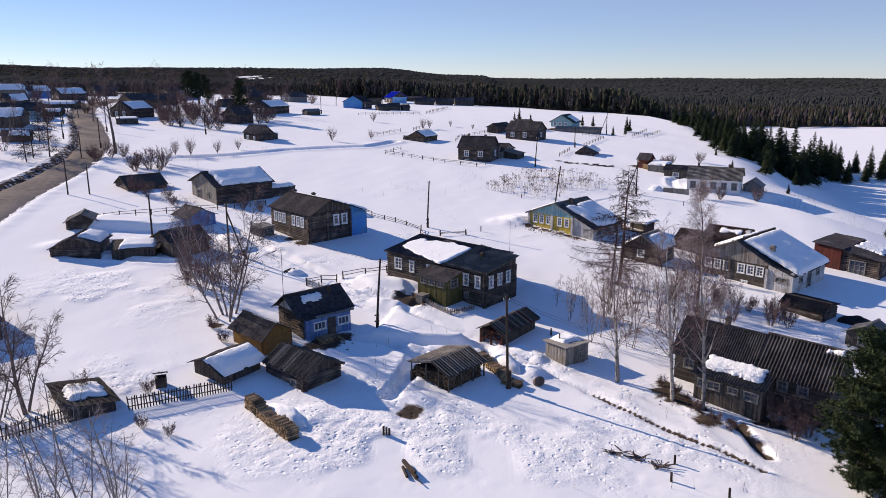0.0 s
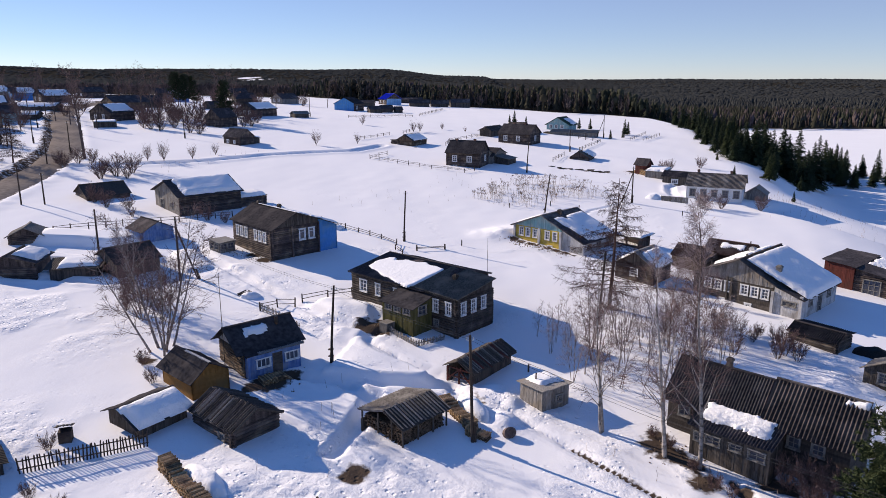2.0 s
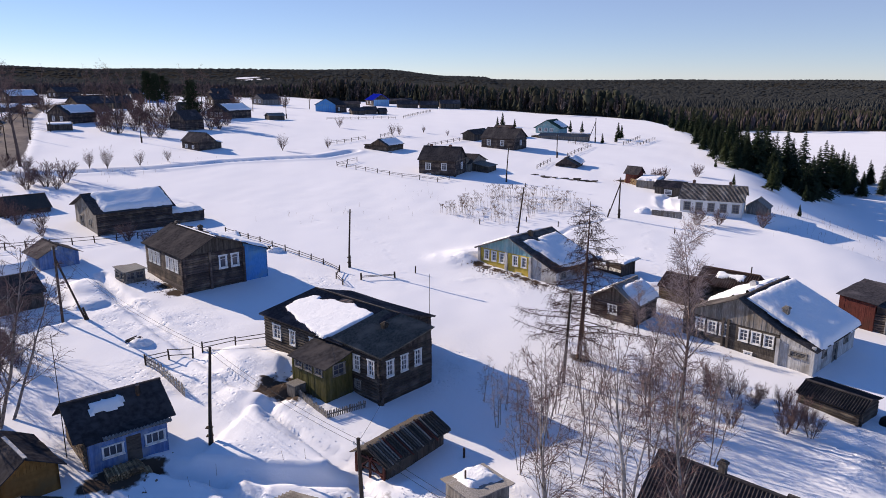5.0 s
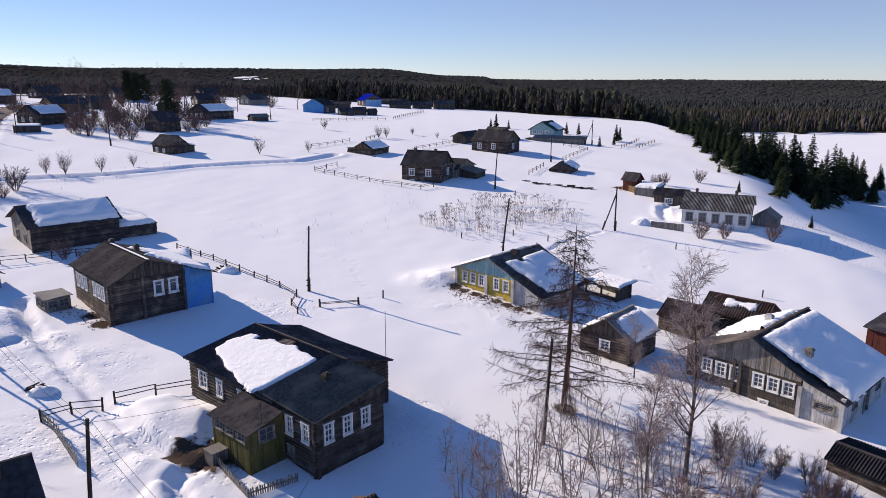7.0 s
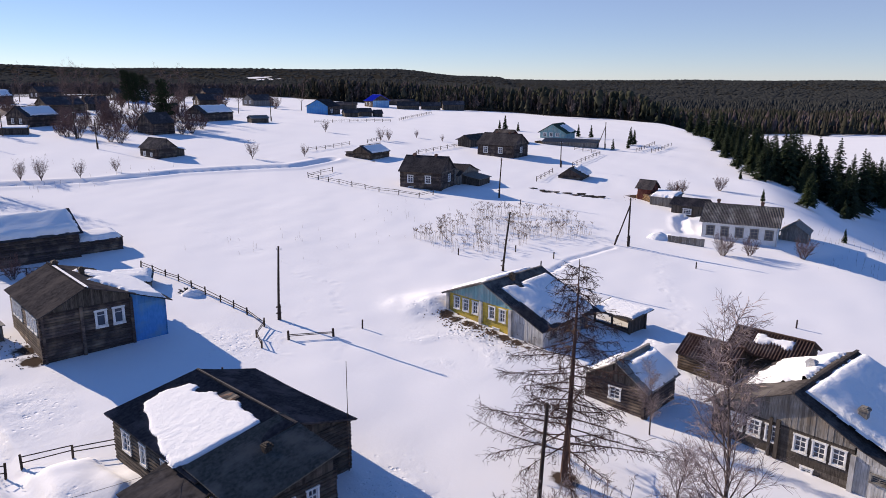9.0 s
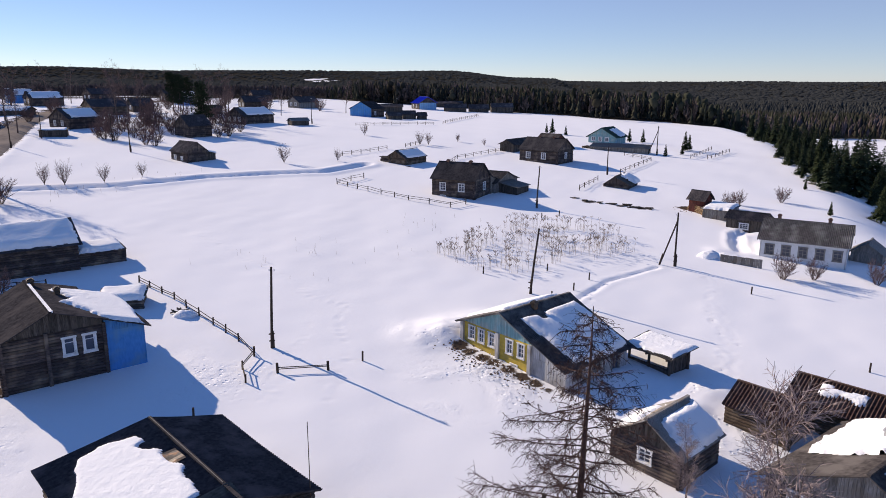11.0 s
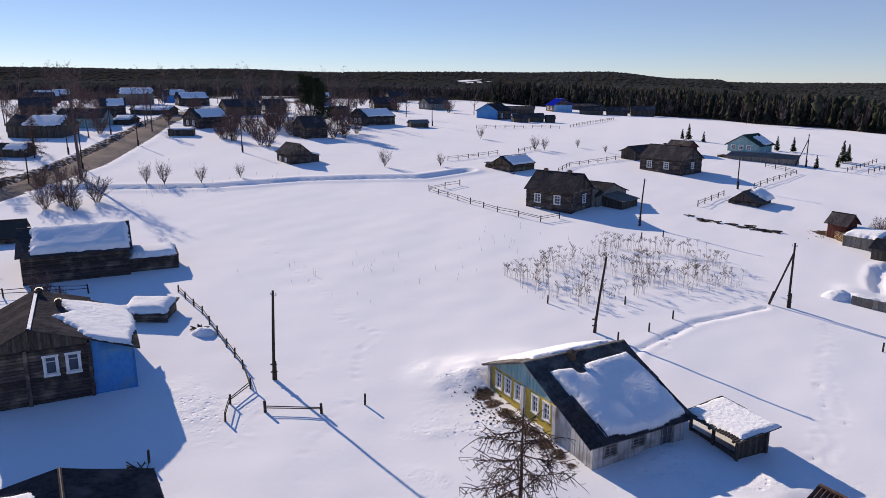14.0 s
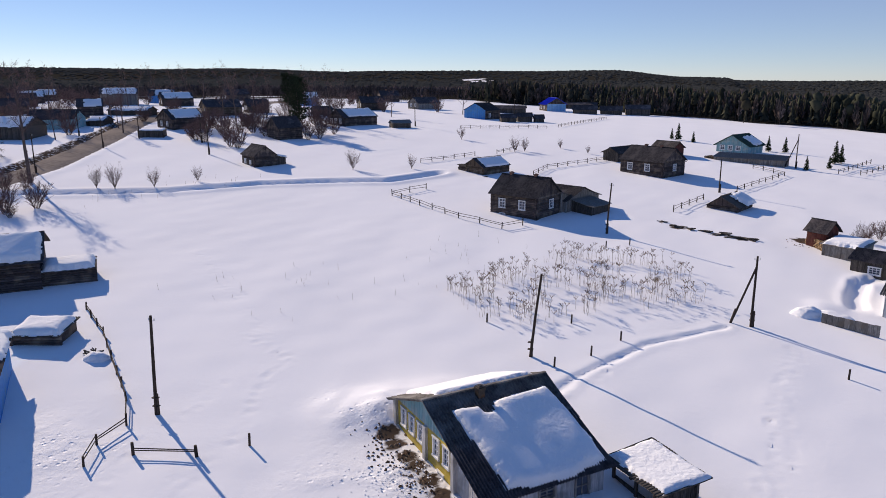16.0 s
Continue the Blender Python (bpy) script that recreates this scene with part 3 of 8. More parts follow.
def tread(xs, ys, Z):
    """Presses footprints into the snow along the trails, each with a small rim."""
    r = random.Random(29)
    for pts, n, wide in TRAILS:
        for k in range(n):
            t = (k + r.random()) / n * (len(pts) - 1)
            i = min(int(t), len(pts) - 2)
            (ax, ay), (bx, by) = pts[i], pts[i + 1]
            x = ax + (bx - ax) * (t - i) + r.gauss(0, wide) + 0.4 * math.sin(t * 5)
            y = ay + (by - ay) * (t - i) + r.gauss(0, wide)
            deep, size = r.uniform(0.02, 0.085), r.uniform(0.11, 0.17)
            i0, i1 = np.searchsorted(xs, (x - 0.7, x + 0.7))
            j0, j1 = np.searchsorted(ys, (y - 0.7, y + 0.7))
            if i0 == i1 or j0 == j1 or xs[i1 - 1] - xs[i0] > 2:
                continue
            d = np.hypot(xs[None, i0:i1] - x, ys[j0:j1, None] - y) / size
            Z[j0:j1, i0:i1] += deep * (-np.exp(-d * d) + 0.35 * np.exp(-((d - 1.7) / 0.5) ** 2))


def make_ground():
    def steps(lo, hi, fine, lo2, hi2, coarse, reach_lo, reach_hi):
        mid = list(np.arange(lo, hi, fine)) + list(np.arange(hi, hi2, coarse))
        out, s = hi2, coarse
        while out < reach_hi:
            mid.append(out)
            s *= 1.06
            out += s
        mid.append(reach_hi)
        low = list(np.arange(lo - coarse, lo2, -coarse))
        out, s = lo2, coarse
        while out > reach_lo:
            s *= 1.06
            out -= s
            low.append(max(out, reach_lo))
        return np.array(low[::-1] + mid)
    xs, ys = steps(-48, 46, 0.33, -120, 80, 1.0, -4600, 4600), steps(37, 140, 0.33, 30, 230, 1.0, -600, 4700)
    X, Y = np.meshgrid(xs, ys)
    Z = relief(X, Y)
    tread(xs, ys, Z)
    GRID["x"], GRID["y"], GRID["z"] = xs, ys, Z
    n, m = len(xs), len(ys)
    me = bpy.data.meshes.new("ground")
    v = np.stack([X, Y, Z], -1).reshape(-1, 3)
    i = np.arange(n * m).reshape(m, n)
    q = np.stack([i[:-1, :-1], i[:-1, 1:], i[1:, 1:], i[1:, :-1]], -1).reshape(-1, 4)
    me.vertices.add(len(v))
    me.vertices.foreach_set("co", v.ravel())
    me.loops.add(q.size)
    me.loops.foreach_set("vertex_index", q.ravel())
    me.polygons.add(len(q))
    me.polygons.foreach_set("loop_start", np.arange(0, q.size, 4))
    me.polygons.foreach_set("loop_total", np.full(len(q), 4))
    me.polygons.foreach_set("use_smooth", np.ones(len(q), bool))
    me.update(calc_edges=True)
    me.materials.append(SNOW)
    # wooded ground is coloured dark, shade between the trees included
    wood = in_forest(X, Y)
    soil = np.zeros_like(X)
    for px, py, r in SOIL_AND_SHADE:
        soil = np.maximum(soil, 1 - np.hypot(X - px, Y - py) / (r * 1.7))
    # dark strip along the ditch: soil and the trench's shade in one tone
    d, s, side = near_line(X, Y, DITCH[2:])
    soil = np.maximum(soil, 1.0 * (1 - d / 0.42))
    # dark strip along the way from the porch
    d, s, side = near_line(X, Y, PORCH_WAY)
    soil = np.maximum(soil, 1.0 * (1 - d / 0.65))
    d, s, side = near_line(X, Y, ROAD_LINE)
    soil = np.maximum(soil, 0.62 * (side > 0) * (1 - ramp(4.6, 7.5, d)) + 0.5 * (side < 0) * (1 - ramp(3.8, 5.2, d)))
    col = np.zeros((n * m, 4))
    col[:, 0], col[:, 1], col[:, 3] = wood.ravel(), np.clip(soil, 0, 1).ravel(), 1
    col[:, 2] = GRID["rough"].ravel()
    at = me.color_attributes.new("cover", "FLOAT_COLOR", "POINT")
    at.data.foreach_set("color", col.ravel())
    return tagged(new("ground", me), "snow-covered village land with trodden paths and drifts", "ground", kind="structure")


make_ground()


def make_road():
    b, pts = Build(), []
    for i in range(len(ROAD_LINE) - 1):
        a, c = Vector(ROAD_LINE[i]), Vector(ROAD_LINE[i + 1])
        p0, p3 = Vector(ROAD_LINE[max(i - 1, 0)]), Vector(ROAD_LINE[min(i + 2, len(ROAD_LINE) - 1)])
        k = max(2, int((c - a).length / 2.5))
        for j in range(k):
            t = j / k
            pts.append(0.5 * (2 * a + (c - p0) * t + (2 * p0 - 5 * a + 4 * c - p3) * t * t + (3 * a - p0 - 3 * c + p3) * t ** 3))
    for i, p in enumerate(pts):
        d = (pts[min(i + 1, len(pts) - 1)] - pts[max(i - 1, 0)]).normalized()
        s = Vector((-d.y, d.x))
        wob = 0.25 * math.sin(i * 0.7) + 0.2 * math.sin(i * 0.31)
        for k, u in enumerate((-3.7 + wob, -2.6, -1.2, 0, 1.2, 2.6, 3.7 - wob)):
            q = p + s * u
            z = float(land(q.x, q.y)) + 0.05 * (1 - (u / 3.7) ** 2) + (-0.28 if k in (0, 6) else -0.02)
            b.v.append((q.x, q.y, z))
        if i:
            o = 7 * i
            for k in range(6):
                b.f.append((o - 7 + k, o - 6 + k, o + k + 1, o + k))
                b.k.append(0)
    solo("road", b, ROAD, "sand-coloured wet village road between snow banks", "road", kind="structure", smooth=True)


make_road()

# ---- buildings ----
def spans(lo, hi, cuts):
    """What is left of lo..hi without the cuts."""
    out = [(lo, hi)]
    for a, c in cuts:
        out = [p for s, e in out for p in ((s, min(e, a)), (max(s, c), e)) if p[1] - p[0] > 0.02]
    return out


def wall_mesh(L, hgt, style, holes, base=-1.2, ends=0.0, seed=0):
    """A wall along x, its outer face on y = 0 looking to -y, 0.16 deep. holes: (x, z, w, h)."""
    b, r = Build(), random.Random(seed)
    if style == "log":
        c = 0.245
        z = base
        while z < hgt - 0.01:
            z1 = min(z + c, hgt)
            cuts = [(hx, hx + hw) for hx, hz, hw, hh in holes if hz < z1 - 0.03 and hz + hh > z + 0.03]
            out = 0.07 + r.uniform(-0.014, 0.014)
            for s, e in spans(-ends + r.uniform(0, 0.06) if ends else 0, L + ends - r.uniform(0, 0.06) if ends else L, cuts):
                prof = [(0.16, z), (0.0, z + 0.005), (-out * 0.8, z + c * 0.25), (-out, z + c * 0.5), (-out * 0.75, z + c * 0.78), (0.0, z1 - 0.005), (0.16, z1)]
                n = len(prof)
                b.add([(s, y, min(q, z1)) for y, q in prof] + [(e, y, min(q, z1)) for y, q in prof],
                      [(i, (i + 1) % n, n + (i + 1) % n, n + i) for i in range(n)] + [tuple(range(n)), tuple(reversed(range(n, 2 * n)))])
            z = z1
    elif style == "board":
        x = 0.0
        while x < L - 0.01:
            w = min(0.17 + r.uniform(-0.02, 0.03), L - x)
            cuts = [(hz, hz + hh) for hx, hz, hw, hh in holes if hx < x + w - 0.03 and hx + hw > x + 0.03]
            d = r.uniform(0.0, 0.022)
            for s, e in spans(base, hgt - r.uniform(0, 0.02), cuts):
                b.box(x + 0.004, -d - 0.01, s, x + w - 0.004, 0.05, e)
            x += w
        for s, e in spans(0, L, [(hx, hx + hw) for hx, hz, hw, hh in holes]):
            b.box(s, 0.05, base, e, 0.1, hgt)
    elif style == "clad":
        z = base
        while z < hgt - 0.01:
            z1 = min(z + 0.16, hgt)
            cuts = [(hx, hx + hw) for hx, hz, hw, hh in holes if hz < z1 - 0.03 and hz + hh > z + 0.03]
            for s, e in spans(0, L, cuts):
                b.add([(s, -0.03, z), (e, -0.03, z), (e, -0.008, z1), (s, -0.008, z1), (s, 0.14, z), (e, 0.14, z), (e, 0.14, z1), (s, 0.14, z1)],
                      [(0, 1, 2, 3), (5, 4, 7, 6), (1, 5, 6, 2), (4, 0, 3, 7), (4, 5, 1, 0), (3, 2, 6, 7)])
            z = z1
    else:
        rows = sorted({base, hgt, *[z for h in holes for z in (h[1], h[1] + h[3])]})
        for z, z1 in zip(rows, rows[1:]):
            for s, e in spans(0, L, [(hx, hx + hw) for hx, hz, hw, hh in holes if hz < z1 - 0.01 and hz + hh > z + 0.01]):
                b.box(s, 0, z, e, 0.16, z1)
    return b


def gable_mesh(pts, seed=0):
    """Upright boards under a roof line: pts (x, low, high), outer face on y = 0."""
    b, r = Build(), random.Random(seed)

    def at(x, k):
        for p, q in zip(pts, pts[1:]):
            if p[0] <= x <= q[0]:
                t = (x - p[0]) / max(q[0] - p[0], 1e-6)
                return p[k] + (q[k] - p[k]) * t
        return pts[-1][k]
    x, end = pts[0][0], pts[-1][0]
    while x < end - 0.01:
        w = min(0.18 + r.uniform(-0.02, 0.03), end - x)
        d = 0.012 + r.uniform(0, 0.03)
        a, c = x + 0.005, x + w - 0.005
        if at(x + w / 2, 2) - at(x + w / 2, 1) > 0.03:
            b.add([(a, -d, at(a, 1)), (c, -d, at(c, 1)), (c, -d, at(c, 2)), (a, -d, at(a, 2)), (a, 0.08, at(a, 1)), (c, 0.08, at(c, 1)), (c, 0.08, at(c, 2)), (a, 0.08, at(a, 2))],
                  [(0, 1, 2, 3), (5, 4, 7, 6), (1, 5, 6, 2), (4, 0, 3, 7), (4, 5, 1, 0), (3, 2, 6, 7)])
        x += w
    return b


WINDOWS = {}


def window_parts(w, h, kind):
    key = (round(w, 2), round(h, 2), kind)
    if key in WINDOWS:
        return WINDOWS[key]
    f, m, p = Build(), Build(), Build()
    t = 0.15 if kind == "single" else 0.1 if kind in ("cased", "grey") else 0.06
    f.box(-t, -0.11, -t, 0, -0.012, h + t)
    f.box(w, -0.11, -t, w + t, -0.012, h + t)
    f.box(-t - 0.04, -0.13, h, w + t + 0.04, -0.012, h + t)
    f.box(-t - 0.03, -0.14, -t - 0.02, w + t + 0.03, -0.012, 0)
    s = 0.055
    m.box(0, -0.05, 0, s, 0.02, h)
    m.box(w - s, -0.05, 0, w, 0.02, h)
    m.box(s, -0.05, 0, w - s, 0.02, s)
    m.box(s, -0.05, h - s, w - s, 0.02, h)
    nx = 1 if kind == "single" else 3 if w > 1.15 else 2
    for i in range(1, nx):
        m.box(w * i / nx - s * 0.45, -0.045, s, w * i / nx + s * 0.45, 0.015, h - s)
    if kind == "single":
        m.box(s, -0.048, h * 0.72 - 0.02, w - s, 0.018, h * 0.72 + 0.02)
    elif kind == "tall":
        pass
    elif kind == "strip":
        m.box(s, -0.045, h * 0.5 - 0.02, w - s, 0.015, h * 0.5 + 0.02)
    else:
        m.box(s, -0.048, h * 0.68 - 0.03, w - s, 0.018, h * 0.68 + 0.03)
        m.box(s, -0.045, h * 0.34 - 0.02, w - s, 0.015, h * 0.34 + 0.02)
    p.box(0.01, 0.025, 0.01, w - 0.01, 0.045, h - 0.01)
    paint = GREYPAINT if kind in ("grey", "strip") else WHITE
    WINDOWS[key] = (f.mesh("window", paint), m.mesh("sash", paint), p.mesh("pane", GLASS))
    return WINDOWS[key]


def put_window(root, side, x, z, w, h, kind="cased"):
    f, s, p = window_parts(w, h, kind)
    ob = part("window", f, None, root, m=side @ pose(x, 0, z))
    part("sash", s, None, ob)
    part("pane", p, None, ob)


def sheet(a, bb, c, d, style, seed=0, thick=0.06):
    """A roof slope: a to bb along the ridge, d to c along the eave."""
    b = Build()
    a, bb, c, d = Vector(a), Vector(bb), Vector(c), Vector(d)
    L, S = (bb - a).length, (d - a).length
    up = (bb - a).cross(d - a).normalized()
    if up.z < 0:
        up = -up
    pitch, amp = {"corr": (0.2, 0.06), "boards": (0.22, 0.022), "flat": (0.9, 0.012), "wide": (0.25, 0.075)}[style]
    cols = max(2, int(L / pitch)) * 4
    rows = max(2, int(S / 0.9))
    r = random.Random(seed)
    bow = [r.uniform(-0.03, 0.03) for _ in range(6)]
    top, bot = [], []
    for j in range(rows + 1):
        for i in range(cols + 1):
            s, t = i / cols, j / rows
            p = a.lerp(bb, s).lerp(d.lerp(c, s), t)
            ph = (i % 4)
            if style == "boards":
                o = (amp, amp, amp, -amp)[ph] + 0.012 * math.sin((i // 4) * 12.9898)
            elif style in ("corr", "wide"):
                o = amp * math.cos(ph * math.pi / 2)
            else:
                o = 0.01 * math.sin(i * 1.7) * math.sin(j * 2.3)
            o += 0.05 * math.sin(s * 5 + bow[0] * 60) * math.sin(t * 4 + bow[1] * 60) + bow[2] * math.sin(s * 13)
            top.append(p + up * (o + thick / 2))
            bot.append(p + up * (o - thick / 2))
    n = len(top)
    b.v = [tuple(p) for p in top + bot]
    w = cols + 1
    for j in range(rows):
        for i in range(cols):
            q = j * w + i
            b.f.append((q, q + 1, q + w + 1, q + w))
            b.f.append((n + q + w, n + q + w + 1, n + q + 1, n + q))
    rim = [i for i in range(cols + 1)] + [j * w + cols for j in range(1, rows + 1)] + [rows * w + i for i in range(cols - 1, -1, -1)] + [j * w for j in range(rows - 1, 0, -1)]
    for i, q in enumerate(rim):
        k = rim[(i + 1) % len(rim)]
        b.f.append((q, n + q, n + k, k))
    b.k = [0] * len(b.f)
    return b


def pole_roof(root, a, bb, c, d, mats, seed=0, wide=0.2, fill=0.77):
    """A slope of loose round poles laid from the ridge a-bb down to the eave d-c."""
    a, bb, c, d = Vector(a), Vector(bb), Vector(c), Vector(d)
    r = random.Random(seed)
    n = int((bb - a).length / wide)
    for i in range(n):
        t = (i + 0.5) / n
        p, q = a.lerp(bb, t), d.lerp(c, t)
        e = (q - p).normalized()
        b = Build()
        lift = Vector((0, 0, r.uniform(0.0, 0.06)))
        b.beam(p - e * r.uniform(-0.1, 0.12) + lift, q + e * r.uniform(-0.15, 0.2) + lift, wide * fill * r.uniform(0.82, 1.18), n=6, taper=r.uniform(0.75, 1.0))
        part("pole", b, r.choice(mats), root)


def pieces(parent, build, name, mat, m):
    """Splits a gathered mesh into its separate pieces, each an object under parent."""
    link = list(range(len(build.v)))

    def root_of(i):
        while link[i] != i:
            link[i] = link[link[i]]
            i = link[i]
        return i
    for f in build.f:
        for i in f[1:]:
            link[root_of(i)] = root_of(f[0])
    groups = {}
    for f in build.f:
        groups.setdefault(root_of(f[0]), []).append(f)
    for faces in groups.values():
        used = sorted({i for f in faces for i in f})
        at = {k: i for i, k in enumerate(used)}
        one = Build()
        one.add([build.v[i] for i in used], [tuple(at[i] for i in f) for f in faces])
        part(name, one, mat, parent, m=m)


def block(root, x0, x1, y0, y1, e0, e1, axis, rp, rh, roof, roof_style="flat", walls=BLACKLOG, style="log", gable=None, over=0.45, end_over=None, windows=(), skip="", ends=0.22, base=-1.2, seed=0, mats=None, styles=None):
    """A building block in the root's own axes. The ridge runs along axis at rp, rh high; rp None: one slope from e0 to e1.
    windows: (side, x along the wall from its left end as seen from outside, sill, w, h, kind)."""
    mats, styles = mats or {}, styles or {}
    end_over = over if end_over is None else end_over
    place = {"S": pose(x0, y0, 0), "E": pose(x1, y0, 0, 0, 0, 90), "N": pose(x1, y1, 0, 0, 0, 180), "W": pose(x0, y1, 0, 0, 0, -90)}
    length = {"S": x1 - x0, "N": x1 - x0, "E": y1 - y0, "W": y1 - y0}
    gab = gable or walls
    for i, s in enumerate("SENW"):
        if s in skip:
            continue
        L = length[s]
        across = (s in "SN") == (axis == "y")
        low, high = (e0, e1)
        flip = s in "NW" if axis == "y" else s in "NW"
        if across:
            lo0 = x0 if axis == "y" else y0
            line = [(0, e0), ((rp - lo0), rh), (L, e1)] if rp is not None else [(0, e0), (L, e1)]
            if flip:
                line = [(L - u, v) for u, v in reversed(line)]
            hgt = min(e0, e1) - 0.08
        else:
            hgt = (e0 if s in ("W", "S") else e1) - 0.05
        st = styles.get(s, style)
        holes = [w[1:5] for w in windows if w[0] == s]
        end = ends if st == "log" else 0
        here = root.matrix_basis.translation
        near = here.y < 118 and here.x > -50
        wm, seen = mats.get(s, walls), s in "SW"
        if not seen:
            part("wall", wall_mesh(L, hgt, "plain", holes, base), wm, root, m=place[s])
        elif near and st in ("log", "board", "clad"):
            core = part("wall", wall_mesh(L, hgt, "plain", holes, base), wm, root, m=place[s] @ pose(0, 0.06, 0))
            pieces(core, wall_mesh(L, hgt, st, holes, base, end, seed * 7 + i), "log" if st == "log" else "board", wm, pose(0, -0.06, 0))
        else:
            tagged(part("wall", wall_mesh(L, hgt, st, holes, base, end, seed * 7 + i), wm, root, m=place[s]), kind="stuff" if st != "plain" else "")
        if across:
            boards = gable_mesh([(u, hgt, v - 0.06) for u, v in line], seed * 5 + i)
            if near and seen:
                top = Build()
                top.add([(u, y, z) for y in (0.02, 0.1) for u, z in [(line[0][0], hgt)] + [(u, v - 0.07) for u, v in line] + [(line[-1][0], hgt)]],
                        [tuple(range(len(line) + 2)), tuple(reversed(range(len(line) + 2, 2 * len(line) + 4)))])
                core = part("gable", top, gab, root, m=place[s])
                pieces(core, boards, "board", gab, pose(0, 0, 0))
            else:
                tagged(part("gable", boards, gab, root, m=place[s]), kind="stuff")
        for w in windows:
            if w[0] == s:
                put_window(root, place[s], *w[1:5], w[5] if len(w) > 5 else "cased")
    def P(u, v, z):
        return (u, v, z) if axis == "y" else (v, u, z)
    lo, hi, v0, v1 = (x0, x1, y0 - end_over, y1 + end_over) if axis == "y" else (y0, y1, x0 - end_over, x1 + end_over)
    if rp is None:
        k = (e1 - e0) / (hi - lo)
        part("roof", sheet(P(hi + over, v0, e1 + k * over), P(hi + over, v1, e1 + k * over), P(lo - over, v1, e0 - k * over), P(lo - over, v0, e0 - k * over), roof_style, seed), roof, root)
    else:
        k0, k1 = (rh - e0) / (rp - lo), (rh - e1) / (hi - rp)
        part("roof", sheet(P(rp, v0, rh), P(rp, v1, rh), P(lo - over, v1, e0 - k0 * over), P(lo - over, v0, e0 - k0 * over), roof_style, seed), roof, root)
        part("roof", sheet(P(rp, v0, rh), P(rp, v1, rh), P(hi + over, v1, e1 - k1 * over), P(hi + over, v0, e1 - k1 * over), roof_style, seed + 1), roof, root)
        cap = Build()
        cap.beam(P(rp, v0, rh + 0.06), P(rp, v1, rh + 0.06), 0.2, 0.1)
        part("ridge_cap", cap, TAR if roof in (DARKSLATE, TAR) else roof, root)


def chimney(root, x, y, z, h=0.9, w=0.5, mat=None):
    b = Build()
    b.box(-w / 2, -w / 2, -0.6, w / 2, w / 2, h)
    b.box(-w / 2 - 0.06, -w / 2 - 0.06, h - 0.22, w / 2 + 0.06, w / 2 + 0.06, h - 0.08)
    b.box(-w / 2 + 0.1, -w / 2 + 0.1, h, w / 2 - 0.1, w / 2 - 0.1, h + 0.06)
    part("chimney", b, mat or BRICK, root, m=pose(x, y, z))


def corner_boards(root, spots, h, mat, w=0.22, base=-1.0):
    for x, y in spots:
        b = Build()
        b.box(x - w / 2, y - w / 2, base, x + w / 2, y + w / 2, h)
        part("corner_board", b, mat, root)


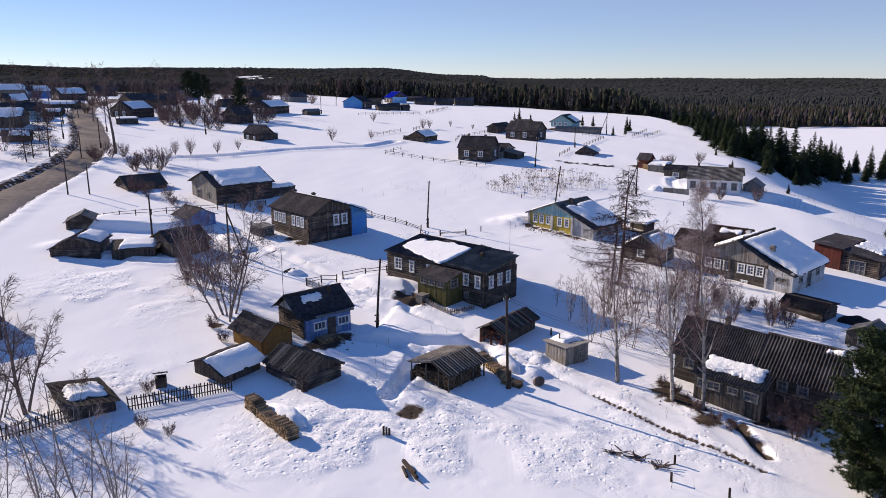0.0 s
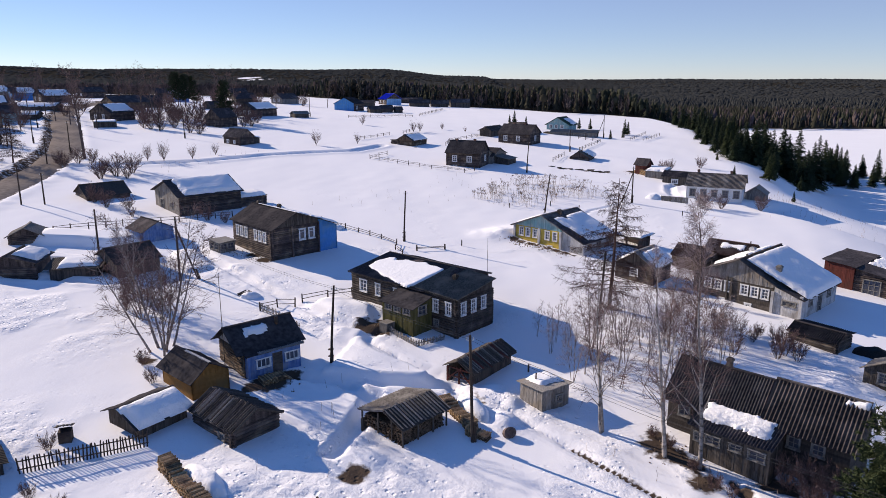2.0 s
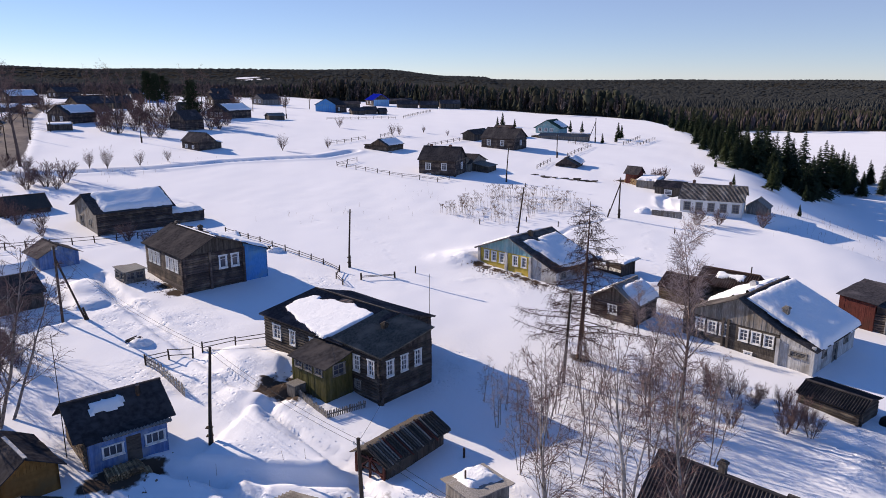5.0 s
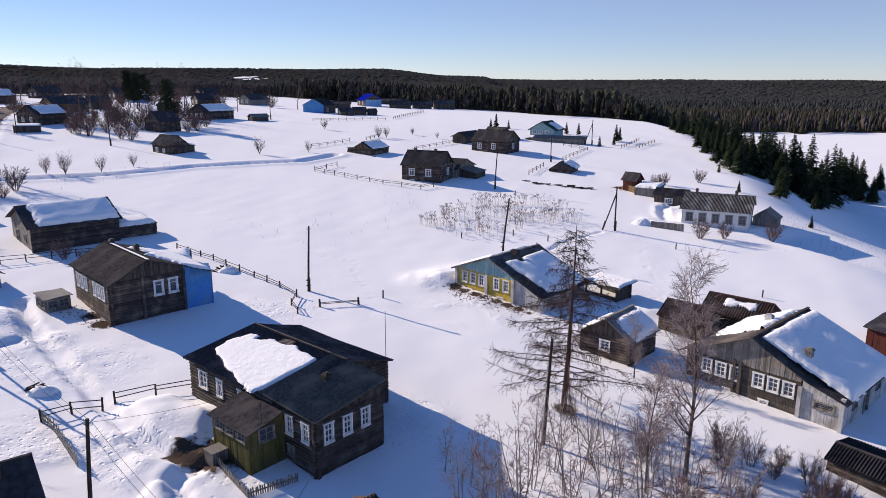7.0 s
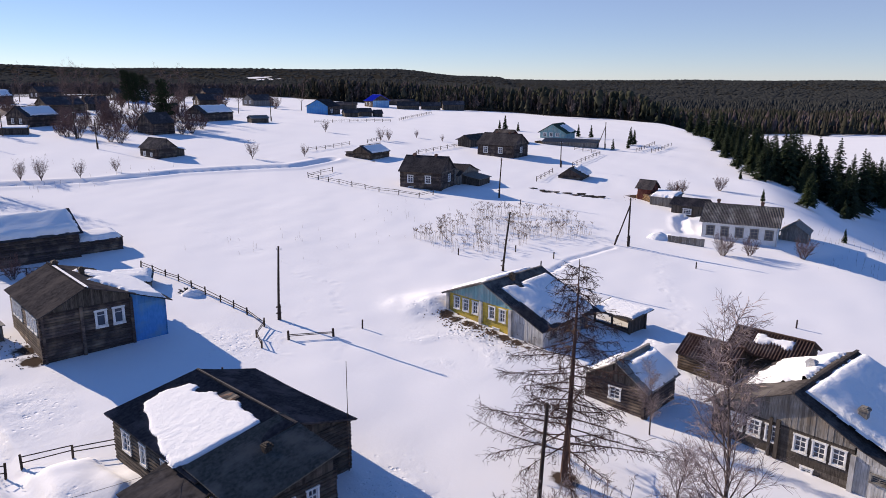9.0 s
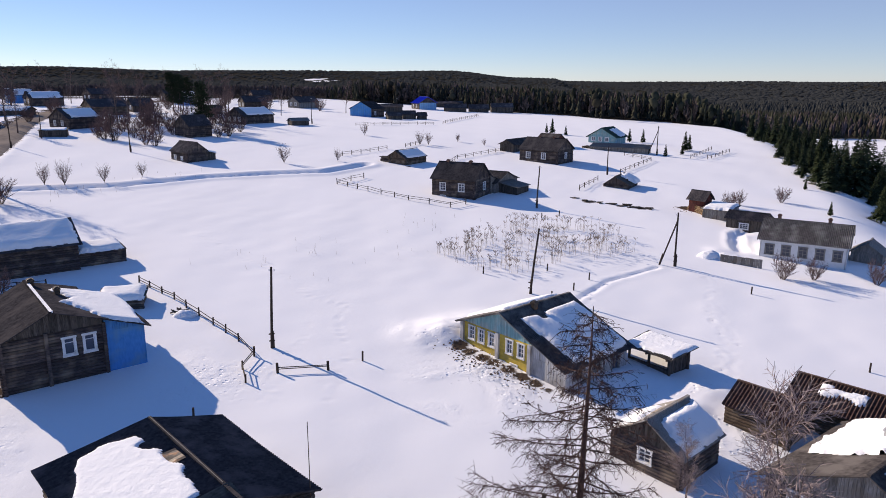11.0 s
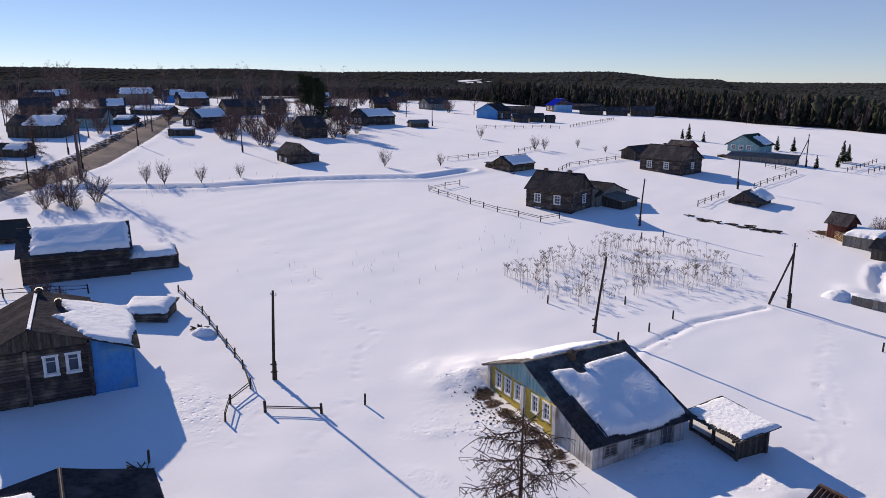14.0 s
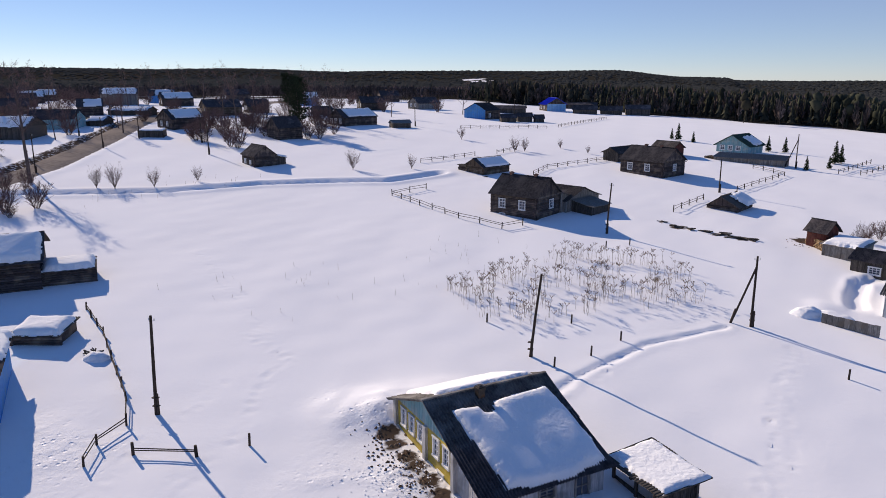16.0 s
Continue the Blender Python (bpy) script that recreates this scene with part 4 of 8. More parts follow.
def roof_snow(root, p, q, r, name="roof_snow", label="thick rounded slab of snow lying on a roof", u=(0.05, 0.95), v=(0.05, 0.95), thick=0.35, ragged=0.1, seed=0, cell=0.14, cut=None, poly=None):
    """A slab of snow on a slope: p at ridge start, q at ridge end, r at eave start (in the root's axes); u along the ridge, v down the slope."""
    m = root.matrix_basis
    p, q, r = (Vector(k) for k in (p, q, r))
    L, S = (q - p).length, (r - p).length
    flat = []
    if poly:
        # corners given by their place over the root's plan
        e1, e2 = Vector((q.x - p.x, q.y - p.y)), Vector((r.x - p.x, r.y - p.y))
        det = e1.x * e2.y - e1.y * e2.x
        for px, py in poly:
            w = Vector((px - p.x, py - p.y))
            flat.append(((w.x * e2.y - w.y * e2.x) / det * L, (e1.x * w.y - e1.y * w.x) / det * S))
        u = (min(k[0] for k in flat) / L, max(k[0] for k in flat) / L)
        v = (min(k[1] for k in flat) / S, max(k[1] for k in flat) / S)
    p, q, r = (m @ k for k in (p, q, r))
    up = (q - p).cross(r - p).normalized()
    if up.z < 0:
        up = -up
    nu, nv = int(L * (u[1] - u[0]) / cell) + 3, int(S * (v[1] - v[0]) / cell) + 3
    b = Build()
    D = {}
    for j in range(nv + 1):
        for i in range(nu + 1):
            a = (u[0] * L - cell + i * cell)
            c = (v[0] * S - cell + j * cell)
            d = min(a - u[0] * L, u[1] * L - a, c - v[0] * S, v[1] * S - c)
            if flat:
                d, within = 1e9, False
                for (x1, y1), (x2, y2) in zip(flat, flat[1:] + flat[:1]):
                    t = min(max(((a - x1) * (x2 - x1) + (c - y1) * (y2 - y1)) / ((x2 - x1) ** 2 + (y2 - y1) ** 2), 0), 1)
                    d = min(d, math.hypot(a - x1 - t * (x2 - x1), c - y1 - t * (y2 - y1)))
                    if (y1 > c) != (y2 > c) and a < (x2 - x1) * (c - y1) / (y2 - y1) + x1:
                        within = not within
                d = d if within else -d
            n1 = noise.noise((a * 0.8 + seed * 7.1, c * 0.8, seed)) + 0.5 * noise.noise((a * 2.6, c * 2.6 + seed * 3.3, seed)) + 0.25 * noise.noise((a * 6, c * 6, seed))
            d += n1 * ragged * 2 - ragged * 0.4
            if cut:
                d = min(d, cut(a / L, c / S) * min(L, S))
            h = thick * (1 - math.exp(-max(d, 0) / (thick * 0.45))) * (1 + 0.14 * noise.noise((a * 0.5, c * 0.5, seed + 5)))
            h = h + 0.035 if d > 0 else -0.02
            k = p + (q - p) * (a / L) + (r - p) * (c / S) + up * (h + 0.03)
            D[i, j] = d
            b.v.append((k.x, k.y, k.z))
    w = nu + 1
    for j in range(nv):
        for i in range(nu):
            if max(D[i, j], D[i + 1, j], D[i, j + 1], D[i + 1, j + 1]) > 0:
                o = j * w + i
                b.f.append((o, o + 1, o + w + 1, o + w))
    used = sorted({i for f in b.f for i in f})
    at = {k: i for i, k in enumerate(used)}
    b.v = [b.v[i] for i in used]
    b.f = [tuple(at[i] for i in f) for f in b.f]
    b.k = [0] * len(b.f)
    if b.f:
        solo(name, b, SNOW_ROOF, label, "snow", smooth=True)


def row(side, n, first, step, sill, w, h, kind="cased"):
    return [(side, first + i * step, sill, w, h, kind) for i in range(n)]


HOMES = []      # where houses stand, kept clear of scrub


def house(name, label, x, y, rz, z=None, category="house"):
    HOMES.append((x + 4.5 * math.cos(radians(rz + 45)), y + 4.5 * math.sin(radians(rz + 45))))
    return thing(name, label, category, x, y, rz, float(land(x, y)) if z is None else z)


# black log house with an olive porch
def black_house():
    h = house("log_house", "long black log house with white windows and an olive porch", 1.9, 72.6, 50, 1.1)
    win = [("S", c - 0.29, 2.2, 0.58, 1.2) for c in (0.95, 2.45, 3.95)]
    win += [("W", 4.1 - c - 0.29, 2.2, 0.58, 1.2) for c in (0.95, 2.6)] + [("W", 1.35, 0.8, 0.5, 0.6, "grey")]
    block(h, 0, 5.35, 0, 4.1, 3.98, 4.62, "y", None, 0, TAR, "flat", BLACKLOG, over=0.05, end_over=0.0, windows=win, skip="N", seed=1)
    part("roof", sheet((5.75, -0.2, 4.76), (6.1, 5.4, 5.1), (-0.2, 5.55, 4.1), (-0.42, -0.5, 4.08), "corr", 31), ROOFGREY, h, "dark corrugated front roof sheet")
    block(h, 0, 9.75, 4.2, 14.6, 4.1, 3.8, "y", 5.8, 5.0, DARKSLATE, "corr", BLACKLOG, over=0.42, end_over=0.4, windows=[("W", 1.2, 2.2, 0.95, 1.2), ("W", 3.6, 2.2, 0.6, 1.2), ("W", 6.3, 2.2, 0.6, 1.2)], seed=2)
    chimney(h, 3.3, 3.0, 4.5, 0.6, 0.4, DARKESTBOARD)
    b = Build()
    b.beam((5.8, 15.0, 5.1), (5.8, 5.6, 5.1), 0.05)
    part("ridge_wire", b, GREYWOOD, h, "pale strip along the ridge")
    part("patch", sheet((5.5, 9.2, 5.02), (5.5, 10.6, 5.02), (4.6, 10.6, 4.9), (4.6, 9.2, 4.9), "flat", 5, 0.03), STEEL, h, "rusty sheet patch on the roof")
    # porch
    block(h, -2.7, -0.1, 3.1, 7.2, 3.0, 3.75, "y", None, 0, TAR, "flat", GREENBOARD, "board", over=0.25, end_over=0.25, skip="E", seed=3,
          windows=[("W", 7.2 - c - 0.42, 2.3, 0.84, 0.55, "strip") for c in (6.3, 5.1, 3.85)] + [("S", 0.75, 2.15, 1.05, 0.85, "strip")])
    roof_snow(h, (5.8, 14.6, 5.0), (5.8, 4.2, 5.0), (-0.3, 14.6, 4.05), thick=0.13, ragged=0.1, seed=3, cell=0.1, label="thin ragged sheet of snow on the tarred roof",
              poly=[(1.7, 13.9), (2.7, 14.2), (3.7, 14.0), (4.5, 13.5), (4.7, 12.7), (4.1, 12.4), (4.3, 11.8), (5.0, 11.2), (4.8, 10.2), (4.9, 9.4), (5.2, 8.8), (4.9, 7.7), (4.8, 6.5), (4.7, 5.7), (-0.1, 5.75), (-0.6, 5.7), (-0.3, 7.4), (0.2, 9.7), (0.4, 10.8), (0.9, 11.9), (1.2, 13.0)])
    b = Build()
    b.beam((9.6, 4.0, 0.0), (9.6, 4.0, 7.6), 0.06, n=6, taper=0.6)
    part("aerial_mast", b, STEEL, h, "thin steel aerial mast")


def log_and_blue_house():
    h = house("log_house", "dark log house with white windows and bright blue end room", -21.75, 93.85, 46, 3.0)
    win = [("W", 9.4 - c - 0.29, 2.15, 0.58, 1.25) for c in (8.3, 7.2, 6.1, 3.7, 2.6, 1.5)] + [("S", c - 0.9, 2.15, 0.68, 1.25, "single") for c in (5.0, 6.4)]
    block(h, 0.55, 7.4, 0, 9.4, 4.1, 4.6, "y", 3.9, 5.7, TAR, "flat", DARKLOG, gable=DARKBOARD, over=0.35, end_over=0.7, windows=win, seed=4)
    block(h, 7.5, 10.4, 0.05, 9.0, 4.5, 3.4, "y", None, 0, TAR, "flat", BLUE, "plain", over=0.35, end_over=0.7, skip="W", seed=5)
    corner_boards(h, [(3.5, -0.08), (7.45, -0.04)], 4.1, DARKLOG, 0.25)
    chimney(h, 4.2, 9.0, 5.5, 0.6, 0.45, STEEL)
    chimney(h, 5.6, 6.2, 5.0, 0.8, 0.4, STEEL)
    roof_snow(h, (3.9, 9.4, 5.7), (3.9, 0, 5.7), (10.8, 9.4, 3.3), thick=0.26, ragged=0.12, seed=9, label="broad ragged slab of snow on the lower roof slope",
              poly=[(5.2, 7.8), (7.6, 8.9), (10.6, 9.2), (10.7, 4.0), (10.2, -0.4), (7.4, -0.5), (6.4, 1.6), (5.2, 3.4), (6.2, 5.2)])
    b = Build()
    b.box(-0.12, -0.65, 0.02, 0.1, 8.6, 0.13)
    ob = solo("roof_snow", b, SNOW_ROOF, "narrow strip of snow along a roof ridge", "snow", m=h.matrix_basis @ pose(4.0, 0, 5.7))
    w = house("low_shed", "low dark shed under a thick snow pad behind the blue room", -24.6, 110.6, 22, 3.8, "shed")
    block(w, 0, 3.8, 0, 3.2, 1.0, 1.3, "x", None, 0, DARKBOARD, "boards", DARKLOG, over=0.3, seed=66)
    roof_snow(w, (-0.2, 3.3, 1.3), (4.0, 3.3, 1.3), (-0.2, -0.2, 1.0), u=(0.02, 0.99), v=(0.02, 1.02), thick=0.5, ragged=0.08, seed=67)
    # slatted cold frame beside it
    f = house("cold_frame", "small grey slatted greenhouse frame of old window sashes standing in snow", -28.6, 96.2, 50, 3.55, "greenhouse")
    block(f, 0, 2.2, 0, 2.4, 1.25, 1.35, "x", None, 0, PALESLATE, "boards", GREYWOOD, "board", over=0.2, windows=[("S", 0.15, 0.3, 0.85, 0.75, "strip"), ("S", 1.15, 0.3, 0.85, 0.75, "strip"), ("W", 0.15, 0.3, 0.9, 0.75, "strip"), ("W", 1.3, 0.3, 0.9, 0.75, "strip")], seed=6)


def barn():
    h = house("barn", "long dark log barn with grey plank end, snow on roof", -40.8, 114.6, 45, 4.6, "barn")
    block(h, 0, 9.8, 0, 9.6, 3.2, 3.2, "x", 4.6, 5.1, DARKSLATE, "flat", DARKLOG, gable=GREYWOOD, mats={"W": GREYWOOD}, styles={"W": "board"}, over=0.5, end_over=0.6, windows=[("W", 2.3, -0.3, 1.0, 2.2, "grey"), ("W", 6.0, 1.0, 0.6, 0.8, "grey")], seed=7)
    roof_snow(h, (-0.3, 4.6, 5.1), (10.1, 4.6, 5.1), (-0.3, 0, 3.2), u=(0.1, 1.0), v=(0.02, 1.03), thick=0.5, ragged=0.1, seed=11)
    block(h, 9.9, 14.8, 0.8, 4.4, 1.7, 2.0, "x", None, 0, DARKSLATE, "flat", DARKLOG, over=0.25, skip="W", seed=8)
    roof_snow(h, (9.9, 4.4, 2.0), (14.9, 4.4, 2.0), (9.9, 0.7, 1.7), u=(0.02, 1.0), v=(0.0, 1.02), thick=0.55, ragged=0.12, seed=12)


def yellow_house():
    h = house("painted_house", "yellow house with turquoise gable, grey plank side and snowy roof", 18.4, 103.2, 48.0, 1.6)
    win = [("W", 11.7 - c - 0.31, 1.55, 0.62, 1.15) for c in (10.5, 9.3, 8.05, 5.95, 4.65)] + [("W", 11.7 - c - 0.3, 0.2, 0.6, 0.5) for c in (9.4, 5.4)]
    block(h, 0, 7.8, 3.6, 11.7, 3.5, 3.02, "x", 6.8, 4.9, WORNSLATE, "corr", YELLOW, "clad", gable=TURQUOISE, over=0.42, end_over=0.6, windows=[(w[0], w[1], *w[2:]) for w in win], skip="S", seed=9)
    block(h, 0.05, 7.75, 0, 3.5, 2.0, 3.46, "x", None, 0, DARKSLATE, "corr", PALEBOARD, "board", over=0.36, end_over=0.6, skip="N", seed=10,
          windows=[("S", 0.9, 0.9, 0.9, 0.7, "grey"), ("S", 3.2, 1.0, 1.0, 0.65, "grey"), ("S", 5.7, -0.2, 0.9, 1.85, "grey")])
    corner_boards(h, [(-0.06, 3.65), (-0.06, 7.3), (-0.06, 11.65)], 2.95, PALEBOARD, 0.34)
    chimney(h, 3.1, 6.2, 4.6, 0.75, 0.42, STEEL)
    roof_snow(h, (-0.3, 6.8, 4.9), (8.1, 6.8, 4.9), (-0.3, -0.3, 1.87), thick=0.4, ragged=0.06, seed=14, label="thick smooth slab of snow on the long roof slope",
              poly=[(0.9, 5.6), (2.5, 5.5), (2.75, 5.0), (3.35, 4.9), (3.6, 5.6), (7.6, 5.8), (8.0, 3.0), (8.0, 0.3), (5.5, -0.2), (3.0, -0.1), (1.3, 0.2), (1.0, 2.5)])
    roof_snow(h, (-0.3, 6.8, 4.9), (8.1, 6.8, 4.9), (-0.3, 12.0, 2.9), u=(0.12, 0.97), v=(0.1, 1.0), thick=0.25, ragged=0.12, seed=114, label="drifted sheet of snow on the rear roof slope")
    # open canopy
    c = house("timber_canopy", "open dark timber lean-to with a snowy flat roof", 26.85, 107.55, 45, 0.85, "shed")
    b = Build()
    for px, py in ((0, 0), (0, 4.0), (2.6, 0), (2.6, 4.0), (0, 2.0), (2.6, 2.0)):
        b.beam((px, py, -0.9), (px, py, 2.3 + 0.12 * px), 0.16)
    for py in (0, 2, 4.0):
        b.beam((-0.5, py, 2.3), (3.1, py, 2.66), 0.14)
    part("post_frame", b, DARKBOARD, c)
    pieces(c, wall_mesh(2.6, 2.2, "board", [], -0.9, 0, 3), "board", DARKBOARD, pose(0, 0.1, 0))
    pieces(c, wall_mesh(4.0, 1.3, "board", [], -0.9, 0, 4), "board", DARKBOARD, pose(0.05, 4.0, 0, 0, 0, -90))
    pieces(c, wall_mesh(4.0, 2.4, "board", [], -0.9, 0, 5), "board", DARKBOARD, pose(2.6, 0, 0, 0, 0, 90))
    part("roof", sheet((-0.5, -0.5, 2.4), (-0.5, 4.5, 2.4), (3.2, 4.5, 2.76), (3.2, -0.5, 2.76), "boards", 5), DARKBOARD, c)
    roof_snow(c, (-0.5, -0.5, 2.42), (-0.5, 4.5, 2.42), (3.2, -0.5, 2.78), u=(0.03, 0.97), v=(0.1, 0.97), thick=0.16, ragged=0.06, seed=15)


def cabin():
    h = house("log_cabin", "small brown log cabin with a white window and snow-laden roof", 24.9, 91.6, 50, 1.0, "cabin")
    block(h, 0, 4.4, 0, 4.8, 2.3, 2.3, "x", 2.4, 3.85, GREYWOOD, "flat", DARKLOG, gable=DARKBOARD, over=0.35, windows=[("W", 1.9, 0.9, 0.85, 0.85)], seed=12)
    roof_snow(h, (-0.2, 2.4, 3.85), (4.7, 2.4, 3.85), (-0.2, -0.3, 2.1), u=(0.12, 1.0), v=(0.12, 1.0), thick=0.5, ragged=0.1, seed=16)
    roof_snow(h, (-0.2, 2.4, 3.85), (4.7, 2.4, 3.85), (-0.2, 5.1, 2.1), u=(0.05, 0.75), v=(0.3, 0.95), thick=0.2, ragged=0.15, seed=17)


def big_house():
    h = house("plank_house", "large weathered brown house with white windows and snow-covered roof", 38.0, 82.0, 45, 0.15)
    win = [("W", 12.2 - c - 0.36, 1.55, 0.72, 1.05) for c in (10.4, 9.2, 8.0, 6.15, 5.0, 3.85)]
    low = [("W", 12.2 - c - 0.3, 0.15, 0.6, 0.42) for c in (8.5, 5.6)]
    block(h, 0, 10, 3.0, 12.2, 3.45, 3.0, "x", 6.8, 5.5, SLATE, "flat", DARKBOARD, "clad", gable=GREYWOOD, over=0.45, end_over=0.5, windows=win + low, skip="S", seed=13)
    block(h, 0, 10, 0, 2.9, 2.35, 3.4, "x", None, 0, SLATE, "flat", PALEBOARD, "board", over=0.4, end_over=0.45, skip="N", seed=14, windows=[("W", 1.0, 1.35, 1.3, 0.42, "grey"), ("S", 2.0, 1.2, 0.8, 0.5, "grey"), ("S", 4.6, -0.1, 0.9, 1.9, "grey"), ("S", 7.2, 1.2, 0.8, 0.5, "grey")])
    corner_boards(h, [(-0.05, 3.0), (-0.03, 0.02)], 2.6, PALEBOARD, 0.3)
    b = Build()
    b.box(-0.16, 7.5, -1, -0.02, 7.75, 3.2)
    b.box(-0.16, 8.0, -1, -0.02, 8.2, 3.2)
    part("pilaster", b, DARKBOARD, h)
    chimney(h, 1.7, 3.3, 4.0, 1.1, 0.5, GREYWOOD)
    chimney(h, 5.9, 8.2, 4.8, 0.8, 0.55, PALEBOARD)
    roof_snow(h, (0, 6.8, 5.5), (10.3, 6.8, 5.5), (0, -0.4, 2.3), u=(0.06, 1.0), v=(0.04, 1.0), thick=0.45, ragged=0.05, seed=18)
    roof_snow(h, (0, 6.8, 5.5), (10.3, 6.8, 5.5), (0, 12.6, 2.9), u=(0.3, 0.97), v=(0.08, 0.85), thick=0.22, ragged=0.25, seed=19)
    # red-brown log sheds behind it
    a = house("log_shed", "low red-brown log shed with a corrugated roof", 32.9, 97.7, 48, 1.0, "shed")
    block(a, 0, 3.4, 0, 4.3, 1.9, 1.9, "y", 1.7, 2.95, BROWNSLATE, "wide", BROWNLOG, over=0.3, seed=15)
    c = house("log_shed", "long red-brown shed with corrugated roof and snow strip", 41.0, 95.9, 50, 0.8, "shed")
    block(c, 0, 4.2, 3.4, 9.0, 2.3, 2.3, "y", 2.1, 3.45, BROWNSLATE, "wide", BROWNLOG, over=0.35, seed=16)
    roof_snow(c, (2.1, 9.0, 3.45), (2.1, 3.4, 3.45), (-0.3, 9.0, 2.2), u=(0.3, 0.8), v=(0.2, 0.5), thick=0.12, ragged=0.2, seed=20)
    # rust-red barn
    r = house("sheet_barn", "rust-red barn with dark log bays and snow on its roof", 49.2, 93.4, 45, 0.15, "barn")
    block(r, 0, 8, 0, 3.4, 3.0, 3.3, "x", None, 0, DARKSLATE, "flat", RUST, "board", over=0.3, seed=17)
    block(r, 0.2, 8, -4.6, -0.1, 2.1, 2.9, "x", None, 0, DARKSLATE, "flat", DARKLOG, over=0.4, seed=18, windows=[("W", 1.0, -0.2, 1.8, 1.8, "grey")])
    roof_snow(r, (0, 0, 2.9), (8, 0, 2.9), (0, -4.9, 2.05), u=(0.4, 0.98), v=(0.1, 0.8), thick=0.2, ragged=0.2, seed=21)


def corrugated_house():
    h = house("long_house", "long dark wooden house with corrugated roof and snow-capped plank porch", 22.0, 50.9, 48, -0.55)
    block(h, 2.7, 7.3, -4.2, 1.0, 3.35, 3.2, "y", 5.0, 5.5, SLATE, "wide", DARKESTBOARD, "clad", over=0.4, end_over=0.35, windows=[("W", 1.5, 2.0, 0.7, 1.05, "grey"), ("W", 3.0, 2.0, 0.7, 1.05, "grey")], skip="N", seed=19)
    block(h, 2.75, 7.25, 1.0, 8.0, 3.1, 3.1, "y", 5.0, 5.3, DARKSLATE, "corr", DARKESTBOARD, "clad", gable=DARKESTBOARD, over=0.45, end_over=0.3, windows=[("W", 0.9, 1.7, 0.75, 1.1, "grey")], seed=20)
    block(h, 0.35, 2.65, -0.25, 5.1, 2.5, 3.2, "y", None, 0, DARKSLATE, "corr", DARKBOARD, "board", over=0.2, end_over=0.2, skip="E", seed=21,
          windows=[("W", 0.3, 1.45, 0.5, 0.6, "strip"), ("W", 1.1, 1.5, 0.95, 0.6, "strip"), ("W", 2.75, 1.6, 0.75, 0.45, "strip"), ("W", 4.0, 1.45, 1.05, 0.65, "strip")])
    roof_snow(h, (2.75, 0.2, 3.32), (2.75, 5.1, 3.32), (0.75, 0.2, 2.68), u=(0.0, 0.97), v=(0.0, 0.84), thick=0.12, ragged=0.16, seed=23, cell=0.1)
    chimney(h, 5.1, 4.7, 5.3, 0.75, 0.36, DARKBOARD)
    roof_snow(h, (5.0, -4.3, 5.4), (5.0, 1.0, 5.4), (7.6, -4.3, 3.05), u=(0.0, 1.0), v=(0.02, 0.98), thick=0.3, ragged=0.1, seed=24)
    roof_snow(h, (5.0, -4.5, 5.47), (5.0, -2.0, 5.47), (2.4, -4.5, 3.1), u=(0.0, 0.6), v=(0.0, 0.16), thick=0.3, ragged=0.1, seed=25)


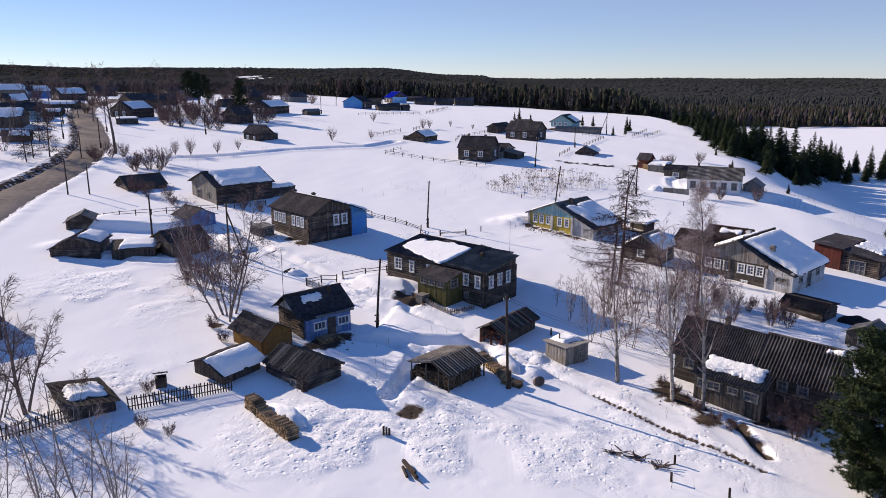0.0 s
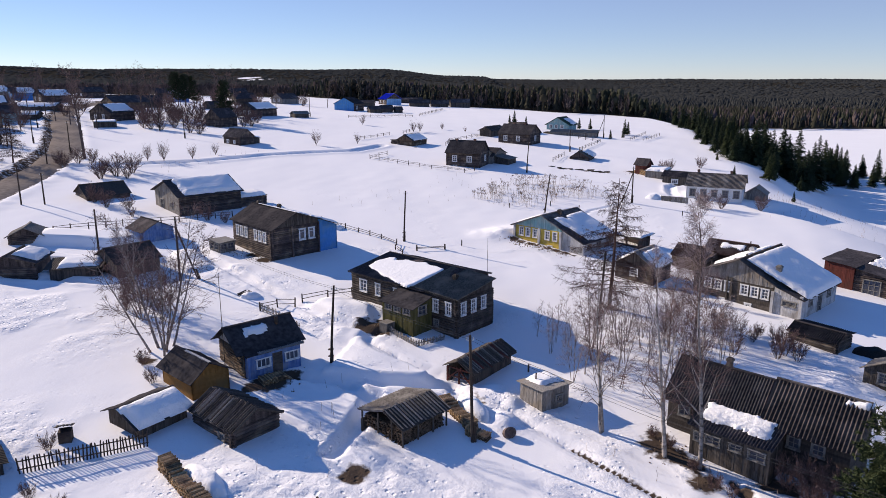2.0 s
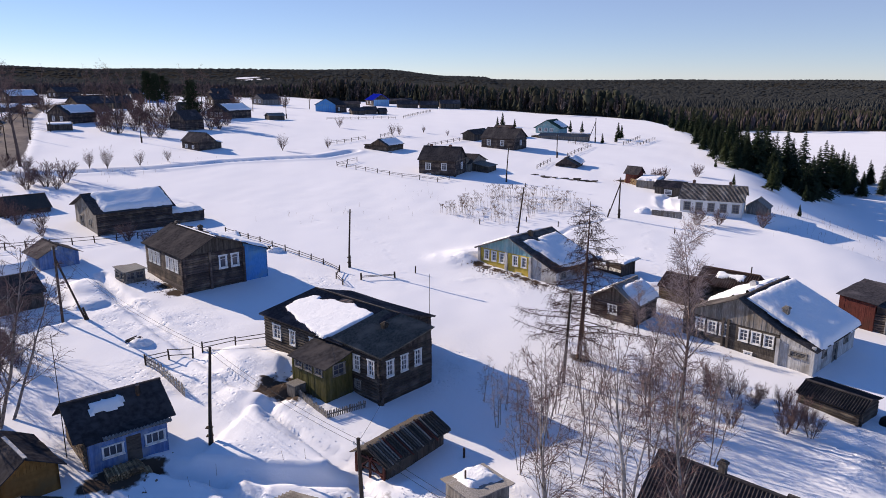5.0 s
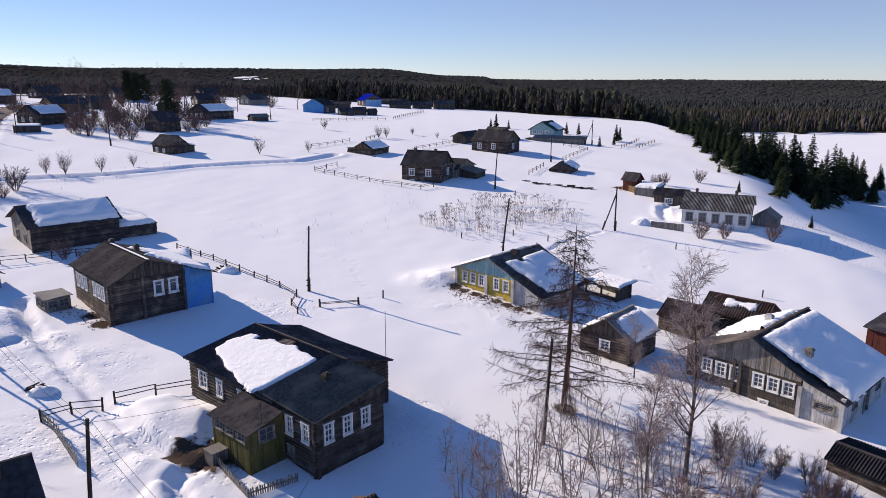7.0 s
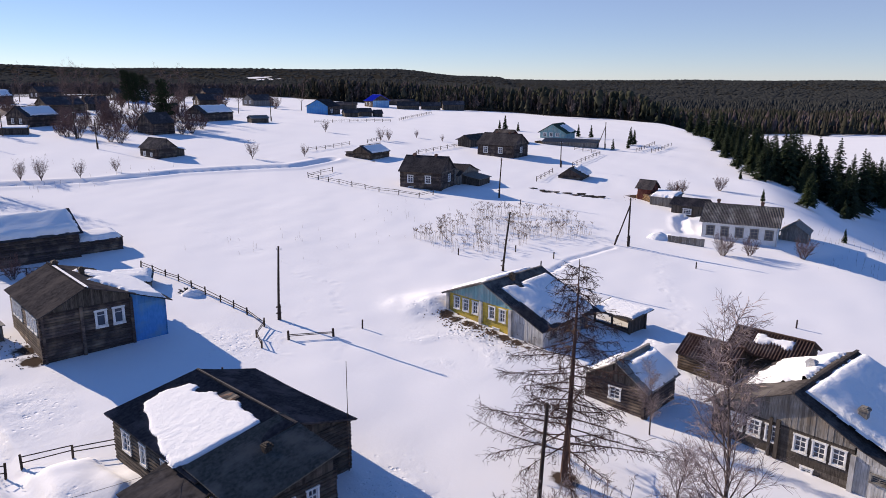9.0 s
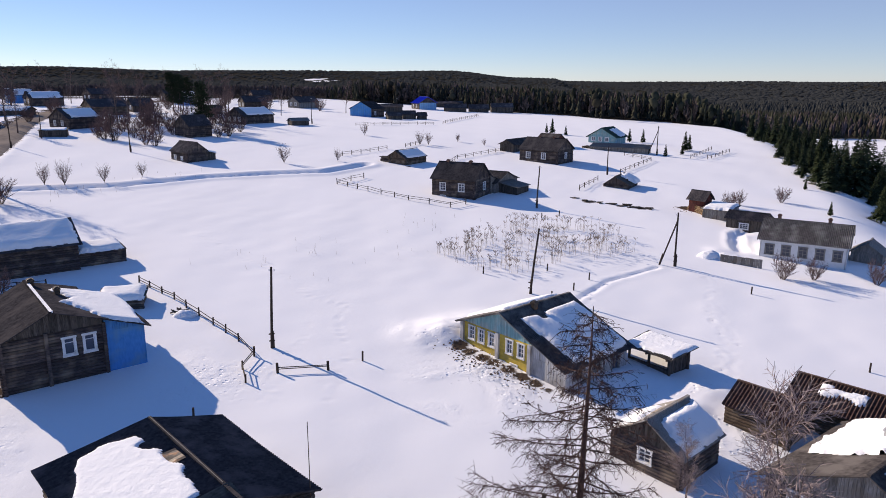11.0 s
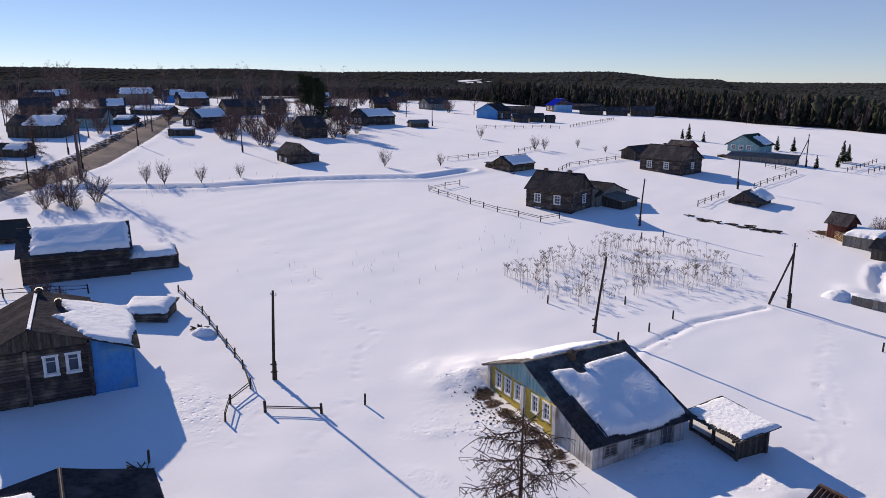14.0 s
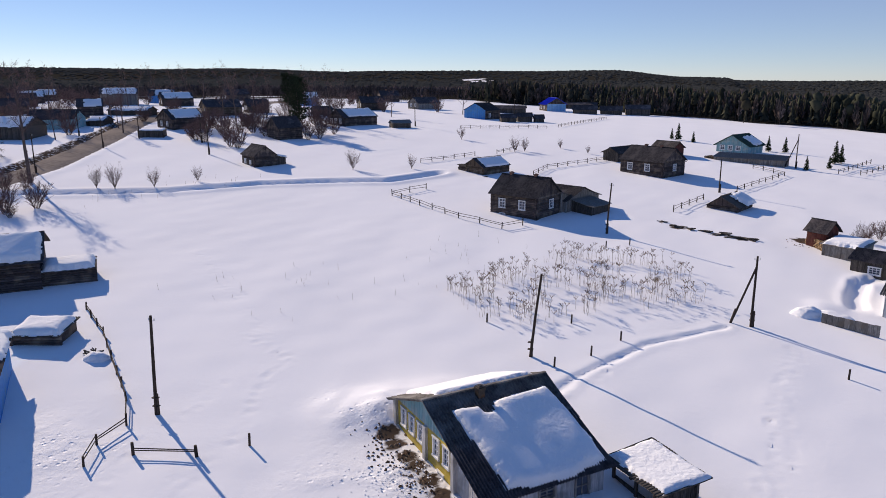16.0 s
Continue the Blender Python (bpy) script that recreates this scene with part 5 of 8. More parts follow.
def small_blue_house():
    h = house("small_house", "small log house with faded blue front and black roof", -15.2, 62.45, 43, 1.2)
    block(h, 0, 4.9, 0, 4.2, 2.5, 2.6, "x", 2.1, 3.95, TAR, "flat", BROWNLOG, "log", gable=PALEBOARD, over=0.4, end_over=0.7, skip="S", seed=22)
    block(h, 0.1, 4.85, -0.7, -0.05, 2.2, 2.45, "x", None, 0, TAR, "flat", PALEBLUE, "board", over=0.15, end_over=0.2, skip="N", seed=23, windows=[("S", 0.75, 0.95, 1.18, 0.72, "tall"), ("S", 3.35, 0.95, 1.18, 0.72, "tall")])
    # dark slab standing in for the shade inside the open doorway
    b = Build()
    b.box(2.25, -0.76, -0.6, 3.15, -0.66, 1.9)
    part("door", b, BLACKLOG, h, "dark slab in place of the open doorway's shade")
    part("eave_strip", sheet((0.9, -0.78, 2.32), (5.1, -0.78, 2.32), (5.1, -1.0, 2.22), (0.9, -1.0, 2.22), "corr", 4), PALESLATE, h, "pale corrugated strip along the eave")
    roof_snow(h, (0, 2.1, 3.95), (4.7, 2.1, 3.95), (0, -0.4, 2.3), u=(0.16, 0.62), v=(0.1, 0.44), thick=0.2, ragged=0.12, seed=26)
    b = Build()
    b.beam((3.9, 1.5, 3.3), (3.9, 1.5, 4.2), 0.3, n=8)
    part("stove_pipe", b, STEEL, h)
    b = Build()
    b.beam((-0.6, 2.2, -0.4), (-0.6, 2.2, 8.6), 0.07, n=6, taper=0.6)
    part("aerial_mast", b, STEEL, h, "thin aerial pole against the gable")
    o = house("plank_shed", "ochre-painted shed with a black felt roof in two halves", -17.7, 57.8, 50, 1.3, "shed")
    block(o, 0.15, 3.3, 0.15, 4.7, 1.8, 1.8, "y", 1.55, 2.8, TAR, "flat", OCHRE, "plain", gable=OCHRE, over=0.35, end_over=0.4, seed=24)
    b = Build()
    b.box(1.45, -0.25, 2.85, 1.65, 3.4, 2.93)
    part("ridge_board", b, PALEBOARD, o)
    s = house("log_sauna", "low dark log bath-house with a pole roof", -12.6, 51.7, 52, 0.75, "sauna")
    block(s, 0.2, 3.85, 0.35, 5.0, 1.4, 1.4, "y", 1.95, 2.35, DARKBOARD, "flat", DARKLOG, over=0.2, end_over=0.4, seed=25, windows=[("W", 3.1, 0.3, 0.6, 0.45, "grey")])
    pole_roof(s, (1.95, -0.2, 2.47), (1.95, 5.4, 2.47), (-0.05, 5.4, 1.36), (-0.05, -0.2, 1.36), (DARKBOARD, DARKBOARD, GREYWOOD, SLATE), 3, 0.21)
    pole_roof(s, (1.95, -0.2, 2.47), (1.95, 5.4, 2.47), (4.15, 5.4, 1.36), (4.15, -0.2, 1.36), (DARKBOARD, DARKESTBOARD), 4, 0.24)
    n = house("lean_shed", "low dark shed bulging with a thick snow cap", -18.2, 51.9, 57, 1.0, "shed")
    block(n, -0.1, 3.6, 1.2, 4.9, 1.15, 1.4, "x", 3.2, 2.0, TAR, "flat", DARKBOARD, "board", over=0.35, end_over=0.45, seed=26)
    roof_snow(n, (-0.5, 3.2, 2.0), (4.0, 3.2, 2.0), (-0.5, 0.85, 1.1), u=(0.02, 1.0), v=(0.06, 1.03), thick=0.62, ragged=0.06, seed=27)


def yard_sheds():
    w = house("wood_shed", "open woodshed with corrugated roof, stacked with firewood", -1.24, 52.98, 49, 0.3, "shed")
    b = Build()
    for px in (0.1, 1.6, 3.1, 4.5):
        for py, hh in ((0.3, 1.5), (4.5, 1.6)):
            b.beam((px, py, -0.8), (px, py, hh), 0.14, n=6)
    for py in (1.4, 2.8):
        b.beam((0.1, py, -0.8), (0.1, py, 1.9), 0.13, n=6)
    b.beam((0.05, 2.1, 2.1), (4.6, 2.1, 2.1), 0.14)
    part("post_frame", b, DARKBOARD, w)
    part("roof", sheet((-0.05, 2.1, 2.25), (4.8, 2.1, 2.25), (4.8, 0.1, 1.45), (-0.05, 0.1, 1.45), "flat", 31), DARKESTBOARD, w)
    pole_roof(w, (-0.05, 2.1, 2.32), (4.8, 2.1, 2.32), (4.8, 0.1, 1.52), (-0.05, 0.1, 1.52), (GREYWOOD, WORNSLATE, GREYWOOD), 8, 0.3, 0.42)
    part("roof", sheet((-0.05, 2.1, 2.25), (4.8, 2.1, 2.25), (4.8, 4.9, 1.55), (-0.05, 4.9, 1.55), "wide", 32), WORNSLATE, w)
    pieces(w, wall_mesh(4.6, 0.9, "board", [], -0.8, 0, 12), "board", DARKBOARD, pose(4.6, 4.55, 0, 0, 0, 180))
    fire = Build()
    r = random.Random(5)
    for k in range(260):
        px, pz = r.uniform(0.15, 4.4), r.uniform(-0.3, 1.4)
        fire.beam((px, 0.42 + r.uniform(-0.05, 0.05), pz), (px, 0.85, pz), r.uniform(0.09, 0.17), n=6)
    for k in range(220):
        py, pz = r.uniform(0.5, 4.3), r.uniform(-0.3, 1.45)
        fire.beam((0.12 + r.uniform(-0.05, 0.05), py, pz), (0.6, py, pz), r.uniform(0.09, 0.17), n=6)
    fire.box(0.3, 0.5, -0.6, 4.3, 4.2, 1.3)
    solo("firewood", fire, surface("dark_firewood", (0.05, 0.035, 0.025), (0.14, 0.1, 0.07), (1, 1, 1), 9, 0.85, 0.4, None, 1, 0.5), "dark weathered firewood stacked inside a woodshed", "firewood", m=w.matrix_basis.copy(), kind="stuff")
    o = house("open_shed", "brown open-fronted shed with braced end and sagging pole roof", 2.9, 62.4, 54, 0.6, "shed")
    block(o, 0.9, 6.6, 0, 2.5, 1.3, 1.4, "x", 1.3, 1.95, DARKBOARD, "flat", DARKBOARD, "board", over=0.35, end_over=0.4, skip="W", seed=28)
    b = Build()
    for py in (0.05, 1.25, 2.45):
        b.beam((0.7, py, -0.8), (0.7, py, 1.8 if py == 1.5 else 1.25), 0.13)
    b.beam((0.7, 0.0, 0.1), (0.7, 1.5, 1.4), 0.1)
    b.beam((0.7, 2.5, 0.1), (0.7, 1.0, 1.4), 0.1)
    b.beam((0.7, 0, 1.2), (0.7, 2.5, 1.25), 0.12)
    b.beam((0.7, 0, 0.5), (0.7, 2.5, 0.5), 0.1)
    part("brace_frame", b, REDWOOD, o)
    pole_roof(o, (0.5, 1.3, 2.06), (7.0, 1.3, 2.06), (7.0, -0.4, 1.25), (0.5, -0.4, 1.25), (DARKBOARD, GREYWOOD, DARKBOARD, REDWOOD), 5, 0.22, 0.6)
    x = house("board_hut", "grey upright-board hut with a flat snowy roof and stove pipe", 8.7, 59.2, 36, 0.2, "hut")
    block(x, 0, 2.7, 0, 2.6, 1.9, 1.75, "x", None, 0, GREYWOOD, "flat", GREYWOOD, "board", over=0.25, seed=29, windows=[("S", 1.4, 0.6, 0.5, 0.55, "grey")])
    roof_snow(x, (-0.2, 2.8, 1.75), (2.9, 2.8, 1.75), (-0.2, -0.2, 1.9), u=(0.18, 0.9), v=(0.05, 0.72), thick=0.3, ragged=0.12, seed=30)
    b = Build()
    b.beam((0.7, 1.6, 1.7), (0.7, 1.6, 2.6), 0.12, n=8)
    part("stove_pipe", b, STEEL, x)
    t = house("tar_shed", "low black tarred shed with log ends", 37.6, 73.4, 40, -0.3, "shed")
    block(t, 0, 3.0, 0, 4.4, 1.35, 1.6, "y", 1.2, 1.9, TAR, "corr", BLACKLOG, over=0.3, seed=31)
    k = house("board_hut", "pale-roofed plank hut beside a snow bank", 39.0, 64.5, 40, -0.4, "hut")
    block(k, 0, 2.6, 0, 3.4, 1.6, 1.6, "x", 1.7, 2.5, GREYWOOD, "flat", DARKBOARD, "board", over=0.3, seed=32, windows=[("W", 1.2, 0.5, 0.8, 0.9, "grey")])


def left_yard():
    a = house("log_barn", "dark log barn with broken plank roof and thick snow pad", -45.4, 84.3, 10, 3.3, "barn")
    block(a, -5.4, 0, 0, 4.6, 1.5, 1.9, "y", -2.9, 2.7, DARKSLATE, "boards", DARKLOG, over=0.4, seed=33)
    roof_snow(a, (-2.9, 0, 2.7), (-2.9, 4.6, 2.7), (0.3, 0, 1.8), u=(0.12, 1.0), v=(0.1, 0.95), thick=0.55, ragged=0.08, seed=34)
    c = house("log_barn", "small raised plank-roofed loft behind a barn", -55.4, 95.6, 20, 4.2, "barn")
    block(c, 0, 3.6, 0, 3.4, 1.5, 1.5, "y", 1.8, 2.4, GREYWOOD, "boards", DARKLOG, over=0.5, seed=34)
    d = house("low_shed", "low dark shed with a flat cushion of snow", -43.8, 84.0, 12, 3.2, "shed")
    block(d, 0.2, 5.2, 0, 3.0, 1.3, 1.7, "x", None, 0, DARKBOARD, "boards", DARKBOARD, "board", over=0.3, end_over=0.6, seed=35)
    roof_snow(d, (0.2, 3.1, 1.7), (5.3, 3.1, 1.7), (0.2, -0.1, 1.3), u=(0.15, 0.98), v=(0.02, 0.95), thick=0.35, ragged=0.08, seed=36)
    e = house("plank_shed", "grey-brown shed half hidden by birches", -36.3, 84.8, 50, 3.0, "shed")
    block(e, 0, 5.0, 0, 5.2, 2.0, 2.2, "x", 2.6, 3.3, SLATE, "flat", DARKBOARD, "board", over=0.3, seed=37)
    f = house("plank_shed", "small blue plank shed with a dark roof", -39.8, 99.4, 50, 3.7, "shed")
    block(f, 0, 4.2, 0, 4.2, 1.9, 1.9, "y", 2.0, 2.9, DARKSLATE, "flat", PALEBLUE, "board", over=0.4, seed=38)
    g = house("old_barn", "dark old barn sunk among bare bushes", -58.8, 121.5, 45, 5.0, "barn")
    block(g, 0, 6.5, 0, 6.0, 1.6, 1.7, "x", 3.0, 3.1, DARKBOARD, "flat", DARKLOG, over=0.4, seed=39)
    s = house("fence_shed", "low dark plank shed with a snow-covered slatted roof by the fence", -28.1, 45.6, 42, 0.4, "shed")
    block(s, 0, 3.2, 0, 5.0, 2.0, 1.6, "y", None, 0, DARKESTBOARD, "boards", DARKESTBOARD, "board", over=0.3, seed=40)
    roof_snow(s, (3.4, 0, 1.58), (3.4, 5.0, 1.58), (-0.2, 0, 2.02), u=(0.2, 0.8), v=(0.1, 0.85), thick=0.3, ragged=0.2, seed=41)
    n = house("log_house", "dark log house with a low felt roof beside the yard", -41.5, 58.9, 48, 1.8)
    block(n, -6.0, 0, 0, 14.0, 2.3, 2.6, "x", 9.0, 4.9, TAR, "flat", DARKLOG, over=0.4, seed=95)
    w = house("well_head", "small dark timber well head in the snow", -24.1, 51.9, 20, None, "well")
    b = Build()
    b.box(-0.4, -0.4, -0.4, 0.4, 0.4, 0.75)
    part("well_box", b, DARKLOG, w)
    part("lid", sheet((-0.55, -0.5, 1.25), (0.55, -0.5, 1.25), (0.55, 0.5, 0.85), (-0.55, 0.5, 0.85), "boards", 3), DARKBOARD, w)


def middle_field():
    h = house("white_house", "long whitewashed house with blue-grey windows and a corrugated roof", 53.9, 143.2, 66, 2.1)
    block(h, 0, 8.2, 0, 10.0, 3.1, 3.1, "y", 4.1, 5.0, WORNSLATE, "corr", WHITEWALL, "plain", gable=GREYWOOD, over=0.4, windows=row("W", 5, 0.7, 1.95, 1.1, 0.95, 1.25, "grey"), seed=41)
    chimney(h, 4.6, 2.5, 4.9, 0.7, 0.4)
    chimney(h, 4.6, 8.5, 4.9, 0.7, 0.4)
    s = house("plank_shed", "grey-brown shed at the end of the white house", 59.4, 146.2, 60, 1.6, "shed")
    block(s, 0, 3.8, 0, 3.6, 2.0, 2.0, "x", 1.8, 3.2, GREYWOOD, "flat", GREYWOOD, "board", over=0.3, seed=42)
    t = house("tar_shed", "low dark shed behind the white house", 49.0, 160.5, 60, 2.9, "shed")
    block(t, 0, 4.0, 0, 5.4, 2.0, 2.0, "y", 2.0, 2.8, DARKSLATE, "corr", DARKBOARD, "board", over=0.3, seed=43, windows=[("W", 2.0, 0.5, 1.2, 0.8, "cased")])
    u = house("curved_shed", "pale grey board shed with snow on its roof", 45.8, 166.6, 60, 3.4, "shed")
    block(u, 0, 4.0, 0, 4.4, 1.8, 2.2, "y", None, 0, GREYWOOD, "flat", GREYWOOD, "board", over=0.3, seed=44)
    roof_snow(u, (4.2, 0, 2.2), (4.2, 4.4, 2.2), (-0.2, 0, 1.8), u=(0.02, 0.98), v=(0.02, 0.98), thick=0.35, ragged=0.1, seed=45)
    v = house("wood_shed", "dark-roofed shed stacked round with split firewood", 42.6, 171.2, 50, 3.8, "shed")
    block(v, 0, 2.6, 0, 2.6, 2.5, 2.5, "y", 1.3, 3.6, DARKSLATE, "flat", REDWOOD, "board", over=0.4, seed=45)
    m = house("log_house", "dark log house with white windows and grey roof in open field", 5.2, 170.6, 71, 5.2)
    block(m, 0, 6.4, 0, 7.8, 3.7, 3.7, "y", 3.2, 6.0, TAR, "flat", DARKLOG, gable=DARKLOG, over=0.45, windows=[("W", 1.4, 1.5, 1.0, 1.25), ("W", 4.9, 1.5, 1.0, 1.25), ("W", 1.6, 0.0, 0.8, 0.6), ("S", 3.6, 1.5, 0.95, 1.25)], seed=46)
    chimney(m, 3.3, 6.5, 5.8, 0.6, 0.45)
    chimney(m, 3.3, 2.2, 5.8, 0.6, 0.45)
    block(m, 6.5, 10.2, -0.2, 5.6, 3.5, 2.6, "y", None, 0, WORNSLATE, "boards", GREYWOOD, "board", over=0.3, skip="W", seed=47)
    q = house("plank_barn", "sagging grey plank barn joined behind a log house", 8.6, 178.2, 66, 5.0, "barn")
    block(q, -1.0, 8.0, 0, 6.0, 2.4, 2.4, "y", 3.6, 3.9, SLATE, "boards", GREYWOOD, "board", over=0.4, seed=48)
    block(q, 0.5, 5.4, -3.6, -0.1, 1.7, 2.4, "x", None, 0, GREYWOOD, "boards", DARKBOARD, "board", over=0.3, skip="N", seed=49)
    roof_snow(q, (3.6, 0.0, 3.9), (3.6, 6.0, 3.9), (8.2, 0.0, 2.3), u=(0.1, 0.6), v=(0.3, 0.95), thick=0.25, ragged=0.2, seed=50)
    p = house("log_shed", "brown log shed with a blue-white snowy roof beside the lane", -12.3, 201.6, 62, 7.3, "shed")
    block(p, 0, 7.0, 0, 4.6, 1.7, 1.9, "x", 2.6, 3.1, DARKSLATE, "flat", BROWNLOG, over=0.35, seed=51)
    roof_snow(p, (0, 2.6, 3.1), (7.2, 2.6, 3.1), (0, -0.3, 1.6), u=(0.08, 0.98), v=(0.05, 0.98), thick=0.22, ragged=0.06, seed=52)
    z = house("log_shed", "low dark shed with tumbled logs", -16.0, 203.5, 62, 7.4, "shed")
    block(z, 0, 3.0, 0, 2.6, 1.1, 1.4, "x", None, 0, DARKBOARD, "boards", DARKLOG, over=0.3, seed=53)
    s2 = house("log_house", "dark log house with white windows and a grey felt roof", 19.8, 213.7, 60, 6.6)
    block(s2, 0, 7.2, 0, 9.6, 3.3, 3.3, "y", 3.6, 5.6, TAR, "flat", DARKLOG, over=0.45, windows=[("W", 1.6, 1.2, 1.0, 1.3), ("W", 5.6, 1.2, 1.0, 1.3), ("S", 3.4, 1.3, 0.9, 1.2)], seed=54)
    chimney(s2, 3.7, 3.0, 5.4, 0.6, 0.45)
    chimney(s2, 3.7, 6.5, 5.4, 0.6, 0.45)
    block(s2, 7.3, 9.0, 1.0, 6.0, 3.0, 2.7, "y", None, 0, DARKSLATE, "boards", DARKBOARD, "board", over=0.3, skip="W", seed=55)
    l = house("plank_barn", "long low grey barn with a slanted plank roof", 9.5, 229.5, 60, 7.6, "barn")
    block(l, 0, 9.0, 0, 4.0, 2.2, 2.2, "x", 2.0, 3.2, SLATE, "boards", DARKBOARD, "board", over=0.5, seed=56)
    e = house("plank_house", "pale turquoise house with a dark green roof and snow on it", 36.5, 256.0, 62, 7.7)
    block(e, 0, 7.4, 0, 8.0, 2.2, 2.2, "x", 4.0, 4.5, surface("green_sheet", (0.03, 0.06, 0.05), (0.06, 0.1, 0.08), (1, 1, 1), 3, 0.5, 0.1), "corr", TURQUOISE, "board", over=0.6, seed=57, windows=[("W", 1.0, 0.9, 1.0, 1.0), ("W", 3.0, 0.9, 1.0, 1.0), ("W", 5.0, 0.9, 1.0, 1.0)])
    roof_snow(e, (0, 4, 4.5), (7.6, 4, 4.5), (0, -0.4, 2.0), u=(0.3, 0.95), v=(0.2, 0.95), thick=0.25, ragged=0.3, seed=58)
    f = house("plank_shed", "weathered reddish shed with a plank roof", 20.0, 243.5, 60, 7.6, "shed")
    block(f, 0, 4.5, 0, 5.5, 2.3, 2.3, "y", 2.2, 3.6, SLATE, "flat", REDWOOD, "board", over=0.4, seed=59)
    for i, (bx, by, ln) in enumerate(((29.0, 243.8, 9.5), (37.8, 240.8, 5.5))):
        k = house("low_shed", "long low pale-roofed shed", bx, by, -18, 6.7, "shed")
        block(k, 0, ln, 0, 4.0, 1.6, 2.2, "x", None, 0, PALESLATE, "corr", GREYWOOD, "board", over=0.3, seed=60 + i)
    c = house("root_cellar", "half-buried log cellar with a snow-laden lean roof", 32.6, 188.6, 68, 4.8, "cellar")
    block(c, 0, 6.2, 0, 4.6, 1.2, 1.2, "x", 2.6, 2.6, DARKBOARD, "flat", DARKLOG, over=0.35, seed=62)
    roof_snow(c, (0, 2.6, 2.6), (6.6, 2.6, 2.6), (0, -0.4, 1.2), u=(0.35, 1.0), v=(0.05, 1.05), thick=0.5, ragged=0.2, seed=63)


def far_village():
    b = house("blue_house", "bright blue-fronted wooden house with a dark roof in the far field", -45.0, 310.5, 70, 11.4)
    block(b, 0, 8.0, 0, 9.5, 3.6, 3.6, "x", 4.7, 6.0, TAR, "flat", DARKLOG, gable=BLUE, mats={"W": BLUE}, styles={"W": "board"}, over=0.4, windows=[("S", 1.6, 1.3, 1.0, 1.2)], seed=70)
    for i, (x, y, w, l, hh) in enumerate(((-37.5, 303.5, 5, 4, 1.6), (-33.5, 309.5, 5, 3.6, 1.8), (-27.8, 311, 3, 3, 1.2))):
        s = house("low_shed", "low dark outbuilding in the snow", x, y, 25, 11.4, "shed")
        block(s, 0, w, 0, l, hh, hh, "x", l / 2, hh + 1.1, DARKSLATE, "flat", DARKBOARD, "board", over=0.3, seed=71 + i)
    r = house("blue_roofed_house", "dark house with a bright blue metal roof at the forest edge", -40.5, 387.0, 35, 11.5)
    block(r, 0, 9.0, 0, 8.0, 3.4, 3.4, "y", 4.5, 6.0, BLUEROOF, "corr", DARKLOG, mats={"S": ICEBLUE}, styles={"S": "board"}, over=0.5, windows=[("W", 1.5, 1.2, 1.0, 1.2), ("W", 5.0, 1.2, 1.0, 1.2)], seed=75)
    for i, (x, y, w, l, hh) in enumerate(((-27.5, 379, 10, 5, 2.0), (-17, 386, 9, 4, 1.6), (-7, 391, 10, 5, 2.0))):
        s = house("plank_barn", "dark low barn at the far edge of the field", x, y, 10, 11.0, "barn")
        block(s, 0, w, 0, l, hh, hh, "x", l / 2, hh + 1.7, DARKSLATE, "flat", DARKBOARD, "board", over=0.3, seed=76 + i)
    h = house("log_hut", "small dark log hut with two windows and a lean-to porch", -55.0, 189.3, 58, 8.4, "hut")
    block(h, 0, 4.4, 0, 6.0, 2.5, 2.5, "y", 2.2, 4.2, DARKSLATE, "boards", DARKLOG, over=0.35, windows=[("W", 1.1, 0.7, 0.7, 0.8), ("W", 3.6, 0.7, 0.6, 0.6)], seed=80)
    block(h, 4.5, 6.6, 0.2, 4.0, 2.2, 1.7, "y", None, 0, DARKSLATE, "flat", DARKBOARD, "board", over=0.25, skip="W", seed=81)
    roof_snow(h, (4.5, 0.2, 2.2), (4.5, 4.0, 2.2), (6.9, 0.2, 1.65), u=(0.0, 1.0), v=(0.1, 1.0), thick=0.3, ragged=0.1, seed=82)
    k = house("log_barn", "tall dark brown log barn among bare bushes", -71.8, 224.0, 58, 10.5, "barn")
    block(k, 0, 6.2, 0, 6.6, 3.4, 3.4, "x", 3.3, 5.8, DARKSLATE, "flat", DARKLOG, over=0.4, seed=83)
    l = house("log_house", "long dark log house with a half-snowy roof", -71.5, 257.8, 66, 11.8)
    block(l, 0, 12.0, 0, 7.5, 3.0, 3.0, "x", 3.7, 5.2, DARKSLATE, "flat", DARKLOG, over=0.45, windows=row("W", 3, 0.9, 2.1, 1.2, 0.9, 1.2), seed=84)
    roof_snow(l, (0, 3.7, 5.2), (12.2, 3.7, 5.2), (0, -0.4, 2.9), u=(0.12, 0.98), v=(0.05, 0.95), thick=0.25, ragged=0.15, seed=85)
    m = house("low_shed", "low snow-topped shed beside a long house", -58.5, 262.5, 40, 11.6, "shed")
    block(m, 0, 5.5, 0, 3.5, 1.5, 1.5, "x", 1.7, 2.2, PALESLATE, "flat", DARKBOARD, "board", over=0.3, seed=86)
    n = house("log_house", "brown log house beside the road with a patch of roof snow", -106.8, 227.5, 66, 12.0)
    block(n, 0, 9.0, 0, 9.0, 3.2, 3.2, "x", 4.5, 5.6, DARKSLATE, "flat", DARKLOG, over=0.45, windows=row("W", 2, 2.0, 3.4, 1.2, 0.9, 1.2), seed=87)
    roof_snow(n, (0, 4.5, 5.6), (9.2, 4.5, 5.6), (0, -0.4, 3.1), u=(0.1, 0.98), v=(0.05, 0.9), thick=0.25, ragged=0.2, seed=88)
    o = house("low_shed", "flat-roofed dark shed by the road with a snow cover", -104.0, 211.6, 28, 11.3, "shed")
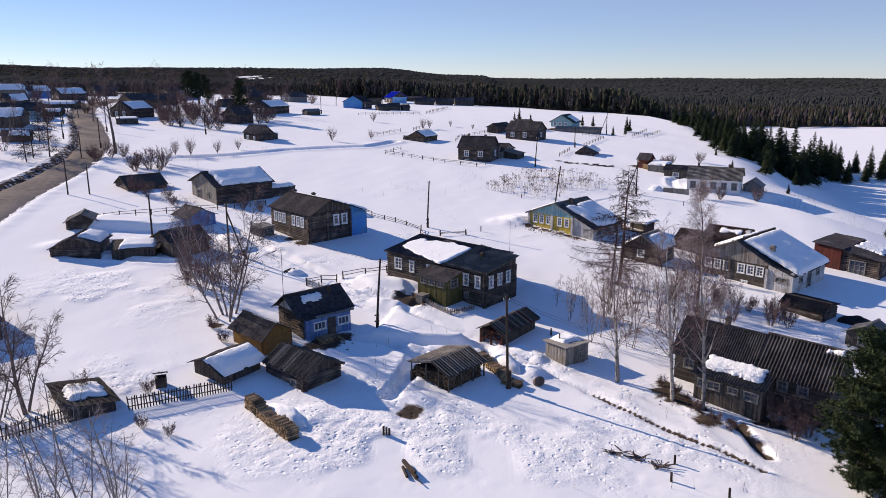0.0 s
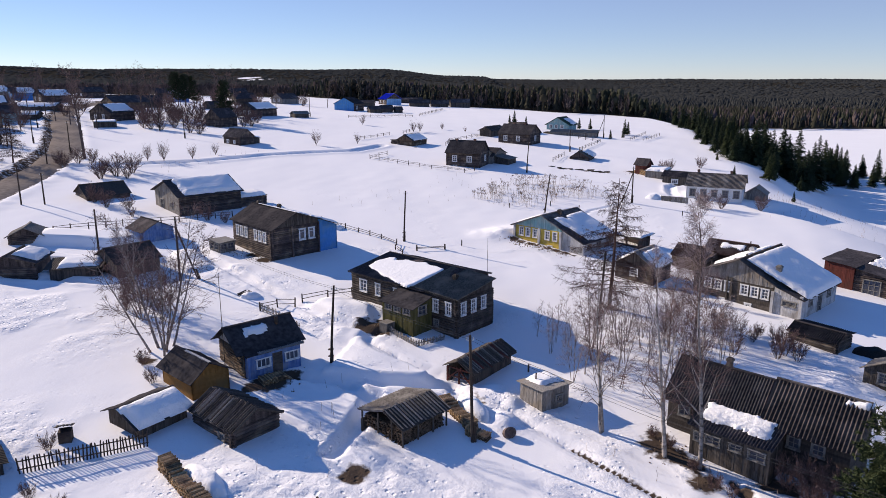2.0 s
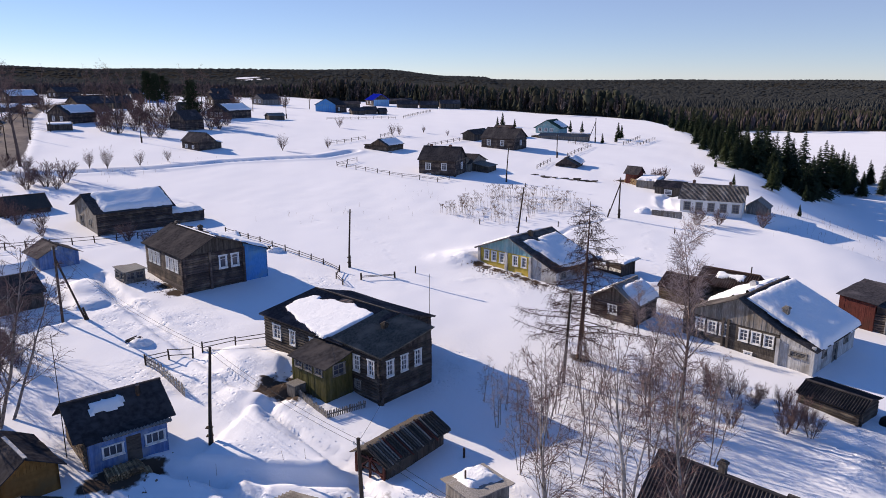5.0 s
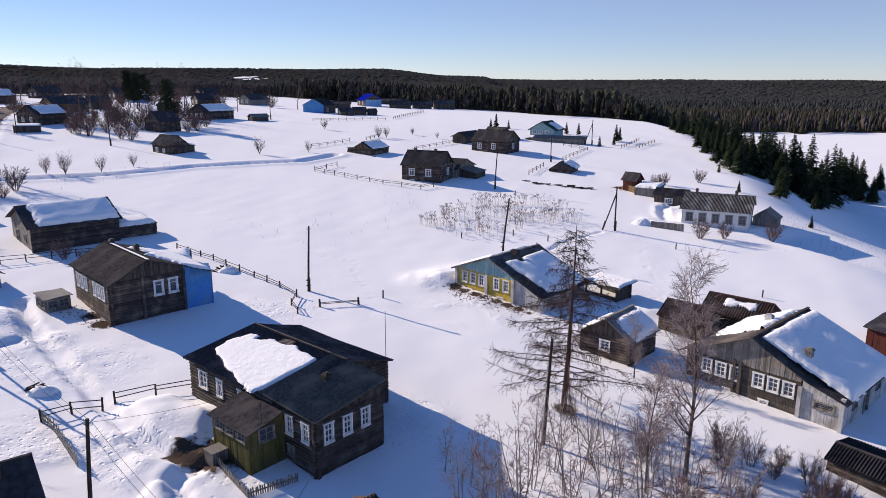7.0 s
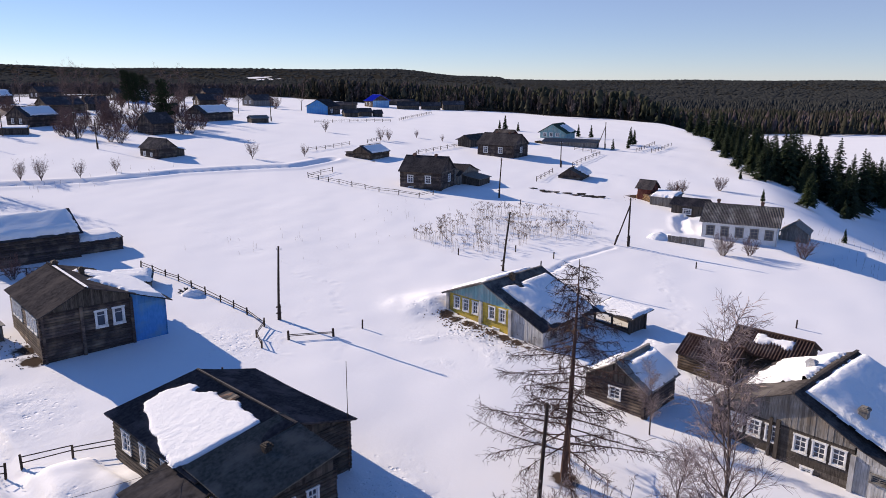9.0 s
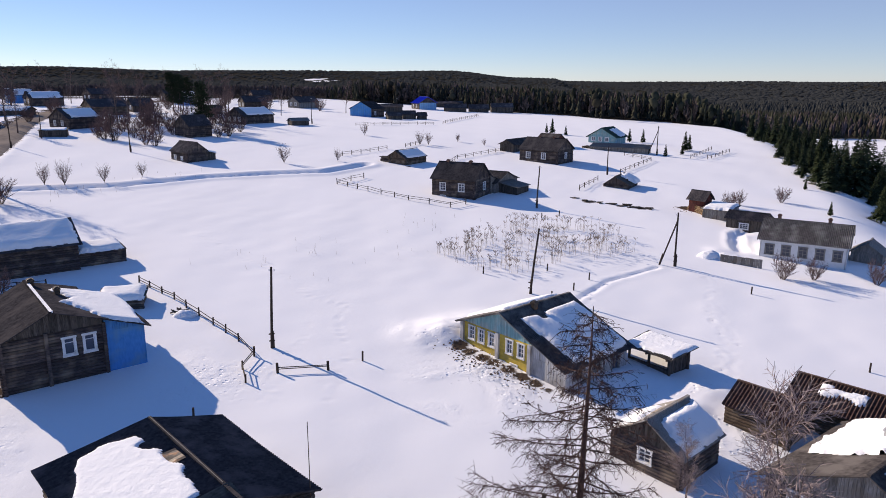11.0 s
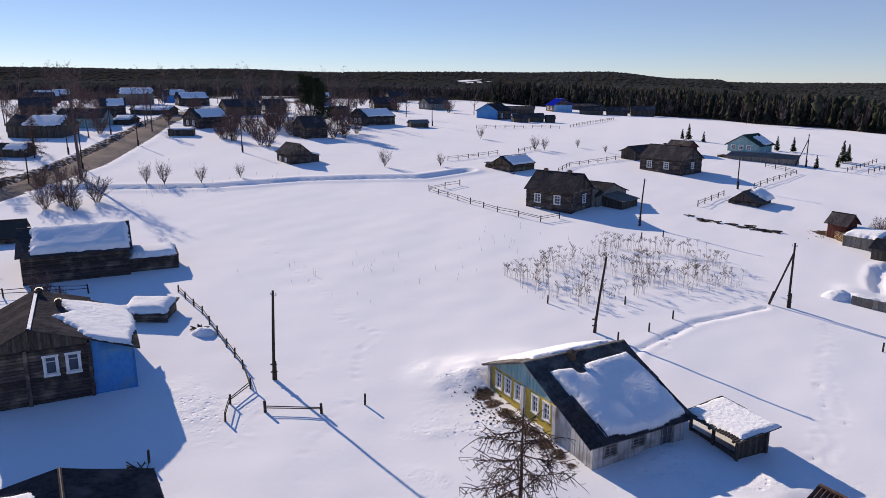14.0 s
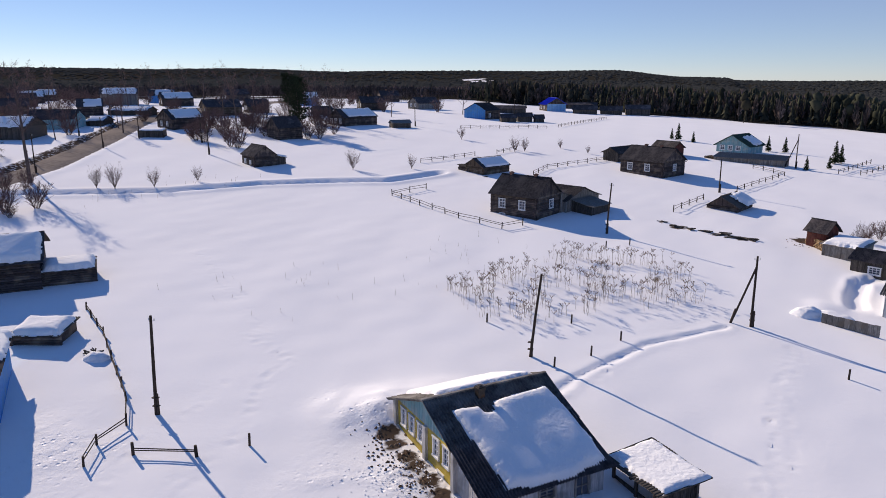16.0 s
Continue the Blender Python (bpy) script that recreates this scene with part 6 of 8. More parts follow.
    block(o, 0, 6.0, 0, 3.5, 1.8, 2.1, "x", None, 0, DARKBOARD, "flat", DARKBOARD, "board", over=0.2, seed=89)
    roof_snow(o, (0, 3.5, 2.1), (6, 3.5, 2.1), (0, 0, 1.8), u=(0.02, 0.98), v=(0.02, 0.98), thick=0.2, ragged=0.05, seed=90)
    # the rest of the village beyond the road
    # x, y, length, depth, eave, walls, turn, snow
    spots = [(-122, 261, 11, 10, 3.0, BROWNLOG, 50, 0), (-166, 292, 11, 9, 3.0, DARKLOG, 50, 1), (-192, 314, 9, 8, 3.2, BLUE, 45, 1), (-192, 288, 13, 10, 4.4, GREYWOOD, 40, 1), (-158, 245, 7, 7, 3.0, DARKLOG, 45, 1), (-152, 251, 14, 5, 1.6, DARKBOARD, 10, 1),
             (-135, 223.5, 7, 5, 1.5, DARKBOARD, 15, 1), (-140.7, 211.7, 12, 8, 2.8, TURQUOISE, 25, 0), (-135.4, 192.3, 13, 9, 3.0, DARKBOARD, 20, 1), (-185, 238.6, 9, 8, 3.0, DARKLOG, 50, 0), (-257, 313, 10, 8, 3.0, DARKLOG, 45, 1), (-238, 290, 10, 8, 3.0, DARKLOG, 50, 1), (-215, 268, 9, 8, 3.0, BROWNLOG, 55, 0),
             (-119, 279, 7, 6, 2.4, DARKBOARD, 50, 0), (-124, 395, 9, 8, 3.0, DARKLOG, 40, 0), (-128, 328, 7, 7, 3.2, PALEBLUE, 45, 1), (-98, 322, 9, 8, 2.8, BLACKLOG, 40, 0), (-84, 345, 11, 7, 2.6, GREYWOOD, 60, 0), (-58, 352, 16, 5, 1.6, DARKBOARD, 10, 0), (-40, 420, 16, 5, 1.8, DARKBOARD, 5, 0),
             (-112, 170, 6, 4, 1.6, DARKBOARD, 20, 1), (-206, 330, 10, 8, 3.0, DARKLOG, 40, 1), (-180, 350, 11, 8, 3.0, DARKLOG, 60, 0), (-96, 284, 6, 5, 2.0, DARKBOARD, 50, 0), (-145, 350, 10, 8, 3.0, DARKLOG, 50, 0)]
    for i, (x, y, w, l, hh, mat, rot, white) in enumerate(spots):
        log = mat in (DARKLOG, BLACKLOG, BROWNLOG)
        small = hh < 2.3
        s = house("village_shed" if small else "village_house", ("dark log" if log else "weathered plank" if mat in (DARKBOARD, GREYWOOD) else "painted plank") + (" outbuilding" if small else " village house") + (" with snow on its roof" if white else " with a bare dark roof") + " beyond the road", x, y, rot, None, "shed" if small else "house")
        top = hh + (1.0 if small else 2.2)
        block(s, 0, w, 0, l, hh, hh, "x", l / 2, top, DARKSLATE, "flat", mat, "log" if log else "board", over=0.4, windows=() if small else row("W", 2, 1.6, l - 4.2, 1.1, 0.95, 1.2), seed=100 + i)
        if white:
            roof_snow(s, (0, l / 2, top), (w, l / 2, top), (0, -0.3, hh - 0.1), u=(0.06 if i % 2 else 0.3, 0.98), v=(0.03, 0.97), thick=0.25, ragged=0.2, seed=120 + i, cell=0.4)
        if not small:
            chimney(s, w * 0.4, l / 2, top - 0.1, 0.7, 0.5)


black_house()
log_and_blue_house()
barn()
yellow_house()
cabin()
big_house()
corrugated_house()
small_blue_house()
yard_sheds()
left_yard()
middle_field()
far_village()

# ---- trees ----
def tube(b, pts, r0, r1, n):
    """A tapering limb through points."""
    m = len(pts)
    o = len(b.v)
    for i, p in enumerate(pts):
        d = (pts[min(i + 1, m - 1)] - pts[max(i - 1, 0)]).normalized()
        s = d.cross(Vector((0.31, 0.17, 0.93)))
        if s.length < 1e-3:
            s = Vector((1, 0, 0))
        s.normalize()
        c = d.cross(s)
        r = r0 + (r1 - r0) * i / (m - 1)
        for k in range(n):
            a = 2 * math.pi * k / n
            q = p + (s * math.cos(a) + c * math.sin(a)) * r
            b.v.append((q.x, q.y, q.z))
    for i in range(m - 1):
        for k in range(n):
            b.f.append((o + i * n + k, o + i * n + (k + 1) % n, o + (i + 1) * n + (k + 1) % n, o + (i + 1) * n + k))
            b.k.append(0)


def ribbon(b, pts, r0, r1):
    """The finest twigs: a thin tapering strip."""
    o, m = len(b.v), len(pts)
    d = (pts[-1] - pts[0]).normalized()
    s = d.cross(Vector((math.sin(o * 1.7), math.cos(o * 2.3), 0.4)))
    s = s.normalized() if s.length > 1e-3 else Vector((1, 0, 0))
    for i, p in enumerate(pts):
        w = s * (r0 + (r1 - r0) * i / (m - 1)) * 1.25
        b.v += [tuple(p + w), tuple(p - w)]
    for i in range(m - 1):
        b.f.append((o + 2 * i, o + 2 * i + 1, o + 2 * i + 3, o + 2 * i + 2))
        b.k.append(0)


def grow(r, p, d, length, steps, wander, lift):
    pts = [p.copy()]
    for _ in range(steps):
        d = (d + Vector((r.uniform(-1, 1), r.uniform(-1, 1), r.uniform(-1, 1))) * wander + Vector((0, 0, lift))).normalized()
        p = p + d * (length / steps)
        pts.append(p.copy())
    return pts


def off(r, d, angle):
    """A direction that leaves d by an angle, anywhere round it."""
    s = d.orthogonal().normalized()
    s.rotate(Matrix.Rotation(r.uniform(0, 6.283), 3, d))
    return (d * math.cos(angle) + s * math.sin(angle)).normalized()


def birch(label, seed, height, stems, bark, dense=1.0, lean=0.12, droop=-0.05, thick=1.0, category="tree", name="birch_tree", low=0.22, twig=None, fine=1.0):
    r = random.Random(seed)
    wood, crown = Build(), Build()
    for s in range(stems):
        h = height * (1 if s == 0 else r.uniform(0.65, 0.95))
        a = r.uniform(0, 6.283)
        d = Vector((math.cos(a) * lean, math.sin(a) * lean, 1)).normalized()
        r0 = 0.0105 * h * thick
        trunk = grow(r, Vector((0.18 * s * math.cos(a), 0.18 * s * math.sin(a), -0.3)), d, h, 9, 0.07, 0.04)
        tube(wood, trunk, r0, 0.012, 7)
        for i in range(int(20 * dense)):
            t = low + (0.97 - low) * (i + r.random()) / (20 * dense)
            k = min(int(t * 9), 8)
            p = trunk[k].lerp(trunk[k + 1], t * 9 - k)
            ax = (trunk[k + 1] - trunk[k]).normalized()
            L = h * r.uniform(0.2, 0.36) * (1.1 - t * 0.72)
            limb = grow(r, p, off(r, ax, r.uniform(0.55, 0.95)), L, 5, 0.13, 0.09)
            rl = max(0.013, r0 * (1 - t) * 0.5)
            tube(wood, limb, rl, 0.008, 4)
            for j in range(int(10 * dense)):
                u = 0.2 + 0.8 * r.random()
                k2 = min(int(u * 5), 4)
                p2 = limb[k2].lerp(limb[k2 + 1], u * 5 - k2)
                tw = grow(r, p2, off(r, (limb[k2 + 1] - limb[k2]).normalized(), r.uniform(0.4, 0.9)), L * r.uniform(0.25, 0.5), 3, 0.18, droop)
                ribbon(crown, tw, 0.010 * fine, 0.006 * fine)
                for m in range(6):
                    w = r.uniform(0.2, 1)
                    k3 = min(int(w * 3), 2)
                    p3 = tw[k3].lerp(tw[k3 + 1], w * 3 - k3)
                    ribbon(crown, grow(r, p3, off(r, (tw[k3 + 1] - tw[k3]).normalized(), r.uniform(0.3, 0.8)), L * r.uniform(0.12, 0.28), 2, 0.15, droop * 1.6), 0.008 * fine, 0.005 * fine)
    e = tagged(new(name), label, category)
    part("trunk", wood, bark, e, smooth=True)
    part("crown", crown, twig or TWIG, e)
    return e


def bush(label, seed, height, stems, dense=1.0, fat=1.0, wide=0.55, name="bare_bush", category="bush", group="bare bushes in the snow", foot=0.0):
    """A bare shrub: upright stems that spread into an oval fan of fine twigs."""
    r = random.Random(seed)
    wood, crown = Build(), Build()
    if foot:
        tube(wood, [Vector((0, 0, -0.3)), Vector((0.02, 0, foot))], 0.016 * height, 0.013 * height, 6)
    for s in range(stems):
        a = r.uniform(0, 6.283)
        sp = wide * math.sqrt(r.random())
        h = height * r.uniform(0.7, 1) * (1 - 0.3 * sp / wide) - foot
        st = grow(r, Vector((0.1 * math.cos(a), 0.1 * math.sin(a), foot - 0.2)), Vector((math.cos(a) * sp, math.sin(a) * sp, 1)).normalized(), h, 6, 0.05, 0.04)
        tube(wood, st, 0.0035 * height + 0.006 * fat, 0.006, 3)
        for i in range(int(12 * dense)):
            t = 0.15 + 0.85 * r.random() ** 0.8
            k = min(int(t * 6), 5)
            p = st[k].lerp(st[k + 1], t * 6 - k)
            L = h * r.uniform(0.2, 0.4) * (1.2 - 0.8 * t)
            tw = grow(r, p, off(r, (st[k + 1] - st[k]).normalized(), r.uniform(0.4, 0.95)), L, 2, 0.1, 0.12)
            ribbon(crown, tw, 0.009 * fat, 0.005 * fat)
            for m in range(4):
                w = r.uniform(0.1, 0.95)
                k3 = min(int(w * 2), 1)
                ribbon(crown, grow(r, tw[k3].lerp(tw[k3 + 1], w * 2 - k3), off(r, (tw[k3 + 1] - tw[k3]).normalized(), r.uniform(0.25, 0.6)), L * r.uniform(0.3, 0.6), 1, 0.15, 0.08), 0.006 * fat, 0.004 * fat)
    e = tagged(new(name), label, category, group)
    part("trunk", wood, BARK, e, smooth=True)
    part("crown", crown, TWIG, e)
    return e


def larch():
    r = random.Random(77)
    wood, crown = Build(), Build()
    H = 14.4
    trunk = grow(r, Vector((0, 0, -0.3)), Vector((0.01, 0, 1)), H, 12, 0.025, 0.05)
    tube(wood, trunk, 0.24, 0.02, 9)
    for i in range(92):
        t = 0.15 + 0.83 * (i + r.random() * 0.7) / 92
        k = min(int(t * 12), 11)
        p = trunk[k].lerp(trunk[k + 1], t * 12 - k)
        a = i * 2.4 + r.uniform(-0.4, 0.4)
        L = (7.4 * (1 - t) ** 0.9 + 0.5) * r.uniform(0.3, 1.15)
        limb = grow(r, p, Vector((math.cos(a), math.sin(a), r.uniform(-0.45, 0.0))).normalized(), L, 6, 0.09, 0.035)
        tube(wood, limb, 0.02 + 0.035 * (1 - t), 0.012, 5)
        for j in range(int(7 + L * 9)):
            u = r.uniform(0.15, 1)
            k2 = min(int(u * 6), 5)
            p2 = limb[k2].lerp(limb[k2 + 1], u * 6 - k2)
            d = off(r, (limb[k2 + 1] - limb[k2]).normalized(), r.uniform(0.5, 1.1))
            tw = grow(r, p2, Vector((d.x, d.y, d.z - 0.35)).normalized(), r.uniform(0.3, 0.95), 3, 0.15, -0.1)
            ribbon(crown, tw, 0.012, 0.007)
            for m in range(3):
                q = tw[r.randint(1, 3)]
                ribbon(crown, grow(r, q, Vector((r.uniform(-1, 1), r.uniform(-1, 1), r.uniform(-1.2, 0.2))).normalized(), r.uniform(0.1, 0.3), 1, 0.1, -0.1), 0.010, 0.007)
    e = tagged(new("larch_tree"), "bare brown larch with drooping twiggy branches, ringed by bare soil", "tree")
    part("trunk", wood, LARCH, e, smooth=True)
    part("crown", crown, LARCH, e)
    return e


def spray(b, r, p, d, L, w, k=0):
    """A drooping needle spray: a bent ragged blade."""
    side = Vector((-d.y, d.x, 0)).normalized()
    pts = []
    for i in range(3):
        t = i / 2
        q = p + d * (L * t) + Vector((0, 0, -0.32 * L * t * t))
        ww = w * (1 - 0.75 * t) * r.uniform(0.7, 1.2)
        up = Vector((0, 0, r.uniform(-0.05, 0.08)))
        pts += [tuple(q + side * ww + up), tuple(q - side * ww - up)]
    b.add(pts, [(0, 1, 3, 2), (2, 3, 5, 4)], k)


def spruce(seed, height, label, mat, name="spruce_tree", width=0.2, gap=0.0, fuzz=1.0):
    r = random.Random(seed)
    wood, crown = Build(), Build()
    tube(wood, [Vector((0, 0, -0.4)), Vector((0, 0, height * 0.5)), Vector((0, 0, height * 0.98))], 0.014 * height, 0.02, 6)
    z = height * (0.06 + gap)
    while z < height * 0.985:
        t = z / height
        R = height * width * (1 - t) ** 0.85 * r.uniform(0.8, 1.12) + 0.12
        n = int((9 + 7 * (1 - t)) * fuzz)
        for i in range(n):
            a = r.uniform(0, 6.283)
            d = Vector((math.cos(a), math.sin(a), r.uniform(-0.05, 0.28)))
            L = R * r.uniform(0.7, 1.15)
            spray(crown, r, Vector((0, 0, z + r.uniform(-0.2, 0.2))), d, L, L * 0.26 + 0.08)
            for m in range(2):
                u = r.uniform(0.3, 0.8)
                a2 = a + r.choice((-1, 1)) * r.uniform(0.5, 1.0)
                spray(crown, r, Vector((0, 0, z)) + d * (L * u) + Vector((0, 0, -0.2 * L * u * u)), Vector((math.cos(a2), math.sin(a2), -0.1)), L * 0.4, L * 0.12 + 0.05)
        z += height * 0.028 + 0.08
    e = tagged(new(name), label, "tree")
    part("trunk", wood, BARK, e)
    part("crown", crown, mat, e)
    return e


def pine_tree(seed, height, label, mat=None, low=0.25, spread=0.26, tufts=24, needles=12, fine=0.04):
    """A pine: limbs with tufts of needle clumps, uneven, with gaps."""
    r = random.Random(seed)
    wood, crown = Build(), Build()
    trunk = grow(r, Vector((0, 0, -0.4)), Vector((0, 0, 1)), height, 8, 0.03, 0.05)
    tube(wood, trunk, 0.016 * height, 0.03, 7)
    for i in range(80):
        t = low + (0.98 - low) * (i + r.random()) / 80
        k = min(int(t * 8), 7)
        p = trunk[k].lerp(trunk[k + 1], t * 8 - k)
        a = r.uniform(0, 6.283)
        L = height * spread * (1.15 - t) ** 0.6 * r.uniform(0.5, 1.1)
        limb = grow(r, p, Vector((math.cos(a), math.sin(a), 0.25)).normalized(), L, 4, 0.1, 0.06)
        tube(wood, limb, 0.03 * (1.2 - t) + 0.01, 0.01, 4)
        for j in range(tufts):
            u = r.uniform(0.15, 1)
            k2 = min(int(u * 4), 3)
            c = limb[k2].lerp(limb[k2 + 1], u * 4 - k2) + Vector((r.gauss(0, 0.3), r.gauss(0, 0.3), r.gauss(0, 0.2)))
            for m in range(needles):
                d = Vector((r.gauss(0, 1), r.gauss(0, 1), r.gauss(0.3, 0.8))).normalized()
                s = d.orthogonal().normalized() * fine
                q = c + d * r.uniform(0.16, 0.34)
                crown.add([tuple(c - s), tuple(c + s), tuple(q)], [(0, 1, 2)])
    e = tagged(new("pine_tree"), label, "tree")
    part("trunk", wood, BARK, e, smooth=True)
    part("crown", crown, mat or PINE, e)
    return e


def plant(ob, x, y, rz=0.0, s=1.0, first=False, dz=0.0):
    m = pose(x, y, ground(x, y) + dz, 0, 0, rz) @ Matrix.Diagonal((s, s, s, 1))
    if first:
        ob.matrix_basis = m
        return ob
    c = copy_thing(ob, pose(x, y, ground(x, y) + dz, 0, 0, rz))
    c.scale = (s, s, s)
    return c


def trees():
    r = random.Random(3)
    big = plant(larch(), 18.2, 83.2, 20, 1, True)
    for x, y, rz, k in ((-89.4, 150.8, 80, 0.72), (-91.0, 145.0, 190, 0.6), (-104.0, 172.0, 10, 0.6)):
        tagged(plant(big, x, y, rz, k), "bare larch with short level branches beyond the road")
    b1 = birch("slender bare birch with several pale stems", 11, 12.0, 2, BIRCH, 0.88, 0.1)
    plant(b1, 12.9, 56.8, 0, 0.98, True)
    b2 = birch("tall bare birch with white forked trunk before the dark house", 12, 14.5, 2, BIRCH, 0.78, 0.12, thick=1.1)
    plant(b2, 16.6, 53.8, 40, 1, True)
    b3 = birch("bare birch with a leaning white trunk", 13, 13.5, 1, BIRCH, 0.95, 0.1, thick=1.2)
    plant(b3, 18.6, 52.6, 0, 1, True)
    b4 = birch("grey bare birch with a dense twiggy crown", 14, 13.9, 1, BARK, 1.75, 0.03, thick=1.1, twig=PALETWIG)
    plant(b4, 24.8, 74.8, 0, 1, True)
    b5 = birch("clump of bare dark birches with many stems", 15, 11.8, 7, PALEBARK, 0.8, 0.42, low=0.2)
    plant(b5, -23.6, 66.9, 0, 1.15, True)
    plant(b5, -28.5, 73.8, 70, 0.6)
    plant(b1, -31.5, 78.5, 70, 0.7)
    plant(b2, -33.0, 81.5, 170, 0.6)
    plant(b4, 22.0, 73.2, 200, 0.62)
    plant(b1, 20.3, 60.5, 130, 0.92)
    plant(b4, 24.8, 89.4, 60, 0.38)
    # bent tree and thin birches by the picket fence
    dead = birch("old dark tree with cut-back bare limbs by the road", 33, 12.0, 1, BARK, 1.0, 0.08, thick=1.8, low=0.4)
    b6 = birch("dark leaning bare tree by the picket fence", 16, 9.5, 2, BARK, 0.9, 0.3, thick=1.5)
    plant(b6, -31.8, 46.6, 150, 1.15, True)
    plant(b5, -33.4, 45.4, 200, 0.7)
    for x, y, s in ((-118, 200, 0.8), (-113.8, 217, 1.0), (-126, 212, 0.85), (-113, 273, 1.2), (-117, 183, 0.8), (-122, 224, 0.8), (-132, 236, 0.85), (-145, 200, 0.8)):
        plant(dead, x, y, r.uniform(0, 360), s * 0.9)
    thin = birch("thin young birch with pale twigs", 17, 6.2, 3, PALEBARK, 0.5, 0.26, thick=0.7, low=0.12, twig=PALETWIG, fine=0.55)
    plant(thin, -21.3, 34.8, 0, 1.5, True)
    for x, y, s in ((-22.9, 34.2, 1.4), (-19.3, 35.2, 1.2), (-25.6, 34.0, 1.3), (-27.3, 44.6, 0.6), (-20.4, 36.8, 0.9)):
        plant(thin, x, y, r.uniform(0, 360), s)
    young = [birch("slender young birch with pale grey twigs in the snow", 71 + i, 6.2, 2 + i, PALEBARK, 0.55, 0.2, thick=0.7, low=0.2, twig=PALETWIG, fine=0.62) for i in (0, 1)]
    first = {0, 1}
    for x, y, s in ((14.2, 69.2, 0.62), (13.0, 66.5, 0.55), (16.0, 67.5, 0.7), (18.4, 66.0, 0.75), (11.8, 64.6, 0.5), (20.6, 66.8, 0.72), (15.5, 64.0, 0.66), (22.5, 69.5, 0.6), (17.4, 70.6, 0.55), (19.2, 72.0, 0.5), (12.4, 70.0, 0.45), (24.6, 67.0, 0.6), (9.6, 74.2, 0.4), (11.2, 73.0, 0.52), (13.2, 74.6, 0.6), (15.0, 72.8, 0.62), (16.6, 74.8, 0.5), (18.2, 74.0, 0.62), (20.0, 75.2, 0.55), (21.6, 72.0, 0.6), (23.0, 75.8, 0.5), (14.2, 71.2, 0.58), (19.4, 70.0, 0.6), (26.4, 72.8, 0.5), (12.0, 71.6, 0.5), (10.6, 70.4, 0.5), (17.2, 72.6, 0.66), (25.4, 75.6, 0.5), (27.0, 74.6, 0.5), (24.0, 73.4, 0.55), (20.8, 73.6, 0.5), (22.2, 77.2, 0.45), (19.0, 76.2, 0.5), (15.6, 75.8, 0.5), (13.8, 76.4, 0.42), (28.6, 73.6, 0.5), (26.0, 70.6, 0.55), (21.0, 68.6, 0.6), (17.0, 69.0, 0.6)):
        if first or r.random() < 0.75:
            k = r.randint(0, 1)
            plant(young[k], x, y, r.uniform(0, 360), s * r.uniform(1.35, 1.85), k in first)
            first.discard(k)
    # bushes
    k1 = bush("bare brown bush with many thin stems in the snow", 21, 3.4, 14, 1.5, 1.0, 0.5)
    k2 = bush("low spreading bare bush in the snow", 22, 2.4, 16, 1.4)
    k3 = bush("bare dark bush in the far village", 23, 3.6, 26, 0.9, 1.4, 0.64)
    plant(k3, -97.5, 229, 0, 1.9, True)
    plant(k1, 28.1, 78.4, 0, 1, True)
    plant(k2, 30.7, 75.6, 0, 1, True)
    for x, y, s in ((29.7, 76.9, 1.0), (32.6, 75.0, 0.9), (27.6, 76.3, 1.1), (27.8, 72.2, 0.9), (31.9, 77.2, 0.8), (22.6, 76.8, 1.0), (34.0, 73.4, 0.7), (32.5, 72.6, 1.1), (33.2, 71.4, 1.0), (31.6, 71.8, 1.0), (17.2, 55.0, 0.6), (18.0, 52.2, 0.6), (18.8, 50.2, 0.7), (23.4, 50.4, 1.0), (24.4, 49.8, 1.1), (25.2, 49.0, 1.0), (24.0, 48.6, 0.9), (25.0, 50.4, 1.0), (16.4, 56.4, 0.55), (19.6, 49.4, 0.6), (-27.6, 75.5, 1.0), (-30.0, 77.6, 1.1), (-31.0, 75.6, 1.0), (-33.2, 80.2, 1.1), (24.2, 71.4, 0.9), (-24.1, 63.8, 0.85), (-22.0, 60.6, 0.8),
                    (-64.4, 142.8, 1.7), (-63.1, 146.7, 1.6), (-66.0, 140.0, 1.5), (-61.5, 141.0, 0.9), (-67.5, 144.0, 1.1), (-88.6, 214.0, 1.9), (-85.0, 212.6, 1.8), (-84.0, 219.5, 1.9), (-91.5, 216.0, 1.6), (-72.2, 207.8, 1.9), (-75.5, 209.5, 1.9), (-73.9, 239.3, 1.6), (-68.2, 238.4, 1.8), (-65.5, 240.5, 1.6),
                    (-77.2, 153.1, 1.3), (-81.5, 153.6, 1.2), (-76.0, 156.2, 1.2), (-79.0, 150.5, 1.2), (-54.0, 118.0, 1.1), (-50.2, 117.0, 1.0), (-57.5, 121.0, 1.2), (-36.0, 112.5, 1.0), (-33.0, 111.5, 0.7), (-47.5, 112.8, 0.6), (-96.0, 236.0, 1.6), (-80.0, 246.0, 1.7), (-24.6, 50.6, 0.8), (-29.0, 49.0, 0.9), (-30.6, 48.5, 0.8), (-22.8, 45.5, 0.7), (-20.5, 44.6, 0.6)):
        plant(k3 if y > 110 else k1 if s > 0.85 else k2, x, y, r.uniform(0, 360), s)
    for x, y, s in ((44.7, 137.2, 1.2), (48.3, 137.7, 1.0), (55.3, 137.7, 1.1), (46.5, 172.5, 0.9), (48.0, 177.0, 1.0), (50.5, 180.5, 1.0), (59.0, 185.0, 1.1)):
        plant(k3, x, y, r.uniform(0, 360), s)
